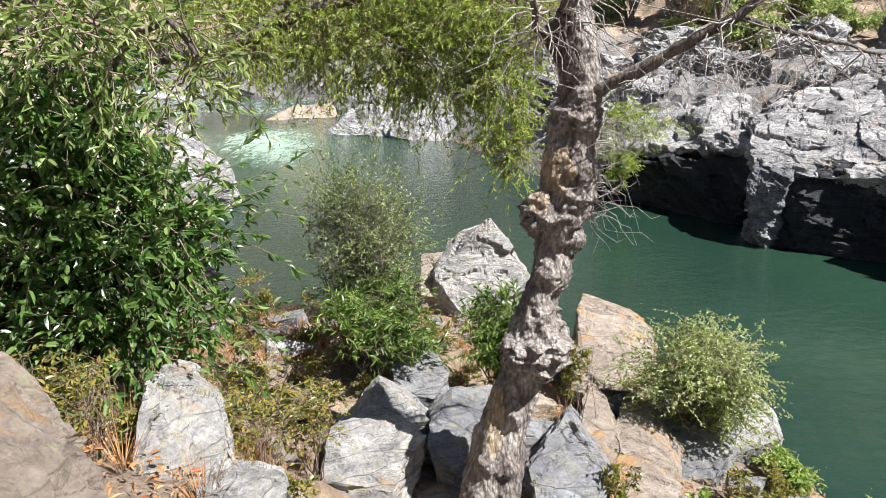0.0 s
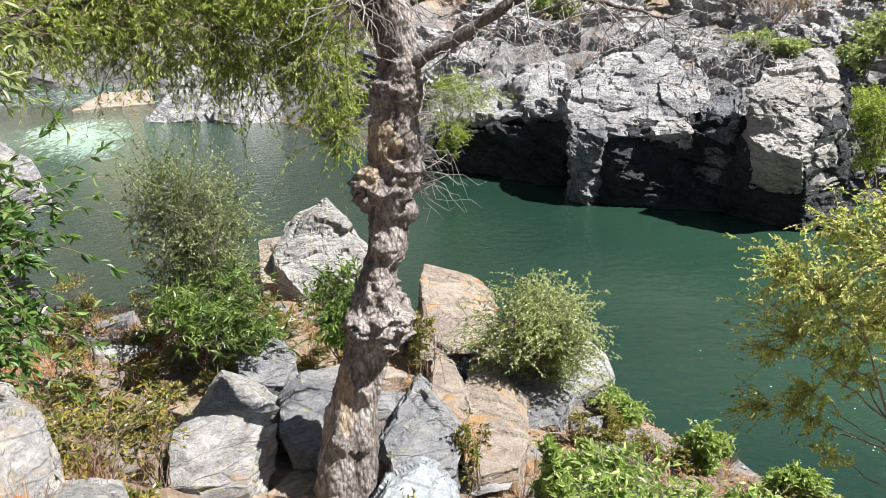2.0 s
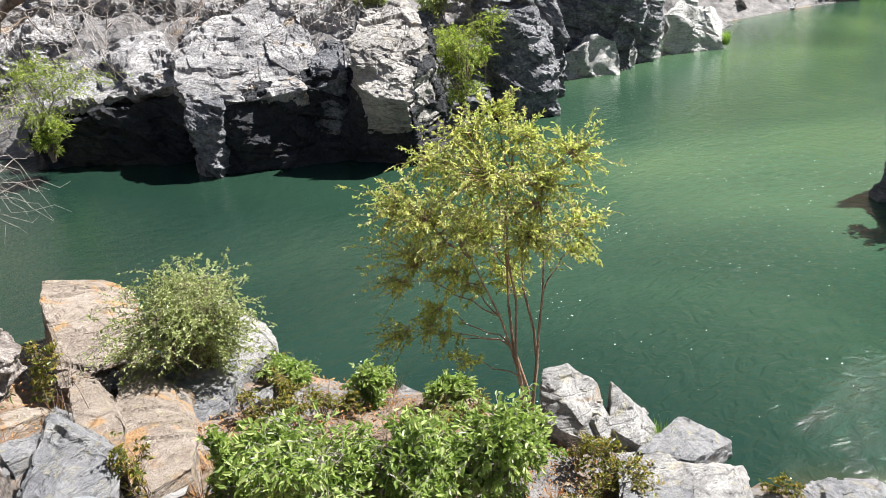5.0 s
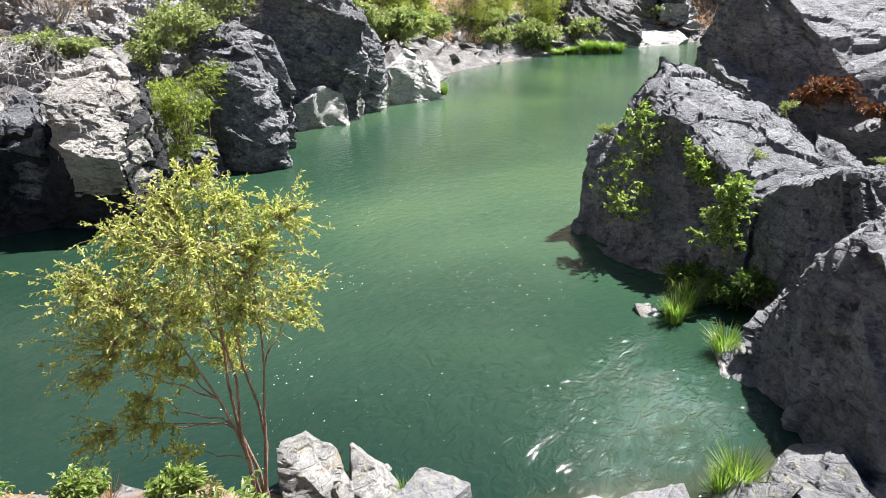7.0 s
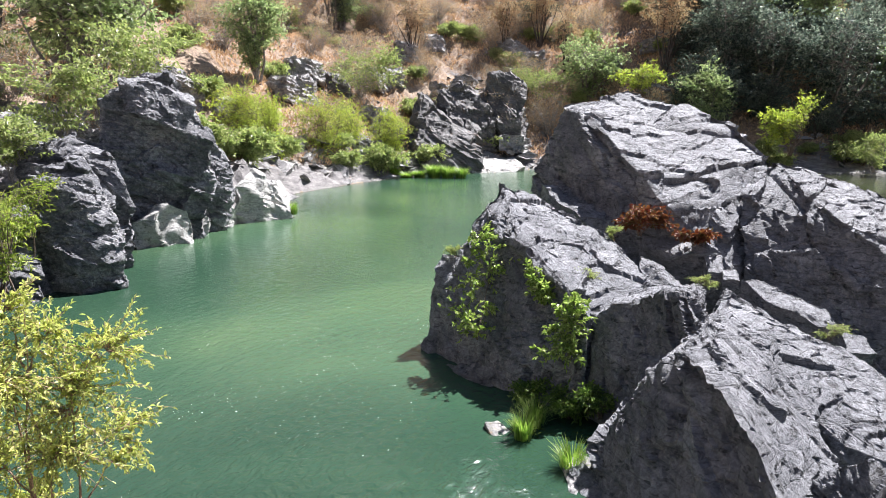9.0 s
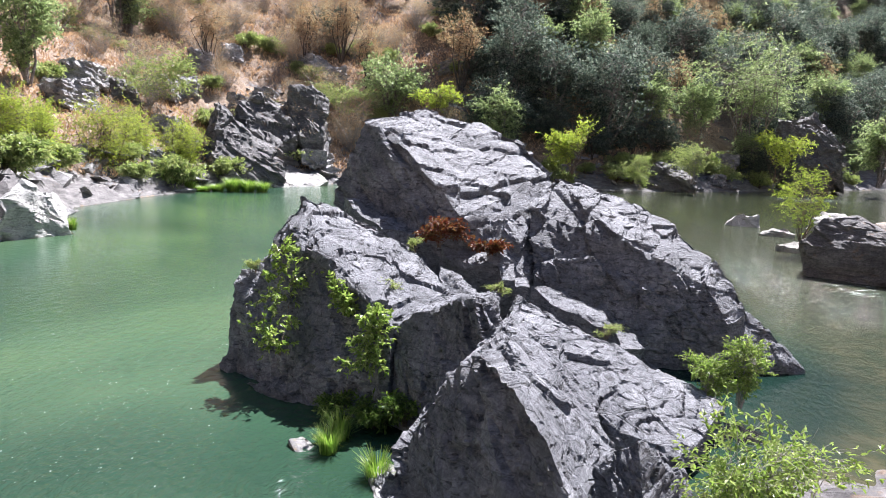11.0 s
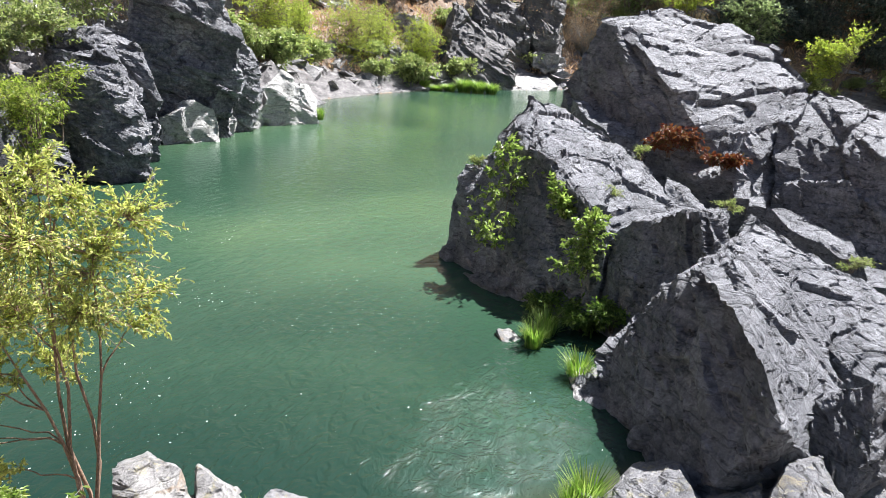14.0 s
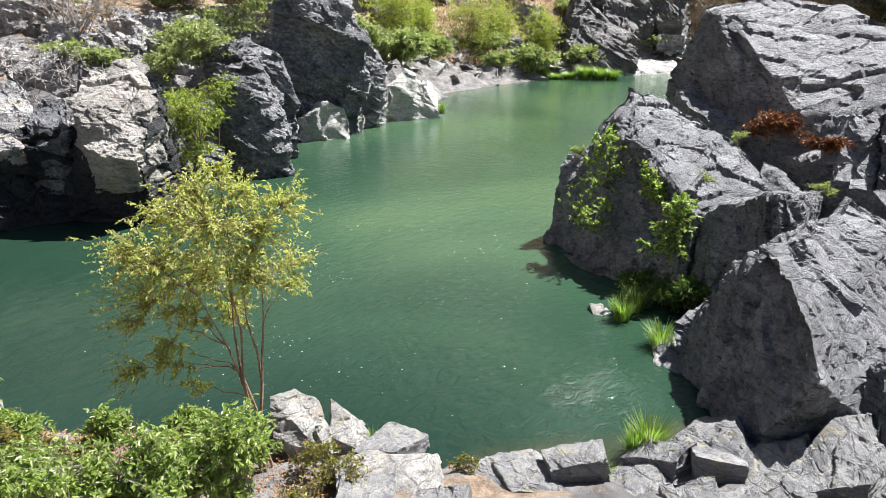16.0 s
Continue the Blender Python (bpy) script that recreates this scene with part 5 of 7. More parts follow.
crag([(84.44, -42.95, 9.00), (86.03, -48.07, 0.00), (84.19, -39.15, 0.00), (80.94, -45.26, 2.73), (86.11, -48.30, 5.30), (81.35, -40.19, 3.07), (84.18, -38.92, 8.12), (87.73, -40.76, 8.12), (87.99, -44.79, 9.00), (87.56, -40.90, 0.00), (87.81, -44.74, 0.00), (82.65, -46.32, 0.00), (82.56, -46.46, 5.30), (81.50, -40.37, 0.00)], look='dark')
crag([(15.30, 15.16, 2.08), (16.81, 15.03, 1.80), (16.14, 13.98, -0.06), (14.60, 14.03, -0.05), (16.76, 16.53, 2.08), (18.27, 16.39, 1.80), (17.60, 15.34, -0.06), (15.36, 15.17, -1.00), (16.15, 14.04, -1.00), (14.69, 14.09, -1.00), (16.75, 16.46, -1.00), (18.18, 16.33, -1.00), (17.54, 15.34, -1.00)])
crag([(21.66, 16.87, 5.46), (22.64, 15.93, 5.51), (23.26, 15.05, 4.86), (22.82, 15.15, 3.88), (21.84, 15.99, 4.26), (21.44, 16.66, 4.53), (22.62, 17.59, 5.76), (23.60, 16.65, 5.81), (24.22, 15.77, 5.16), (23.79, 15.87, 4.18), (22.41, 17.37, 4.83)])
crag([(16.43, 14.10, 3.37), (17.88, 15.35, -1.00), (15.21, 13.36, 0.24), (17.82, 13.98, 0.88), (17.94, 15.41, 3.37), (15.15, 14.17, 1.87), (15.45, 14.63, -1.00), (16.32, 12.76, -1.00), (16.71, 13.45, 2.08), (18.23, 14.75, 2.08), (16.30, 12.68, 0.88), (17.76, 14.00, -1.00), (15.28, 13.41, -1.00), (15.39, 14.65, 3.21)])


# ---- plants ----
rng = np.random.default_rng(5)


def tubes(name, lines, mat, sides=6):
    """One mesh of tapered round stems. lines: lists of (point, radius)."""
    V, F, base = [], [], 0
    ang = np.arange(sides) * 2 * np.pi / sides
    for line in lines:
        pts = np.array([q[0] for q in line], float)
        rad = np.array([q[1] for q in line], float)
        tan = np.gradient(pts, axis=0)
        tan /= np.linalg.norm(tan, axis=1, keepdims=True) + 1e-9
        ref = np.where(np.abs(tan[:, 2:3]) > 0.9, np.array([[1.0, 0, 0]]), np.array([[0, 0, 1.0]]))
        a = np.cross(tan, ref)
        a /= np.linalg.norm(a, axis=1, keepdims=True) + 1e-9
        b = np.cross(tan, a)
        ring = pts[:, None] + rad[:, None, None] * (np.cos(ang)[None, :, None] * a[:, None] + np.sin(ang)[None, :, None] * b[:, None])
        V.append(ring.reshape(-1, 3))
        m = len(pts)
        i = np.arange(m - 1)[:, None] * sides + np.arange(sides)[None] + base
        j = np.arange(m - 1)[:, None] * sides + (np.arange(sides)[None] + 1) % sides + base
        F.append(np.stack([i, j, j + sides, i + sides], -1).reshape(-1, 4))
        base += m * sides
    return mesh_from(name, np.concatenate(V), np.concatenate(F), mat)


def leaves(name, pos, way, length, width, mat, curl=0.18):
    """Folded, pointed leaves at pos, along way."""
    n = len(pos)
    way = way / (np.linalg.norm(way, axis=1, keepdims=True) + 1e-9)
    ref = rng.normal(size=(n, 3)) * 0.6 + np.array([0, 0, 1.0])
    side = np.cross(way, ref)
    side /= np.linalg.norm(side, axis=1, keepdims=True) + 1e-9
    up = np.cross(side, way)
    L = (length * rng.uniform(0.6, 1.2, n))[:, None]
    W = L * width / length * 0.5
    tip = pos + way * L - up * L * curl
    i = np.arange(n)[:, None]
    if length > 0.12 or n > 60000:
        mid = pos + way * L * 0.45
        v = np.stack([pos, mid + side * W + up * W * 0.5, tip, mid - side * W + up * W * 0.5], 1).reshape(-1, 3)
        f = np.concatenate([i * 4 + np.array([[0, 1, 2]]), i * 4 + np.array([[0, 2, 3]])])
    else:
        m1, m2 = pos + way * L * 0.28, pos + way * L * 0.66 - up * L * curl * 0.35
        v = np.stack([pos, m1 + side * W * 0.85 + up * W * 0.4, m2 + side * W * 0.8 + up * W * 0.4, tip, m2 - side * W * 0.8 + up * W * 0.4, m1 - side * W * 0.85 + up * W * 0.4], 1).reshape(-1, 3)
        f = np.concatenate([i * 6 + np.array([[0, 1, 2]]), i * 6 + np.array([[0, 2, 3]]), i * 6 + np.array([[0, 3, 4]]), i * 6 + np.array([[0, 4, 5]])])
    return mesh_from(name, v, f, mat, False)


def bend(a, b, n=6, sag=0.0, wob=0.05):
    a, b = np.asarray(a, float), np.asarray(b, float)
    k = np.linspace(0, 1, n)[:, None]
    d = np.linalg.norm(b - a)
    w = np.cumsum(rng.normal(size=(n, 3)), axis=0) * wob * d / n
    w -= w[:1]
    return a + (b - a) * k + w * (1 - 0.0 * k) + np.array([[0, 0, 1.0]]) * (sag * d * 4 * k * (1 - k))


def plant(name, label, category, base, high, radius, stems, twigs, per_twig, leaf, leaf_len, leaf_w, stem_mat=TWIG, stem_r=0.02, lo=0.25, twig_len=0.35, droop=0.0, lean=(0, 0), group="", flat=1.0, spread_way=0.7, split=True, lobes=None):
    """A woody plant: stems from the root, twigs about a crown, leaves along the twigs."""
    global rng
    base = np.array(base, float)
    rng = np.random.default_rng(int(abs(base[0] * 1000)) + int(abs(base[1] * 10)))
    g = float(height(np.array([base[0]]), np.array([base[1]]))[0])
    root = base.copy()
    if g > -0.3:
        root[2] = min(base[2], g - 0.03) if g < base[2] + 0.5 * high else base[2]
    ob = tagged(new(name), label, category, group)
    ob.location = Vector(root)
    crown_c = np.array([base[0] + lean[0], base[1] + lean[1], base[2] + high * (lo + 1) / 2])
    crown_r = np.array([radius, radius * flat, high * (1 - lo) / 2])
    lines, ends = [], []
    for s in range(stems):
        q = rng.normal(size=3)
        q /= np.linalg.norm(q)
        q[2] = abs(q[2]) * 0.9 + 0.05
        end = crown_c + crown_r * q * rng.uniform(0.4, 0.78)
        if lobes:
            end = base + np.array(lobes[(0, 5, 3, 6, 8, 2)[s % 6]][:3])
        start = root + np.array([*rng.normal(size=2) * radius * 0.05, -0.05])
        pts = bend(start, end, 9, 0.04, 0.25 if not lobes else 0.1)
        ends.append(pts)
        lines.append([(p - root, stem_r * (1 - 0.85 * i / 8) * rng.uniform(0.8, 1.1)) for i, p in enumerate(pts)])
    P_, W_, small = [], [], []
    clumps = []
    for _ in range(max(6, twigs // 26)):
        q = rng.normal(size=3)
        q /= np.linalg.norm(q)
        clumps.append(crown_c + crown_r * q * rng.uniform(0.3, 1.0) ** 0.7)
    branches = []
    for q in lobes or ():
        c0 = base + np.array(q[:3])
        low = np.concatenate([l[3:8] for l in ends])
        gap = np.linalg.norm(low - c0, axis=1) + 3.0 * np.maximum(low[:, 2] - c0[2] + 0.15, 0)
        branches.append(bend(low[int(np.argmin(gap))], c0, 8, 0.05, 0.25))
        small.append([(p - root, stem_r * (0.42 - 0.04 * i)) for i, p in enumerate(branches[-1])])
    if lobes:
        weight = np.array([q[3] ** 1.6 for q in lobes])
        pick = rng.choice(len(lobes), twigs, p=weight / weight.sum())
    for t in range(twigs):
        target = clumps[int(rng.integers(len(clumps)))] + crown_r * rng.normal(size=3) * np.array([0.2, 0.2, 0.17])
        if lobes:
            target = base + np.array(lobes[pick[t]][:3]) + rng.normal(size=3) * lobes[pick[t]][3] * np.array([1.0, 1.0, 0.8])
        line = ends[int(rng.integers(stems))]
        if lobes:
            line = branches[pick[t]]
        near = line[int(np.argmin(np.linalg.norm(line[2:] - target, axis=1))) + 2]
        d = target - near
        n = np.linalg.norm(d)
        if n > twig_len * radius * 3:
            near = target - d / n * twig_len * radius * 3
            k = int(np.argmin(np.linalg.norm(line - near, axis=1)))
            small.append([(p - root, stem_r * 0.15) for p in bend(line[k], near, 4, 0.03, 0.2)])
        pts = bend(near, target + np.array([0, 0, -droop * n]), 6, 0.06 if droop == 0 else 0.12, 0.2)
        small.append([(p - root, max(stem_r * (0.13 - 0.02 * i), 0.0016)) for i, p in enumerate(pts)])
        k = np.sort(rng.uniform(0.25, 1.05, per_twig))
        seg = np.clip(k * 5, 0, 4.999)
        i = seg.astype(int)
        fr = (seg - i)[:, None]
        at = pts[i] * (1 - fr) + pts[i + 1] * fr
        along = pts[i + 1] - pts[i]
        along /= np.linalg.norm(along, axis=1, keepdims=True) + 1e-9
        P_.append(at - root)
        W_.append(along + spread_way * rng.normal(size=(per_twig, 3)) + np.array([0, 0, -droop * 1.2]))
    for line in lines if split else ():
        part("stem", tubes("stem", [line], stem_mat, 6), ob)
    if not split:
        small = [[l[0], l[len(l) // 2], l[-1]] for l in small[::3]] + [l[::2] for l in lines]
    rest = part("twig", tubes("twig", small, stem_mat, 3), ob)
    tagged(rest, kind="stuff")
    part("foliage", leaves("foliage", np.concatenate(P_), np.concatenate(W_), leaf_len, leaf_w, LEAF[leaf]), ob)["kind"] = "stuff"
    return ob


def fine_shrub(b, h, r):
    plant("shrub", "sparse grey-green twiggy shrub with tiny leaves", "shrub", b, h, r, 26, 1050, 26, "sage", 0.036, 0.017, DARKTWIG, lo=0.05, stem_r=0.013, twig_len=0.3, spread_way=0.5)


def laurel_shrub(b, h, r):
    plant("laurel_shrub", "low bush with narrow deep green pointed leaves", "shrub", b, h, r, 16, 330, 15, "bay", 0.085, 0.021, lo=0.05, stem_r=0.012, spread_way=0.8)


def olive_shrub(b, h, r):
    plant("shrub", "rounded olive-green shrub with fine leaves on the rocks", "shrub", b, h, r, 18, 950, 30, "olive", 0.034, 0.017, TWIG, lo=0.1, stem_r=0.014)


def broadleaf_shrub(b, h, r):
    plant("broadleaf_shrub", "leafy bright green shrub with broad glossy leaves", "shrub", b, h, r, 11, int(300 * max(1, r / 0.5)), 13, "broad", 0.058, 0.026, lo=0.1, stem_r=0.012, stem_mat=GREYTWIG)


# leafy lobes of the young willow: offset from its root, and size
LOBES = [(0.31, 0.33, 3.09, 0.11), (0.36, 0.14, 2.91, 0.14), (0.55, -0.21, 2.83, 0.15), (0.12, 0.50, 2.90, 0.15), (-0.02, 0.74, 2.66, 0.18), (0.03, 0.18, 2.67, 0.22), (0.29, -0.08, 2.57, 0.20), (-0.37, 0.87, 2.37, 0.17), (-0.39, 0.39, 2.38, 0.22), (0.22, 0.55, 2.10, 0.22), (0.16, -0.08, 2.19, 0.19), (0.64, -0.17, 2.24, 0.13), (0.60, -0.28, 1.99, 0.09), (-0.33, 0.72, 1.99, 0.19), (-0.18, 0.36, 1.85, 0.14), (-0.50, 0.80, 1.78, 0.09), (-0.30, 0.58, 1.54, 0.10), (0.32, 0.31, 1.71, 0.11), (-0.42, 0.52, 1.36, 0.10), (-0.66, 0.76, 1.30, 0.09), (-0.26, 0.30, 1.16, 0.08)]


def willow_sapling(b, h, r):
    k = 0.24
    plant("willow_sapling", "young yellow-green willow tree with reddish slender stems", "tree", (b[0] + k, b[1], b[2]), h, r, 5, 1800, 16, "sapling", 0.038, 0.016, REDSTEM, 0.02, twig_len=0.16, lobes=[(q[0] - k, *q[1:]) for q in LOBES])


def weed(b, h, r):
    plant("weed", "straggly half-dry weed with yellowing leaves", "weed", b, h, r, 9, 60, 9, "weed", 0.04, 0.02, lo=0.1, stem_r=0.006)


def cliff_willow(b, h, r):
    plant("willow_shrub", "wispy pale green willow growing from the cliff", "shrub", b, h, r, 12, 260, 14, "willow", 0.10, 0.02, GREYTWIG, 0.025, lo=0.1, droop=0.25)


def cliff_shrub(b, h, r):
    plant("cliff_shrub", "bright green shrub rooted in the rock", "shrub", b, h, r, 8, 240, 14, "willow", 0.11, 0.034, TWIG, 0.03, lo=0.15)


def brush(b, h, r):
    plant("brush", "rounded grey-green chaparral bush on the slope", "shrub", b, h, r, 8, 240, 14, "brush", 0.10 + 0.035 * r, 0.05 + 0.016 * r, GREYTWIG, 0.03, lo=0.1, group="bushes on the far bank")


def far_willow(b, h, r):
    plant("far_willow", "yellowing willow tree at the water's edge", "tree", b, h, r * 0.78, 12, 620, 15, "yellow", 0.15, 0.06, TWIG, 0.07, lo=0.16, group="willows on the far bank")


def yellow_bush(b, h, r):
    plant("yellow_bush", "bright yellow-green bush on the far bank", "shrub", b, h, r, 7, 220, 12, "yellow", 0.32, 0.13, TWIG, 0.05, lo=0.08)


def oak(b, h, r):
    plant("oak", "broad green oak with a rounded uneven crown", "tree", b, h, r, 9, 420, 16, "oak", 0.34, 0.17, BARK, 0.14, lo=0.25, group="trees on the far bank")


def vine(foot, top, r):
    """A vine that climbs a rock face from foot to top in leafy tufts."""
    foot, top = np.array(foot), np.array(top)
    d = top - foot
    side = np.array([-d[1], d[0], 0.0]) / (np.hypot(d[0], d[1]) + 1e-9)
    lobes = [tuple(d * (0.06 + 0.115 * k) + side * r * 0.9 * math.sin(2.3 * k + foot[0])) + (r * (0.55 + 0.35 * math.sin(1.7 * k)),) for k in range(9)]
    plant("vine", "bright green leafy vine climbing the rock face", "vine", tuple(foot), float(d[2]), r, 2, 150, 9, "broad", 0.085, 0.05, TWIG, 0.012, lo=0.0, twig_len=0.5, lobes=lobes)


def shade_bush(b, h, r):
    plant("fern_bush", "dark green leafy bush in the shaded rock cleft", "shrub", b, h, r, 12, 240, 14, "bay", 0.07, 0.028, DARKTWIG, 0.01, lo=0.0)


def rock_tuft(b, h, r):
    plant("rock_tuft", "small dry yellow-green tuft growing on the rock", "grass tuft", b, h, r, 10, 90, 9, "olive", 0.05, 0.012, TWIG, 0.004, lo=0.0)


def red_bush(b, h, r):
    plant("red_bush", "small bush with rust-red autumn leaves", "shrub", b, h, r, 7, 150, 9, "red", 0.10, 0.055, TWIG, 0.014, lo=0.0)


def sedge(b, h, r):
    """A tuft of arching blades."""
    ob = tagged(new("sedge"), "tuft of bright green sedge grass at the waterline", "grass tuft", "sedge tufts along the water")
    n = 240 if r < 0.6 else 700
    base = np.array([b[0], b[1], 0.0 if b[2] < 0.1 else b[2]])
    ob.location = Vector(base)
    a = rng.uniform(0, 2 * np.pi, n)
    root = np.stack([np.cos(a), np.sin(a), np.zeros(n)], 1) * (r * 0.45 * np.sqrt(rng.uniform(0, 1, n)))[:, None]
    out = np.stack([np.cos(a), np.sin(a), np.zeros(n)], 1)
    hh = (h * 1.15) * rng.uniform(0.5, 1.0, n)[:, None]
    bendv = rng.uniform(0.2, 1.0, n)[:, None] * r
    w = np.stack([-np.sin(a), np.cos(a), np.zeros(n)], 1) * (0.007 * max(1.0, r / 0.35))
    up = np.array([[0, 0, 1.0]])
    root[:, 2] = -0.1
    m1 = root + up * hh * 0.6 + out * bendv * 0.3
    tip = root + up * hh * 0.9 + out * bendv
    v = np.stack([root - w, root + w, m1 + w * 0.8, m1 - w * 0.8, tip], 1).reshape(-1, 3)
    i = np.arange(n)[:, None] * 5
    f = np.concatenate([i + np.array([[0, 1, 2]]), i + np.array([[0, 2, 3]]), i + np.array([[3, 2, 4]])])
    part("blade", mesh_from("blade", v, f, LEAF["sedge"], False), ob)["kind"] = "stuff"


fine_shrub((-0.93, 7.54, 0.90), 2.39, 0.79)
laurel_shrub((-0.72, 6.86, 1.15), 1.0, 0.80)
laurel_shrub((0.61, 7.17, 0.88), 1.12, 0.45)
olive_shrub((2.60, 6.50, 0.61), 1.25, 0.72)
broadleaf_shrub((1.95, 3.17, 1.10), 1.02, 0.46)
broadleaf_shrub((2.66, 2.90, 0.94), 0.92, 0.44)
broadleaf_shrub((3.10, 2.68, 0.70), 1.14, 0.36)
broadleaf_shrub((2.42, 3.12, 0.80), 1.08, 0.34)
broadleaf_shrub((1.76, 4.03, 0.76), 0.80, 0.24)
broadleaf_shrub((3.41, 6.04, 0.20), 0.46, 0.28)
broadleaf_shrub((3.84, 5.17, 0.20), 0.52, 0.30)
broadleaf_shrub((4.16, 4.45, 0.20), 0.56, 0.26)
willow_sapling((4.01, 3.38, 0.25), 3.2, 0.86)
weed((-1.73, 3.15, 2.29), 0.80, 0.25)
weed((-1.12, 3.94, 1.74), 0.86, 0.37)
weed((-2.01, 5.12, 2.04), 0.38, 0.46)
weed((-0.87, 4.31, 1.53), 0.70, 0.27)
weed((-2.15, 3.37, 2.61), 0.38, 0.27)
weed((1.11, 5.49, 1.47), 0.63, 0.14)
weed((1.28, 4.41, 0.91), 0.84, 0.15)
weed((-2.57, 9.14, 0.97), 0.45, 0.28)
cliff_willow((4.92, 18.96, 1.17), 2.03, 1.38)
cliff_shrub((13.52, 13.69, 0.49), 2.53, 1.20)
cliff_shrub((4.70, 19.01, 0.50), 1.05, 0.65)
brush((14.37, 19.26, 2.74), 1.19, 1.10)
brush((15.75, 16.81, 2.57), 1.12, 0.86)
brush((19.17, 19.53, 2.98), 1.37, 1.23)
brush((23.40, 20.96, 3.65), 3.12, 2.57)
brush((29.24, 21.79, 6.03), 2.71, 3.29)
oak((30.79, 26.20, 6.38), 5.01, 4.32)
brush((16.72, 16.35, 2.97), 1.53, 1.05)
cliff_shrub((14.93, 14.61, 0.74), 2.40, 1.11)
far_willow((44.42, 23.96, 0.86), 4.66, 2.28)
far_willow((48.78, 22.00, -0.56), 6.80, 3.30)
far_willow((53.16, 22.00, -0.70), 7.02, 2.60)
far_willow((53.46, 18.46, -0.13), 5.87, 2.56)
far_willow((38.53, 22.32, 1.29), 4.89, 2.74)
far_willow((40.92, 22.17, 1.14), 4.48, 2.10)
brush((62.14, 23.82, 6.29), 4.56, 4.11)
oak((78.50, 5.20, 5.25), 7.89, 4.21)
yellow_bush((74.69, -0.16, 6.91), 2.80, 2.46)
brush((75.95, 10.29, 6.36), 3.12, 3.79)
yellow_bush((69.53, -12.96, 1.57), 5.07, 2.62)
oak((85.27, -36.46, 4.70), 13.58, 7.26)
yellow_bush((78.52, -36.84, 1.16), 5.80, 3.21)
oak((78.99, -48.57, 1.13), 8.31, 3.06)
cliff_shrub((32.22, -16.58, 0.49), 3.40, 1.25)
brush((69.99, -19.81, 0.27), 3.27, 1.79)
brush((70.46, -24.91, 1.06), 4.37, 2.46)
brush((82.14, -9.72, 6.45), 4.94, 4.08)
broadleaf_shrub((6.32, -3.09, 1.05), 1.35, 0.73)
vine((12.47, 2.36, 0.78), (13.66, 2.65, 2.34), 0.24)
vine((11.28, 0.70, 0.95), (11.74, 0.78, 1.70), 0.15)
vine((12.5, 1.15, 1.60), (12.75, 1.50, 1.95), 0.12)
shade_bush((11.30, 0.62, 0.05), 0.42, 0.45)
shade_bush((11.75, 1.25, 0.0), 0.4, 0.35)
shade_bush((11.05, 0.15, 0.2), 0.5, 0.35)
rock_tuft((13.36, 0.61, 1.73), 0.30, 0.34)
rock_tuft((14.44, 3.27, 1.82), 0.22, 0.25)
rock_tuft((15.2, 0.2, 2.2), 0.28, 0.16)
rock_tuft((13.8, -1.43, 1.60), 0.32, 0.22)
rock_tuft((13.75, -3.52, 0.95), 0.28, 0.30)
rock_tuft((10.5, -1.41, 1.25), 0.25, 0.22)
rock_tuft((11.1, -2.2, 0.9), 0.25, 0.22)
broadleaf_shrub((12.08, -4.85, 0.30), 1.0, 0.42)
broadleaf_shrub((12.25, -5.5, 0.25), 1.15, 0.40)
red_bush((15.80, -0.30, 2.25), 0.74, 0.58)
red_bush((15.65, -1.35, 2.14), 0.27, 0.40)
sedge((9.66, 0.44, -0.04), 0.48, 0.30)
sedge((10.38, 1.20, -0.21), 0.51, 0.24)
sedge((10.89, 1.11, -0.08), 0.53, 0.30)
sedge((6.82, -0.00, -0.09), 0.60, 0.27)
sedge((6.64, 0.13, -0.05), 0.52, 0.17)
sedge((5.19, 3.10, -0.02), 0.47, 0.16)
sedge((5.33, 2.75, -0.17), 0.40, 0.16)
sedge((6.07, 0.49, -0.02), 0.27, 0.29)
sedge((6.04, 0.71, -0.08), 0.23, 0.16)
weed((5.40, 1.65, -0.05), 0.35, 0.17)
weed((4.46, 3.04, 0.24), 0.45, 0.29)
sedge((50.52, 19.36, -0.85), 0.65, 0.92)
sedge((50.89, 18.38, -0.85), 0.74, 0.94)
sedge((51.25, 17.39, -0.85), 0.91, 0.73)
sedge((51.56, 16.47, -0.84), 0.51, 1.03)
sedge((51.86, 15.50, -0.83), 0.67, 0.79)
sedge((52.17, 14.44, -0.82), 1.15, 0.89)
sedge((52.44, 13.46, -0.80), 1.04, 0.89)
sedge((52.68, 12.52, -0.79), 0.92, 0.76)
sedge((29.67, 14.58, 0.23), 0.61, 0.32)
sedge((22.74, 15.45, -0.09), 0.76, 0.29)


# ---- the gnarled tree on the bank ----
# burls: height, bearing round the trunk (0 = +x, 270 = towards the path), size, boldness
BURLS = [(3.38, 195, 0.10, 1.5), (3.2, 345, 0.07, 1.1), (2.46, 350, 0.13, 1.3), (2.60, 262, 0.11, 0.8), (2.45, 225, 0.08, 0.8), (2.42, 280, 0.09, 0.8), (2.8, 255, 0.07, 0.7), (2.98, 310, 0.09, 0.8), (3.42, 330, 0.10, 0.9), (4.05, 280, 0.10, 0.9), (3.98, 200, 0.07, 0.9), (2.1, 262, 0.05, 0.9), (2.02, 275, 0.045, 1.0), (1.72, 240, 0.055, 1.0), (1.66, 290, 0.055, 1.0), (3.62, 300, 0.10, 0.7), (3.0, 250, 0.06, 0.8), (3.3, 270, 0.07, 0.8)]


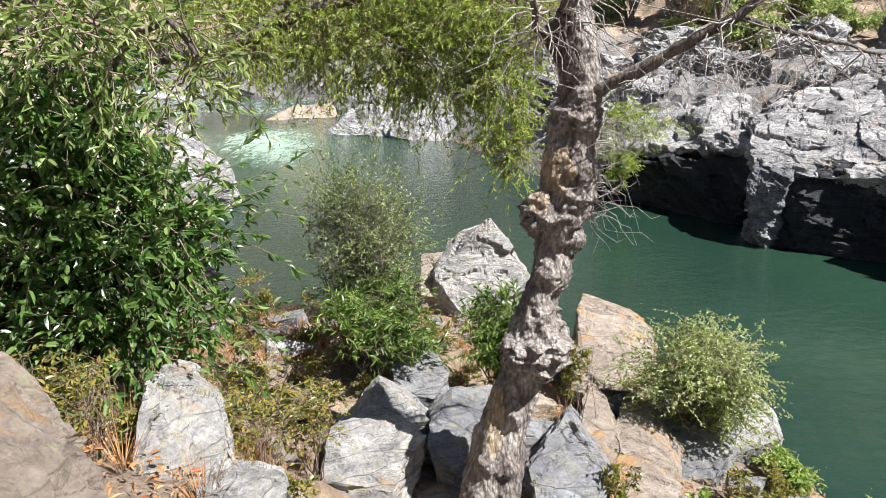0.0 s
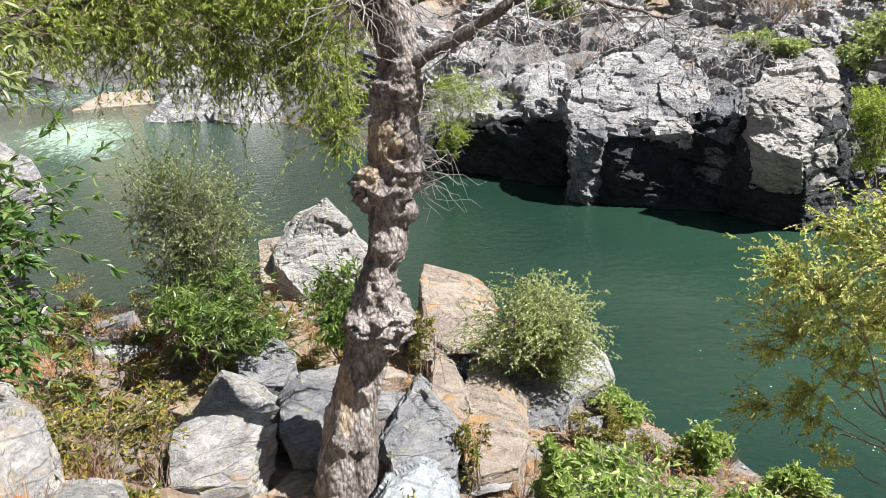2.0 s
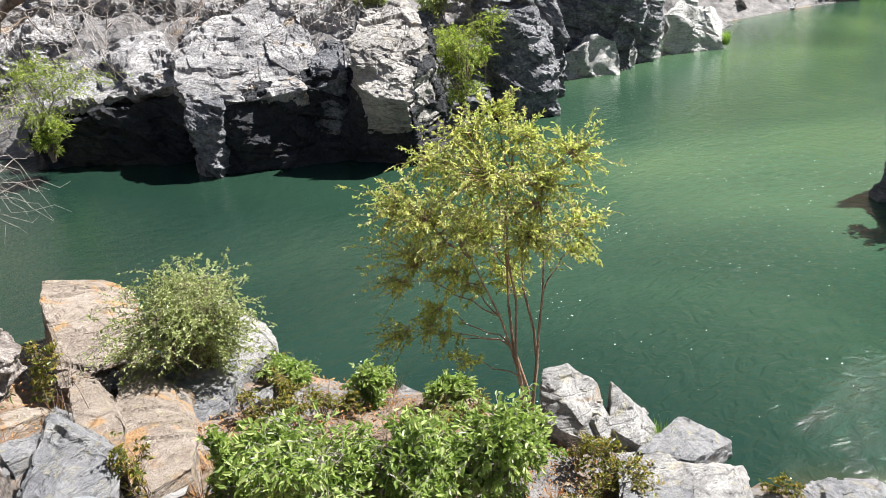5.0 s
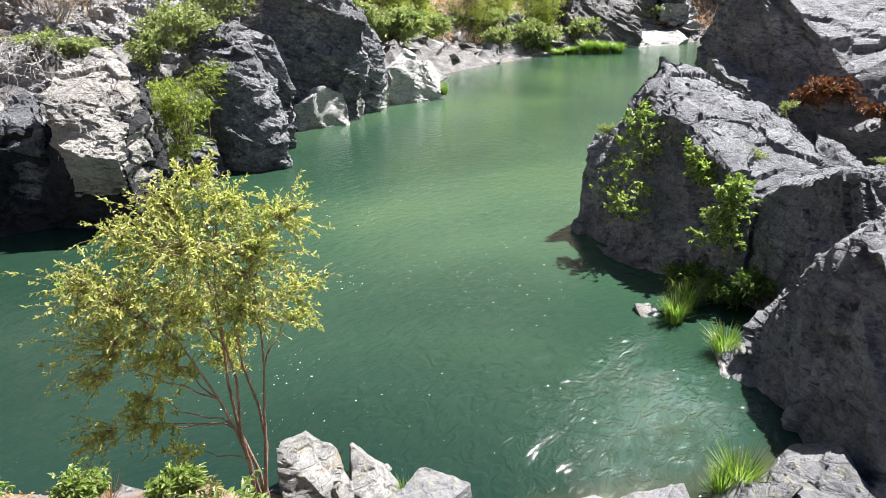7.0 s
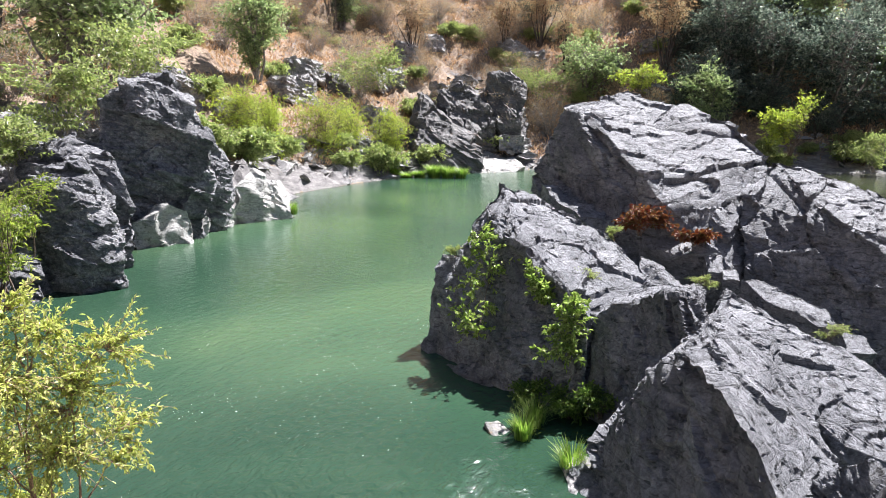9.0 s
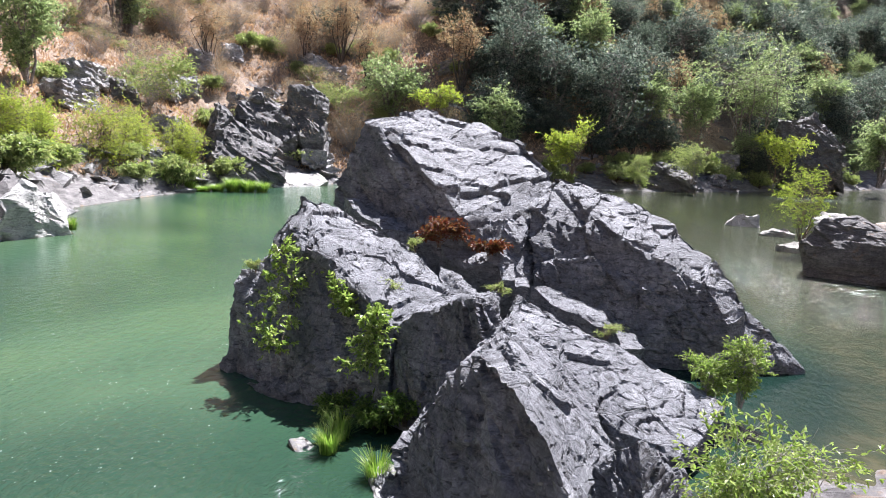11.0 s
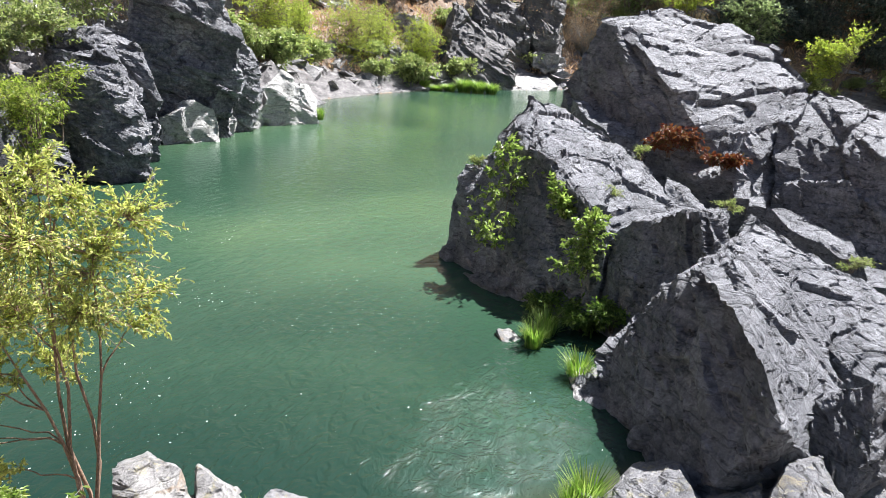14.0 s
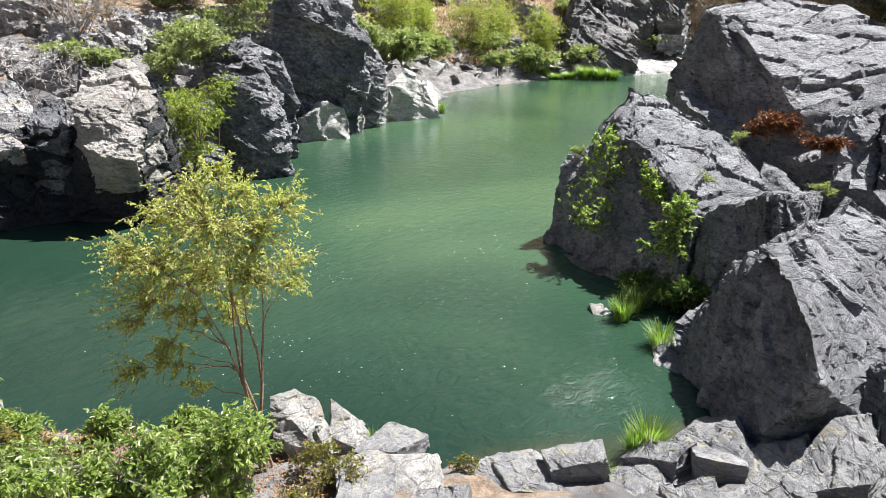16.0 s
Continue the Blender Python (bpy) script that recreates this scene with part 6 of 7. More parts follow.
def gnarled_trunk():
    axis = np.array([(0.28, 4.35, 0.9), (0.36, 4.38, 1.5), (0.47, 4.45, 1.95), (0.60, 4.55, 2.45), (0.70, 4.62, 2.95), (0.76, 4.66, 3.4), (0.84, 4.72, 3.75), (0.90, 4.78, 4.1), (0.86, 4.80, 4.5), (0.83, 4.85, 5.0), (0.80, 4.9, 5.8)])
    rad = np.array([0.24, 0.195, 0.165, 0.135, 0.115, 0.145, 0.165, 0.12, 0.09, 0.08, 0.06])
    k = np.linspace(0, len(axis) - 1, 420)
    i = np.minimum(k.astype(int), len(axis) - 2)
    fr = (k - i)[:, None]
    fs = fr * fr * (3 - 2 * fr)
    c = axis[i] * (1 - fr) + axis[i + 1] * fr
    r = (rad[i, None] * (1 - fs) + rad[i + 1, None] * fs)[:, 0]
    n = 110
    a = np.arange(n) * 2 * np.pi / n
    ring = np.stack([np.cos(a), np.sin(a), np.zeros(n)], 1)
    v = c[:, None] + ring[None] * r[:, None, None]
    nv = np.broadcast_to(ring[None], v.shape).reshape(-1, 3)
    v = v.reshape(-1, 3)
    off = 0.035 * fbm(v * np.array([4.5, 4.5, 1.6]), 3, 71) + 0.014 * fbm(v * np.array([16, 16, 5.0]), 3, 72)
    for bz, ba, s, k in BURLS + [(x[0] * 2.9 + 1.2, x[1] * 360, 0.02 + 0.04 * x[2] ** 2, 0.5 + 0.4 * x[3]) for x in rng.uniform(0, 1, (16, 4))]:
        j = int(np.argmin(np.abs(c[:, 2] - bz)))
        q = c[j] + r[j] * 0.9 * np.array([np.cos(radians(ba)), np.sin(radians(ba)), 0])
        d = np.linalg.norm((v - q) * np.array([1, 1, 0.9]), axis=1) / s * (1 + 0.25 * fbm(v * 18, 2, 74))
        off += 0.8 * k * s * np.clip(1 - d * d / 2.2, 0, 1) ** 0.8 * (1 + 0.25 * fbm(v * 34, 2, 73))
    d2, e2 = cells(v * np.array([48, 48, 30.0]), 75)
    smooth_foot = 0.35 + 0.65 * step(1.9, 2.3, v[:, 2])
    off += smooth_foot * (0.006 * d2 - 0.007 * np.clip(1 - e2 / 0.2, 0, 1)) + 0.008 * fbm(v * np.array([60, 60, 30.0]), 3, 77)
    hole = np.linalg.norm((v - np.array([0.80, 4.52, 3.62])) * np.array([1, 0.5, 1]), axis=1)
    off -= 0.09 * np.clip(1 - hole / 0.055, 0, 1) ** 0.5
    v = v + nv * off[:, None]
    m = len(c)
    f0 = np.arange(m - 1)[:, None] * n + np.arange(n)[None]
    f1 = np.arange(m - 1)[:, None] * n + (np.arange(n)[None] + 1) % n
    quads_ = np.stack([f0, f1, f1 + n, f0 + n], -1).reshape(-1, 4)
    me = mesh_from("trunk", v, quads_, [BARK, WOOD])
    mid = v[quads_].mean(1)
    bare = np.zeros(len(quads_), np.int32)
    for q, s in (((0.70, 4.50, 3.70), (0.14, 0.2, 0.17)), ((0.62, 4.50, 3.50), (0.08, 0.2, 0.1)), ((0.36, 4.28, 2.08), (0.07, 0.2, 0.32))):
        bare |= (((mid - np.array(q)) / np.array(s)) ** 2).sum(1) + 0.35 * fbm(mid * 12, 2, 79) < 1
    me.polygons.foreach_set("material_index", bare)
    return me


old_tree = tagged(new("gnarled_tree"), "old gnarled tree with a burled grey-brown trunk and bare limbs", "tree")
part("trunk", gnarled_trunk(), old_tree)


def limb(points, r0, r1, name="limb"):
    pts = np.array(points, float)
    k = np.linspace(0, len(pts) - 1, 10 * len(pts))
    i = np.minimum(k.astype(int), len(pts) - 2)
    fr = (k - i)[:, None]
    c = pts[i] * (1 - fr) + pts[i + 1] * fr
    c += 0.012 * np.stack([fbm(c * 6, 2, 80 + j) for j in range(3)], 1)
    rr = np.linspace(r0, r1, len(c)) * (1 + 0.22 * fbm(c * 12, 2, 85))
    part(name, tubes(name, [list(zip(c, rr))], LIMB, 10), old_tree)
    return c


limb_lines = []
limb_lines.append(limb([(0.90, 4.66, 4.13), (1.02, 4.59, 4.22), (1.25, 4.48, 4.35), (1.46, 4.36, 4.50), (1.65, 4.29, 4.62), (1.78, 4.24, 4.74), (1.94, 4.17, 4.89)], 0.045, 0.028))
limb_lines.append(limb([(1.65, 4.29, 4.62), (2.00, 4.47, 4.56), (2.39, 4.62, 4.50), (2.74, 4.65, 4.42)], 0.018, 0.009))
limb_lines.append(limb([(0.77, 4.74, 4.35), (0.67, 4.70, 4.53), (0.74, 4.64, 4.66), (0.80, 4.63, 4.82)], 0.070, 0.050))
limb_lines.append(limb([(0.68, 4.75, 4.49), (0.56, 4.57, 4.56), (0.50, 4.37, 4.74)], 0.030, 0.020))
twig_lines = []
for c in limb_lines:
    for _ in range(26):
        a = c[int(rng.integers(len(c) // 4, len(c)))]
        d = rng.normal(size=3) * np.array([0.35, 0.35, 0.2]) + np.array([0, 0, -0.18])
        twig_lines.append([(p, 0.006 - 0.0009 * i) for i, p in enumerate(bend(a, a + d, 6, 0.08, 0.5))])
for _ in range(60):
    a = np.array([0.98, 4.7, rng.uniform(3.3, 4.0)])
    d = np.array([abs(rng.normal()) * 0.18 + 0.06, rng.normal() * 0.12, rng.normal() * 0.14 - 0.06])
    twig_lines.append([(p, 0.004 - 0.0006 * i) for i, p in enumerate(bend(a, a + d, 6, 0.1, 0.6))])
part("bare_twig", tubes("bare_twig", twig_lines, GREYTWIG, 4), old_tree)["kind"] = "stuff"


# ---- canopy over the bank ----
def bough(name, label, limbs, clusters, leaf, llen, lwid, twigs, per_twig, droop, twig_r=0.006, reach=0.5):
    """Leafy boughs: limbs given as point lists; leaf sprays hang about the cluster centres."""
    ob = tagged(new(name), label, "tree")
    lines = []
    for pts, r0, r1 in limbs:
        q = np.array(pts, float)
        k = np.linspace(0, len(q) - 1, 8 * len(q))
        i = np.minimum(k.astype(int), len(q) - 2)
        fr = (k - i)[:, None]
        c = q[i] * (1 - fr) + q[i + 1] * fr + 0.02 * np.stack([fbm((q[i] * (1 - fr) + q[i + 1] * fr) * 3, 2, 90 + j) for j in range(3)], 1)
        part("limb", tubes("limb", [list(zip(c, np.linspace(r0, r1, len(c))))], LIMB, 9), ob)
        lines.append(c)
    allc = np.concatenate(lines)
    tw, P_, W_ = [], [], []
    for (x, y, z, rx, ry, rz, share) in clusters:
        c0, rr = np.array([x, y, z]), np.array([rx, ry, rz])
        hub = allc[int(np.argmin(np.linalg.norm(allc - c0, axis=1)))]
        tw.append([(p, twig_r * 2.5) for p in bend(hub, c0, 7, 0.1, 0.3)])
        for _ in range(int(twigs * share)):
            q = rng.normal(size=3)
            q /= np.linalg.norm(q)
            a = c0 + rr * q * rng.uniform(0.1, 1.0) ** 0.5
            d = (q * 0.5 + rng.normal(size=3) * 0.5) * reach * rng.uniform(0.5, 1.2)
            d[2] -= droop * reach
            pts = bend(a, a + d, 6, 0.08, 0.25)
            tw.append([(p, twig_r * (1 - 0.16 * i)) for i, p in enumerate(pts)])
            seg = np.clip(np.sort(rng.uniform(0.1, 1.05, per_twig)) * 5, 0, 4.999)
            i = seg.astype(int)
            fr = (seg - i)[:, None]
            P_.append(pts[i] * (1 - fr) + pts[i + 1] * fr)
            al = pts[i + 1] - pts[i]
            al /= np.linalg.norm(al, axis=1, keepdims=True) + 1e-9
            W_.append(al + 0.6 * rng.normal(size=(per_twig, 3)) + np.array([0, 0, -droop]))
    part("twig", tubes("twig", tw, TWIG, 3), ob)["kind"] = "stuff"
    part("foliage", leaves("foliage", np.concatenate(P_), np.concatenate(W_), llen, lwid, LEAF[leaf]), ob)["kind"] = "stuff"
    return ob


bough('willow_canopy', 'overhanging yellow-green willow boughs with narrow leaves', [([(-4.9, 7.67, 3.95), (-4.16, 8.1, 4.02), (-3.17, 8.53, 4.29), (-2.51, 9.02, 4.45), (-1.76, 9.46, 4.8), (-1.08, 9.81, 5.37)], 0.13, 0.065), ([(-1.76, 9.46, 4.8), (-0.62, 9.59, 5.08), (0.49, 9.35, 5.14), (1.27, 9.01, 5.19)], 0.078, 0.039), ([(-2.51, 9.02, 4.45), (-1.69, 10.0, 5.16), (-0.68, 10.37, 5.42)], 0.065, 0.026)], [(-1.96, 9.69, 4.53, 0.78, 0.65, 0.51, 0.1), (-1.03, 9.83, 4.38, 0.9, 0.78, 0.74, 0.19), (-0.05, 9.62, 4.25, 0.77, 0.65, 0.79, 0.18), (0.68, 9.33, 3.99, 0.4, 0.52, 0.82, 0.12), (0.87, 9.19, 3.08, 0.14, 0.2, 0.33, 0.03), (-1.37, 9.79, 5.15, 1.64, 0.78, 0.51, 0.13), (0.44, 9.48, 4.88, 0.82, 0.65, 0.56, 0.12), (-2.52, 9.01, 4.32, 0.6, 0.52, 0.36, 0.05), (-3.13, 9.1, 4.71, 0.91, 0.65, 0.45, 0.09)], 'willow', 0.062, 0.018, 3000, 24, 0.16, 0.006, 0.52)
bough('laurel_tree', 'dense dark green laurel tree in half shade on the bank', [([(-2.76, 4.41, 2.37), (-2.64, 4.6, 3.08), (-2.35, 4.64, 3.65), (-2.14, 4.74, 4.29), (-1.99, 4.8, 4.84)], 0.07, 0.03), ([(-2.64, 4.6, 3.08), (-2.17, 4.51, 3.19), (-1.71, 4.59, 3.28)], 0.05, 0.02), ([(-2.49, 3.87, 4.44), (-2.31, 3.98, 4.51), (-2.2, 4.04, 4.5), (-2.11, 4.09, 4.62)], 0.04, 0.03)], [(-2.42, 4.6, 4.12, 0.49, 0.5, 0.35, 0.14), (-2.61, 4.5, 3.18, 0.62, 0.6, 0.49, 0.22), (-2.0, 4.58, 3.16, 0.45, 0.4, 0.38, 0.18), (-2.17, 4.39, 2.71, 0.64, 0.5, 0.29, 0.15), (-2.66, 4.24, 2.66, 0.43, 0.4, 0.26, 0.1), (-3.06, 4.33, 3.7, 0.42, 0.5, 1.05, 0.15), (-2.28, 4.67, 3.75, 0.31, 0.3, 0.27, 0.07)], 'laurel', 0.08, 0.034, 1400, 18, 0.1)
bough('laurel_spray', 'laurel sprays overhead with leaves coloured pale for sunlight', [([(-2.14, 4.74, 4.29), (-1.63, 3.87, 4.5), (-1.35, 3.66, 4.56), (-1.18, 3.61, 4.37)], 0.02, 0.012)], [(-1.63, 3.65, 4.47, 0.36, 0.3, 0.21, 0.5), (-1.29, 3.68, 4.31, 0.2, 0.2, 0.14, 0.25), (-1.98, 3.7, 4.55, 0.27, 0.3, 0.15, 0.3)], 'spray', 0.07, 0.022, 110, 13, 0.15)


# ---- scattered growth on the hillside ----
def hill_spots(n, x0, x1, y0, y1, lo, hi, seed):
    r = np.random.default_rng(seed)
    out = []
    while len(out) < n:
        x, y = r.uniform(x0, x1, 3 * n + 40), r.uniform(y0, y1, 3 * n + 40)
        d = chain_distance(x, y, FAR_SHORE)
        ok = ~in_river(x, y) & (d < chain_distance(x, y, NEAR_SHORE)) & (lo < d) & (d < hi)
        s, a = r.uniform(0.7, 1.35, len(x)), r.uniform(0, 360, len(x))
        z = height(x, y)
        out += [(float(x[i]), float(y[i]), float(z[i]), float(s[i]), float(a[i])) for i in np.nonzero(ok)[0]]
    return out[:n]


def at_root(ob):
    ob.location = (0, 0, 0)
    return ob


kinds = {}
for key, args in (("oak", dict(name="hillside_oak", label="dark green evergreen oak on the slope", category="tree", leaf="dark", high=9.0, radius=3.1, leaf_len=0.26, leaf_w=0.15, lo=0.22, stem_r=0.16, stem_mat=BARK)),
                  ("pale", dict(name="hillside_tree", label="grey-green hillside tree with open crown", category="tree", leaf="oak", high=7.0, radius=2.4, leaf_len=0.24, leaf_w=0.14, lo=0.25, stem_r=0.12, stem_mat=BARK)),
                  ("snag", dict(name="rusty_tree", label="thin half-bare tree with rust-brown leaves", category="tree", leaf="russet", high=7.5, radius=2.0, leaf_len=0.2, leaf_w=0.1, lo=0.3, stem_r=0.10, stem_mat=LIMB)),
                  ("bare", dict(name="dry_bush", label="bare grey-brown dead bush on dry earth", category="shrub", leaf="russet", high=3.4, radius=2.5, leaf_len=0.1, leaf_w=0.05, lo=0.05, stem_r=0.035, stem_mat=GREYTWIG)),
                  ("wood", dict(name="understory_bush", label="understory bush among the trees, leaves coloured dark for the shade between them", category="shrub", leaf="wood", high=4.2, radius=2.7, leaf_len=0.22, leaf_w=0.12, lo=0.0, stem_r=0.05, stem_mat=LIMB)),
                  ("green", dict(name="chaparral_bush", label="rounded olive chaparral bush on the slope", category="shrub", leaf="brush", high=1.9, radius=1.4, leaf_len=0.2, leaf_w=0.1, lo=0.05, stem_r=0.03, stem_mat=TWIG))):
    kinds[key] = plant(base=(90.0, 120.0 + 12 * len(kinds), 0.0), stems=9 if key != "bare" else 34, twigs=640 if key in ("oak", "pale") else 420, per_twig=dict(bare=4, snag=7).get(key, 11), twig_len=0.3, split=False, group="growth on the far slope", **args)
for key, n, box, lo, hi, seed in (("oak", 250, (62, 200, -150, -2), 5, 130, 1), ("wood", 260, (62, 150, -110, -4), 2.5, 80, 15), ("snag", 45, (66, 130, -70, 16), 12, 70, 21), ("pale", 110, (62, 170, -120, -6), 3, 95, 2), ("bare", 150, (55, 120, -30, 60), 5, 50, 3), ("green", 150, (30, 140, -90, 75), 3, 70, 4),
                                  ("green", 30, (0, 40, 20, 60), 4, 34, 5), ("oak", 26, (5, 70, 34, 90), 17, 60, 6), ("pale", 26, (-10, 70, 28, 90), 9, 60, 7), ("green", 20, (-70, 0, 60, 110), 2, 40, 8), ("oak", 40, (-80, 5, 60, 130), 5, 60, 9), ("bare", 16, (0, 34, 22, 50), 5, 30, 10),
                                  ("green", 40, (64, 100, -60, 6), 0.6, 5, 11), ("green", 9, (32, 66, 8, 26), 0.8, 4, 13), ("bare", 60, (55, 100, 10, 60), 6, 45, 12)):
    for x, y, z, s, a in hill_spots(n, *box, lo, hi, seed):
        copy_thing(kinds[key], pose(x, y, z - 0.1, 0, 0, a) @ Matrix.Diagonal((s, s, s, 1)))
for ob in kinds.values():
    x, y, z, s, a = hill_spots(1, 70, 100, 10, 40, 6, 30, len(ob.name))[0]
    ob.matrix_basis = pose(x, y, z - 0.1, 0, 0, a)

# ---- ledges above the cliff ----
def ledge(x, y, z, s, a):
    r = np.random.default_rng(int(abs(x * 131 + y * 17)))
    w, d, h = s * r.uniform(1.0, 1.9), s * r.uniform(0.7, 1.2), s * r.uniform(0.45, 0.9)
    q = []
    for sx in (-1, 1):
        for sy in (-1, 1):
            for sz in (-1, 1):
                k = r.uniform(0.65, 1.0, 3)
                q.append((sx * w * k[0] * (0.85 if sz > 0 else 1), sy * d * k[1] * (0.8 if sz > 0 else 1), sz * h * k[2] + 0.28 * sx * w * k[0] * (1 if a > 180 else -0.6)))
    c, sn = math.cos(radians(a * 0.2 - 20)), math.sin(radians(a * 0.2 - 20))
    part("ledge", rock_mesh("ledge", [(x + c * px - sn * py, y + sn * px + c * py, z + pz) for px, py, pz in q], ROCK["cliff"], (0.2, -0.3, 0.9), 1.5, 1.5, layer=0.5, warped=0.7, chip=1.8), cliff)


for x, y, z, s, a in hill_spots(70, 1.5, 30, 16, 34, 0.8, 11, 91):
    ledge(x, y, z + 0.1, 0.55 * s + 0.35, a)
for x, y, z, s, a in hill_spots(34, 40, 90, -40, 34, 2, 22, 92):
    ledge(x, y, z + 0.1, 1.0 * s + 0.6, a)


# ---- dry roots and stalks hanging over the cliff ----
roots = []
for x, y, z, s, a in hill_spots(420, 3.0, 13.5, 16, 27, 0.0, 5.0, 93):
    q = np.array([x, y, z + 0.5 + 0.5 * s])
    d = rng.normal(size=3) * np.array([0.35, 0.3, 0.2]) + np.array([-0.1, -0.45, -0.5 * s])
    roots.append([(p, 0.014 - 0.002 * i) for i, p in enumerate(bend(q, q + d, 6, 0.12, 0.5))])
tagged(new("dry_roots", tubes("dry_roots", roots, GREYTWIG, 4)), "tangle of dry grey roots and stalks over the cliff", "dry roots", kind="stuff")


# ---- loose stones, litter and foam ----
def pebble_mesh(seed):
    r = np.random.default_rng(seed)
    return rock_mesh("stone", [tuple(q) for q in r.normal(size=(11, 3)) * np.array([0.5, 0.42, 0.3])], ROCK["cliff"], detail=0.02)


stone_meshes = [pebble_mesh(s) for s in range(4)]
spots = hill_spots(90, 32, 66, 8, 30, 0.1, 5, 31) + hill_spots(50, 60, 90, -40, 6, 0.2, 6, 33) + hill_spots(50, 4, 34, 17, 36, 2, 14, 32)
for i, (x, y, z, s, a) in enumerate(spots):
    ob = new("stone", stone_meshes[i % 4])
    k = s * (0.4 + 1.0 * ((i * 37) % 100 / 100) ** 2) * (1.0 if x > 30 else 0.6)
    ob.matrix_basis = pose(x, y, z + 0.05 * k, 0, 0, a) @ Matrix.Diagonal((k, k, k, 1))
    tagged(ob, "grey angular stone lying on the slope", "stone", "stones on the slope")
sv_, sf_, base_ = [], [], 0
src = stone_meshes[0]
pv = np.array([q.co for q in src.vertices])
pf = np.array([q.vertices[:] for q in src.polygons])
for i, (x, y, z, s, a) in enumerate(hill_spots(1000, 34, 120, -70, 60, 1.0, 55, 34)):
    k = s * (0.18 + 0.9 * ((i * 41) % 100 / 100) ** 3)
    c, sn = math.cos(radians(a)), math.sin(radians(a))
    sv_.append(np.stack([x + k * (c * pv[:, 0] - sn * pv[:, 1]), y + k * (sn * pv[:, 0] + c * pv[:, 1]), z + k * pv[:, 2]], 1))
    sf_.append(pf + base_)
    base_ += len(pv)
straw = np.array([q[:3] for q in hill_spots(90000, 34, 120, -30, 62, 2.5, 55, 35)])
straw = straw[fbm(straw * np.array([0.12, 0.12, 0.0]), 3, 36) > -0.4]
straw_way = rng.normal(size=(len(straw), 3)) * np.array([0.5, 0.5, 0.25]) + np.array([0, 0, 0.9])
tagged(new("dry_scrub", leaves("dry_scrub", straw, straw_way, 0.42, 0.12, LEAF["straw"])), "orange-brown dry grass and scrub on the slope", "dry grass", kind="stuff")
tagged(new("rubble", mesh_from("rubble", np.concatenate(sv_), np.concatenate(sf_), ROCK["dark"], False)), "dark broken rubble strewn over the dry slope", "rubble", kind="stuff")


def near_spots(n, x0, x1, y0, y1, seed, least=0.5):
    r = np.random.default_rng(seed)
    out = []
    while len(out) < n:
        x, y = r.uniform(x0, x1, 400), r.uniform(y0, y1, 400)
        ok = ~in_river(x, y) & (chain_distance(x, y, NEAR_SHORE) > least) & (chain_distance(x, y, NEAR_SHORE) < chain_distance(x, y, FAR_SHORE))
        z = height(x, y)
        out += [(x[i], y[i], z[i], r.uniform(0.6, 1.4), r.uniform(0, 360)) for i in np.nonzero(ok)[0]]
    return out[:n]


for i, (x, y, z, s, a) in enumerate(near_spots(130, -4, 9, -4, 11, 51, 0.05)):
    if math.hypot(x, y) < 1.6:
        continue
    ob = new("stone", stone_meshes[i % 4])
    k = 0.10 + 0.30 * ((i * 53) % 100 / 100) ** 3
    ob.matrix_basis = pose(x, y, z + 0.02, 0, 0, a) @ Matrix.Diagonal((k * s, k, k, 1))
    tagged(ob, "small grey broken stone on the bank", "stone", "stones on the bank")

def shore_block(x, y, z, s, a, look):
    r = np.random.default_rng(int(abs(x * 977 + y * 131)))
    q = [(sx * s * r.uniform(0.6, 1.1), sy * s * r.uniform(0.5, 0.9), sz * s * r.uniform(0.4, 0.7) + 0.25 * sx * s * (1 if a > 180 else -1)) for sx in (-1, 1) for sy in (-1, 1) for sz in (-1, 1)]
    t = radians(a)
    boulder([(x + math.cos(t) * px - math.sin(t) * py, y + math.sin(t) * px + math.cos(t) * py, z + pz) for px, py, pz in q], look)


for x, y, z, s, a in near_spots(22, 4.2, 8.6, -3.2, 2.6, 71, 0.0):
    shore_block(x, y, max(z, 0.0) * 0.7 + 0.05, 0.22 * s + 0.1, a, "grey")
for x, y, z, s, a in near_spots(16, -3, 4, 4.5, 10.5, 72, 0.3):
    shore_block(x, y, z, 0.2 * s + 0.06, a, "grey" if a < 180 else "tan")

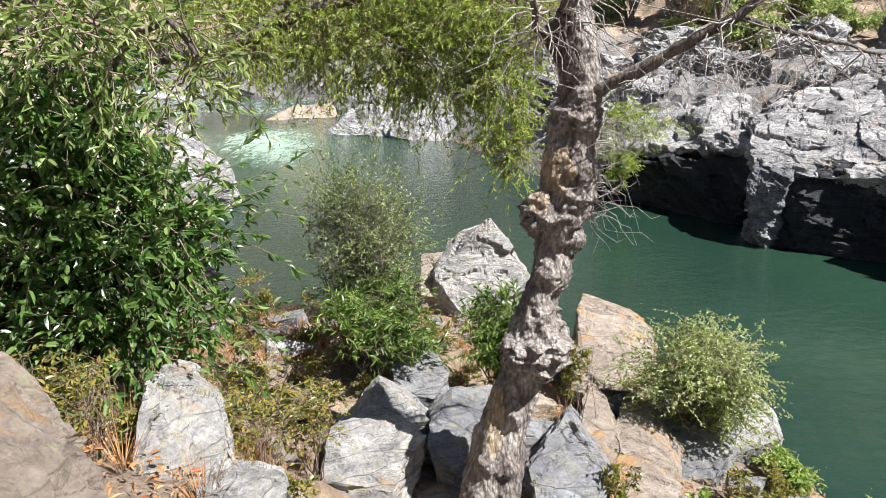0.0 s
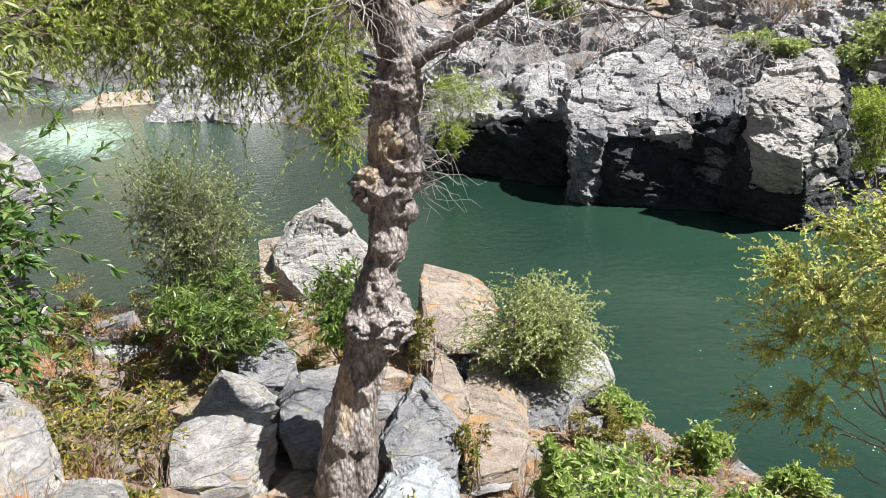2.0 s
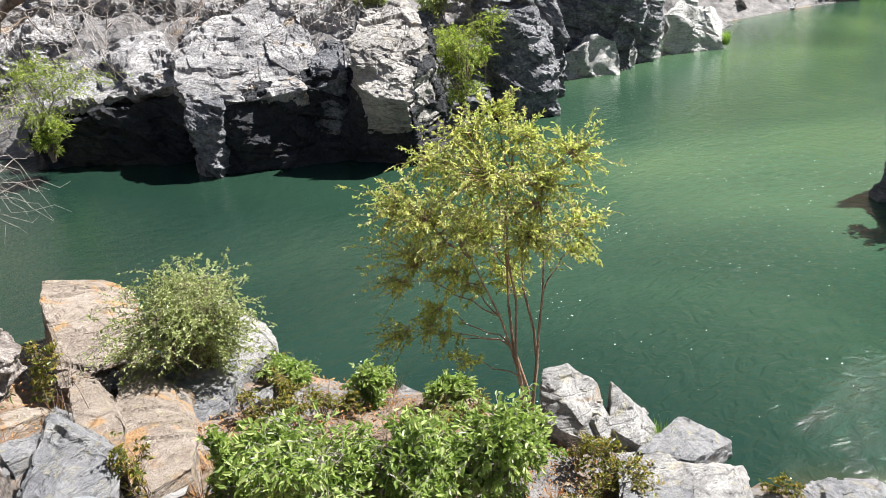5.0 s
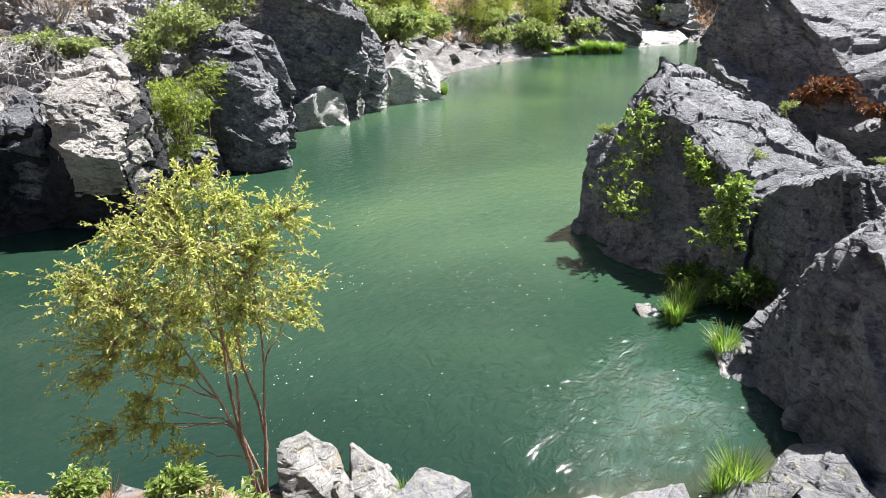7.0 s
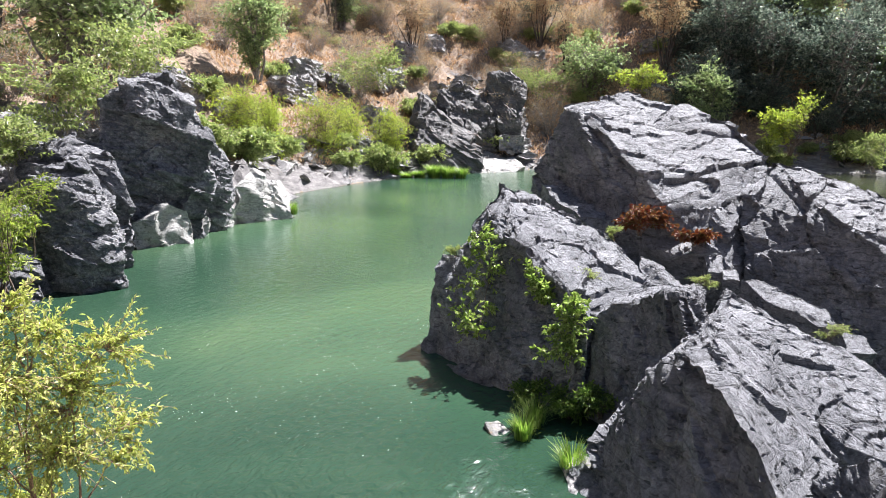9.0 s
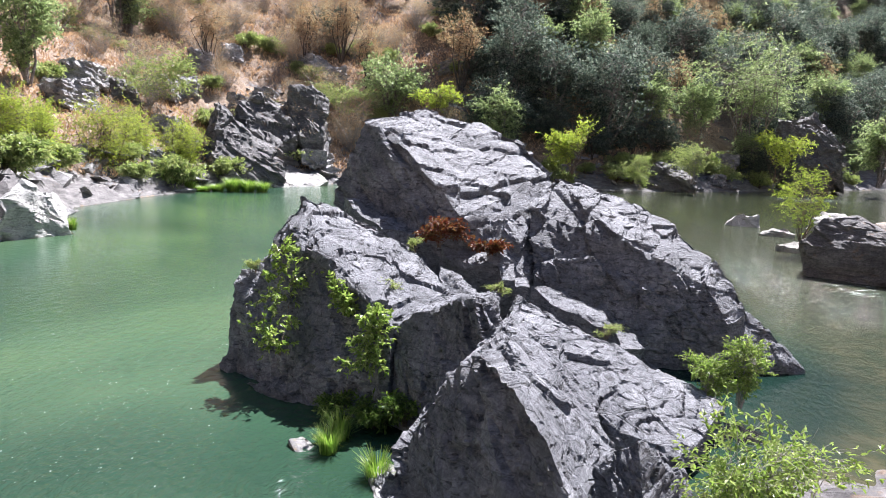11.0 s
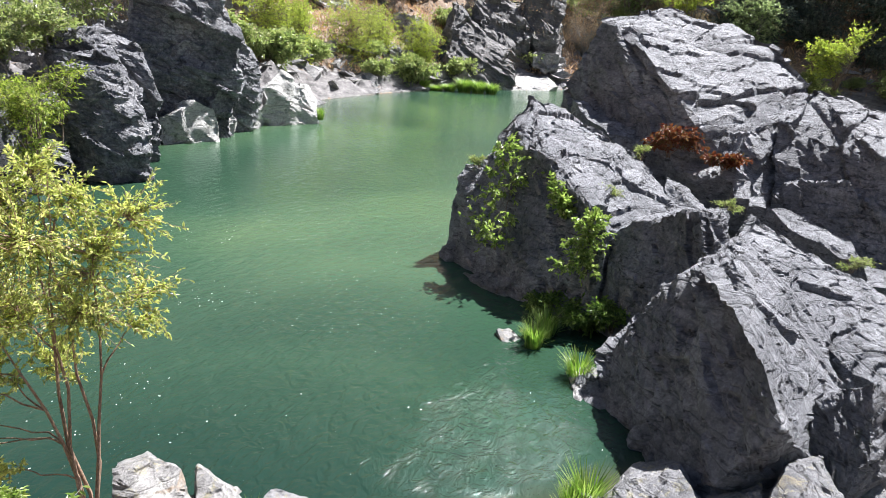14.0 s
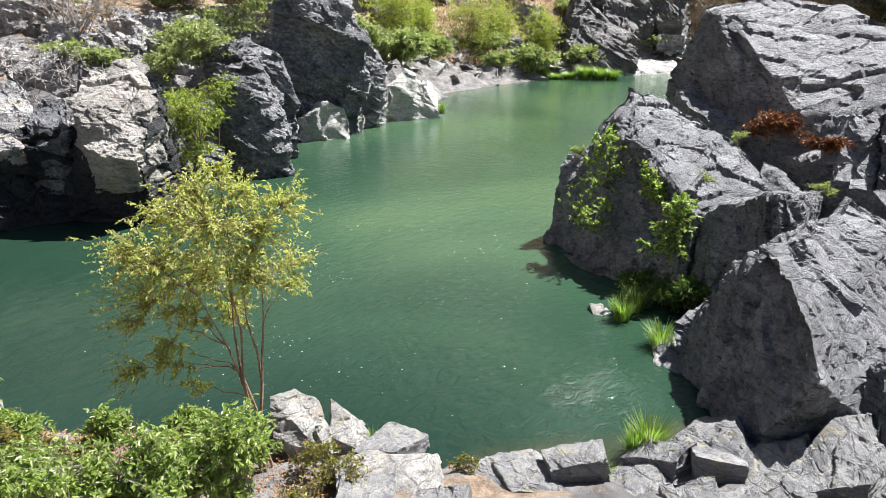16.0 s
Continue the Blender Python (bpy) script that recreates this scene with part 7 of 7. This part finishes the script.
lit = np.array([q[:3] for q in near_spots(26000, -5, 6.5, 2, 11, 52, 0.2)])
lit = lit[fbm(lit * np.array([0.9, 0.9, 0.0]), 3, 53) > -0.1]
way = rng.normal(size=(len(lit), 3)) * np.array([1, 1, 0.25])
tagged(new("leaf_litter", leaves("leaf_litter", lit + np.array([0, 0, 0.03]) + np.abs(rng.normal(size=(len(lit), 1))) * np.array([[0, 0, 0.03]]), way, 0.045, 0.02, LEAF["dry"])), "brown fallen leaves scattered over the bank", "leaf litter", kind="stuff")


def dry_grass(x, y, z, s):
    m = 60
    a = rng.uniform(0, 2 * np.pi, m)
    out = np.stack([np.cos(a), np.sin(a), np.zeros(m)], 1)
    root = out * rng.uniform(0, 0.06, (m, 1)) * s
    tip = root + out * rng.uniform(0.03, 0.16, (m, 1)) * s + np.array([[0, 0, 1.0]]) * rng.uniform(0.08, 0.26, (m, 1)) * s
    w = np.stack([-np.sin(a), np.cos(a), np.zeros(m)], 1) * 0.003
    v = np.stack([root - w, root + w, tip], 1).reshape(-1, 3)
    ob = new("dry_grass", mesh_from("dry_grass", v, np.arange(3 * m).reshape(m, 3), LEAF["dry"], False))
    ob.location = (x, y, z)
    tagged(ob, "tuft of dry straw-brown grass between rocks", "grass tuft", "dry grass on the bank")


for x, y, z, s, a in near_spots(190, -3.5, 4.5, 2.5, 10, 57, 0.3):
    dry_grass(x, y, z, s)
for x, y, z, s, a in near_spots(105, -4.5, 5, 2.4, 10.5, 58, 0.5):
    if not (-0.4 < x < 1.2 and 3.6 < y < 6):
        weed((x, y, z), 0.35 * s, 0.22 * s)

n = 2000
fx, fy = [], []
r2 = np.random.default_rng(44)
while len(fx) < n:
    x, y = r2.normal(11, 3.6), r2.normal(6.5, 2.6)
    if fbm(np.array([[x * 0.6, y * 0.6, 0.0]]), 2, 55)[0] > 0.05 and in_river(np.array([x]), np.array([y]))[0]:
        fx.append(x), fy.append(y)
fx, fy = np.array(fx), np.array(fy)
sz = 0.003 + 0.013 * r2.uniform(0, 1, n) ** 6
ang = np.arange(5) * 2 * np.pi / 5
v = np.stack([fx[:, None] + sz[:, None] * np.cos(ang)[None], fy[:, None] + sz[:, None] * np.sin(ang)[None] * 0.7, np.full((n, 5), 0.006)], -1).reshape(-1, 3)
tagged(new("foam_flecks", mesh_from("foam_flecks", v, np.arange(n * 5).reshape(n, 5), FOAM)), "white foam flecks drifting on the water", "foam", kind="stuff")
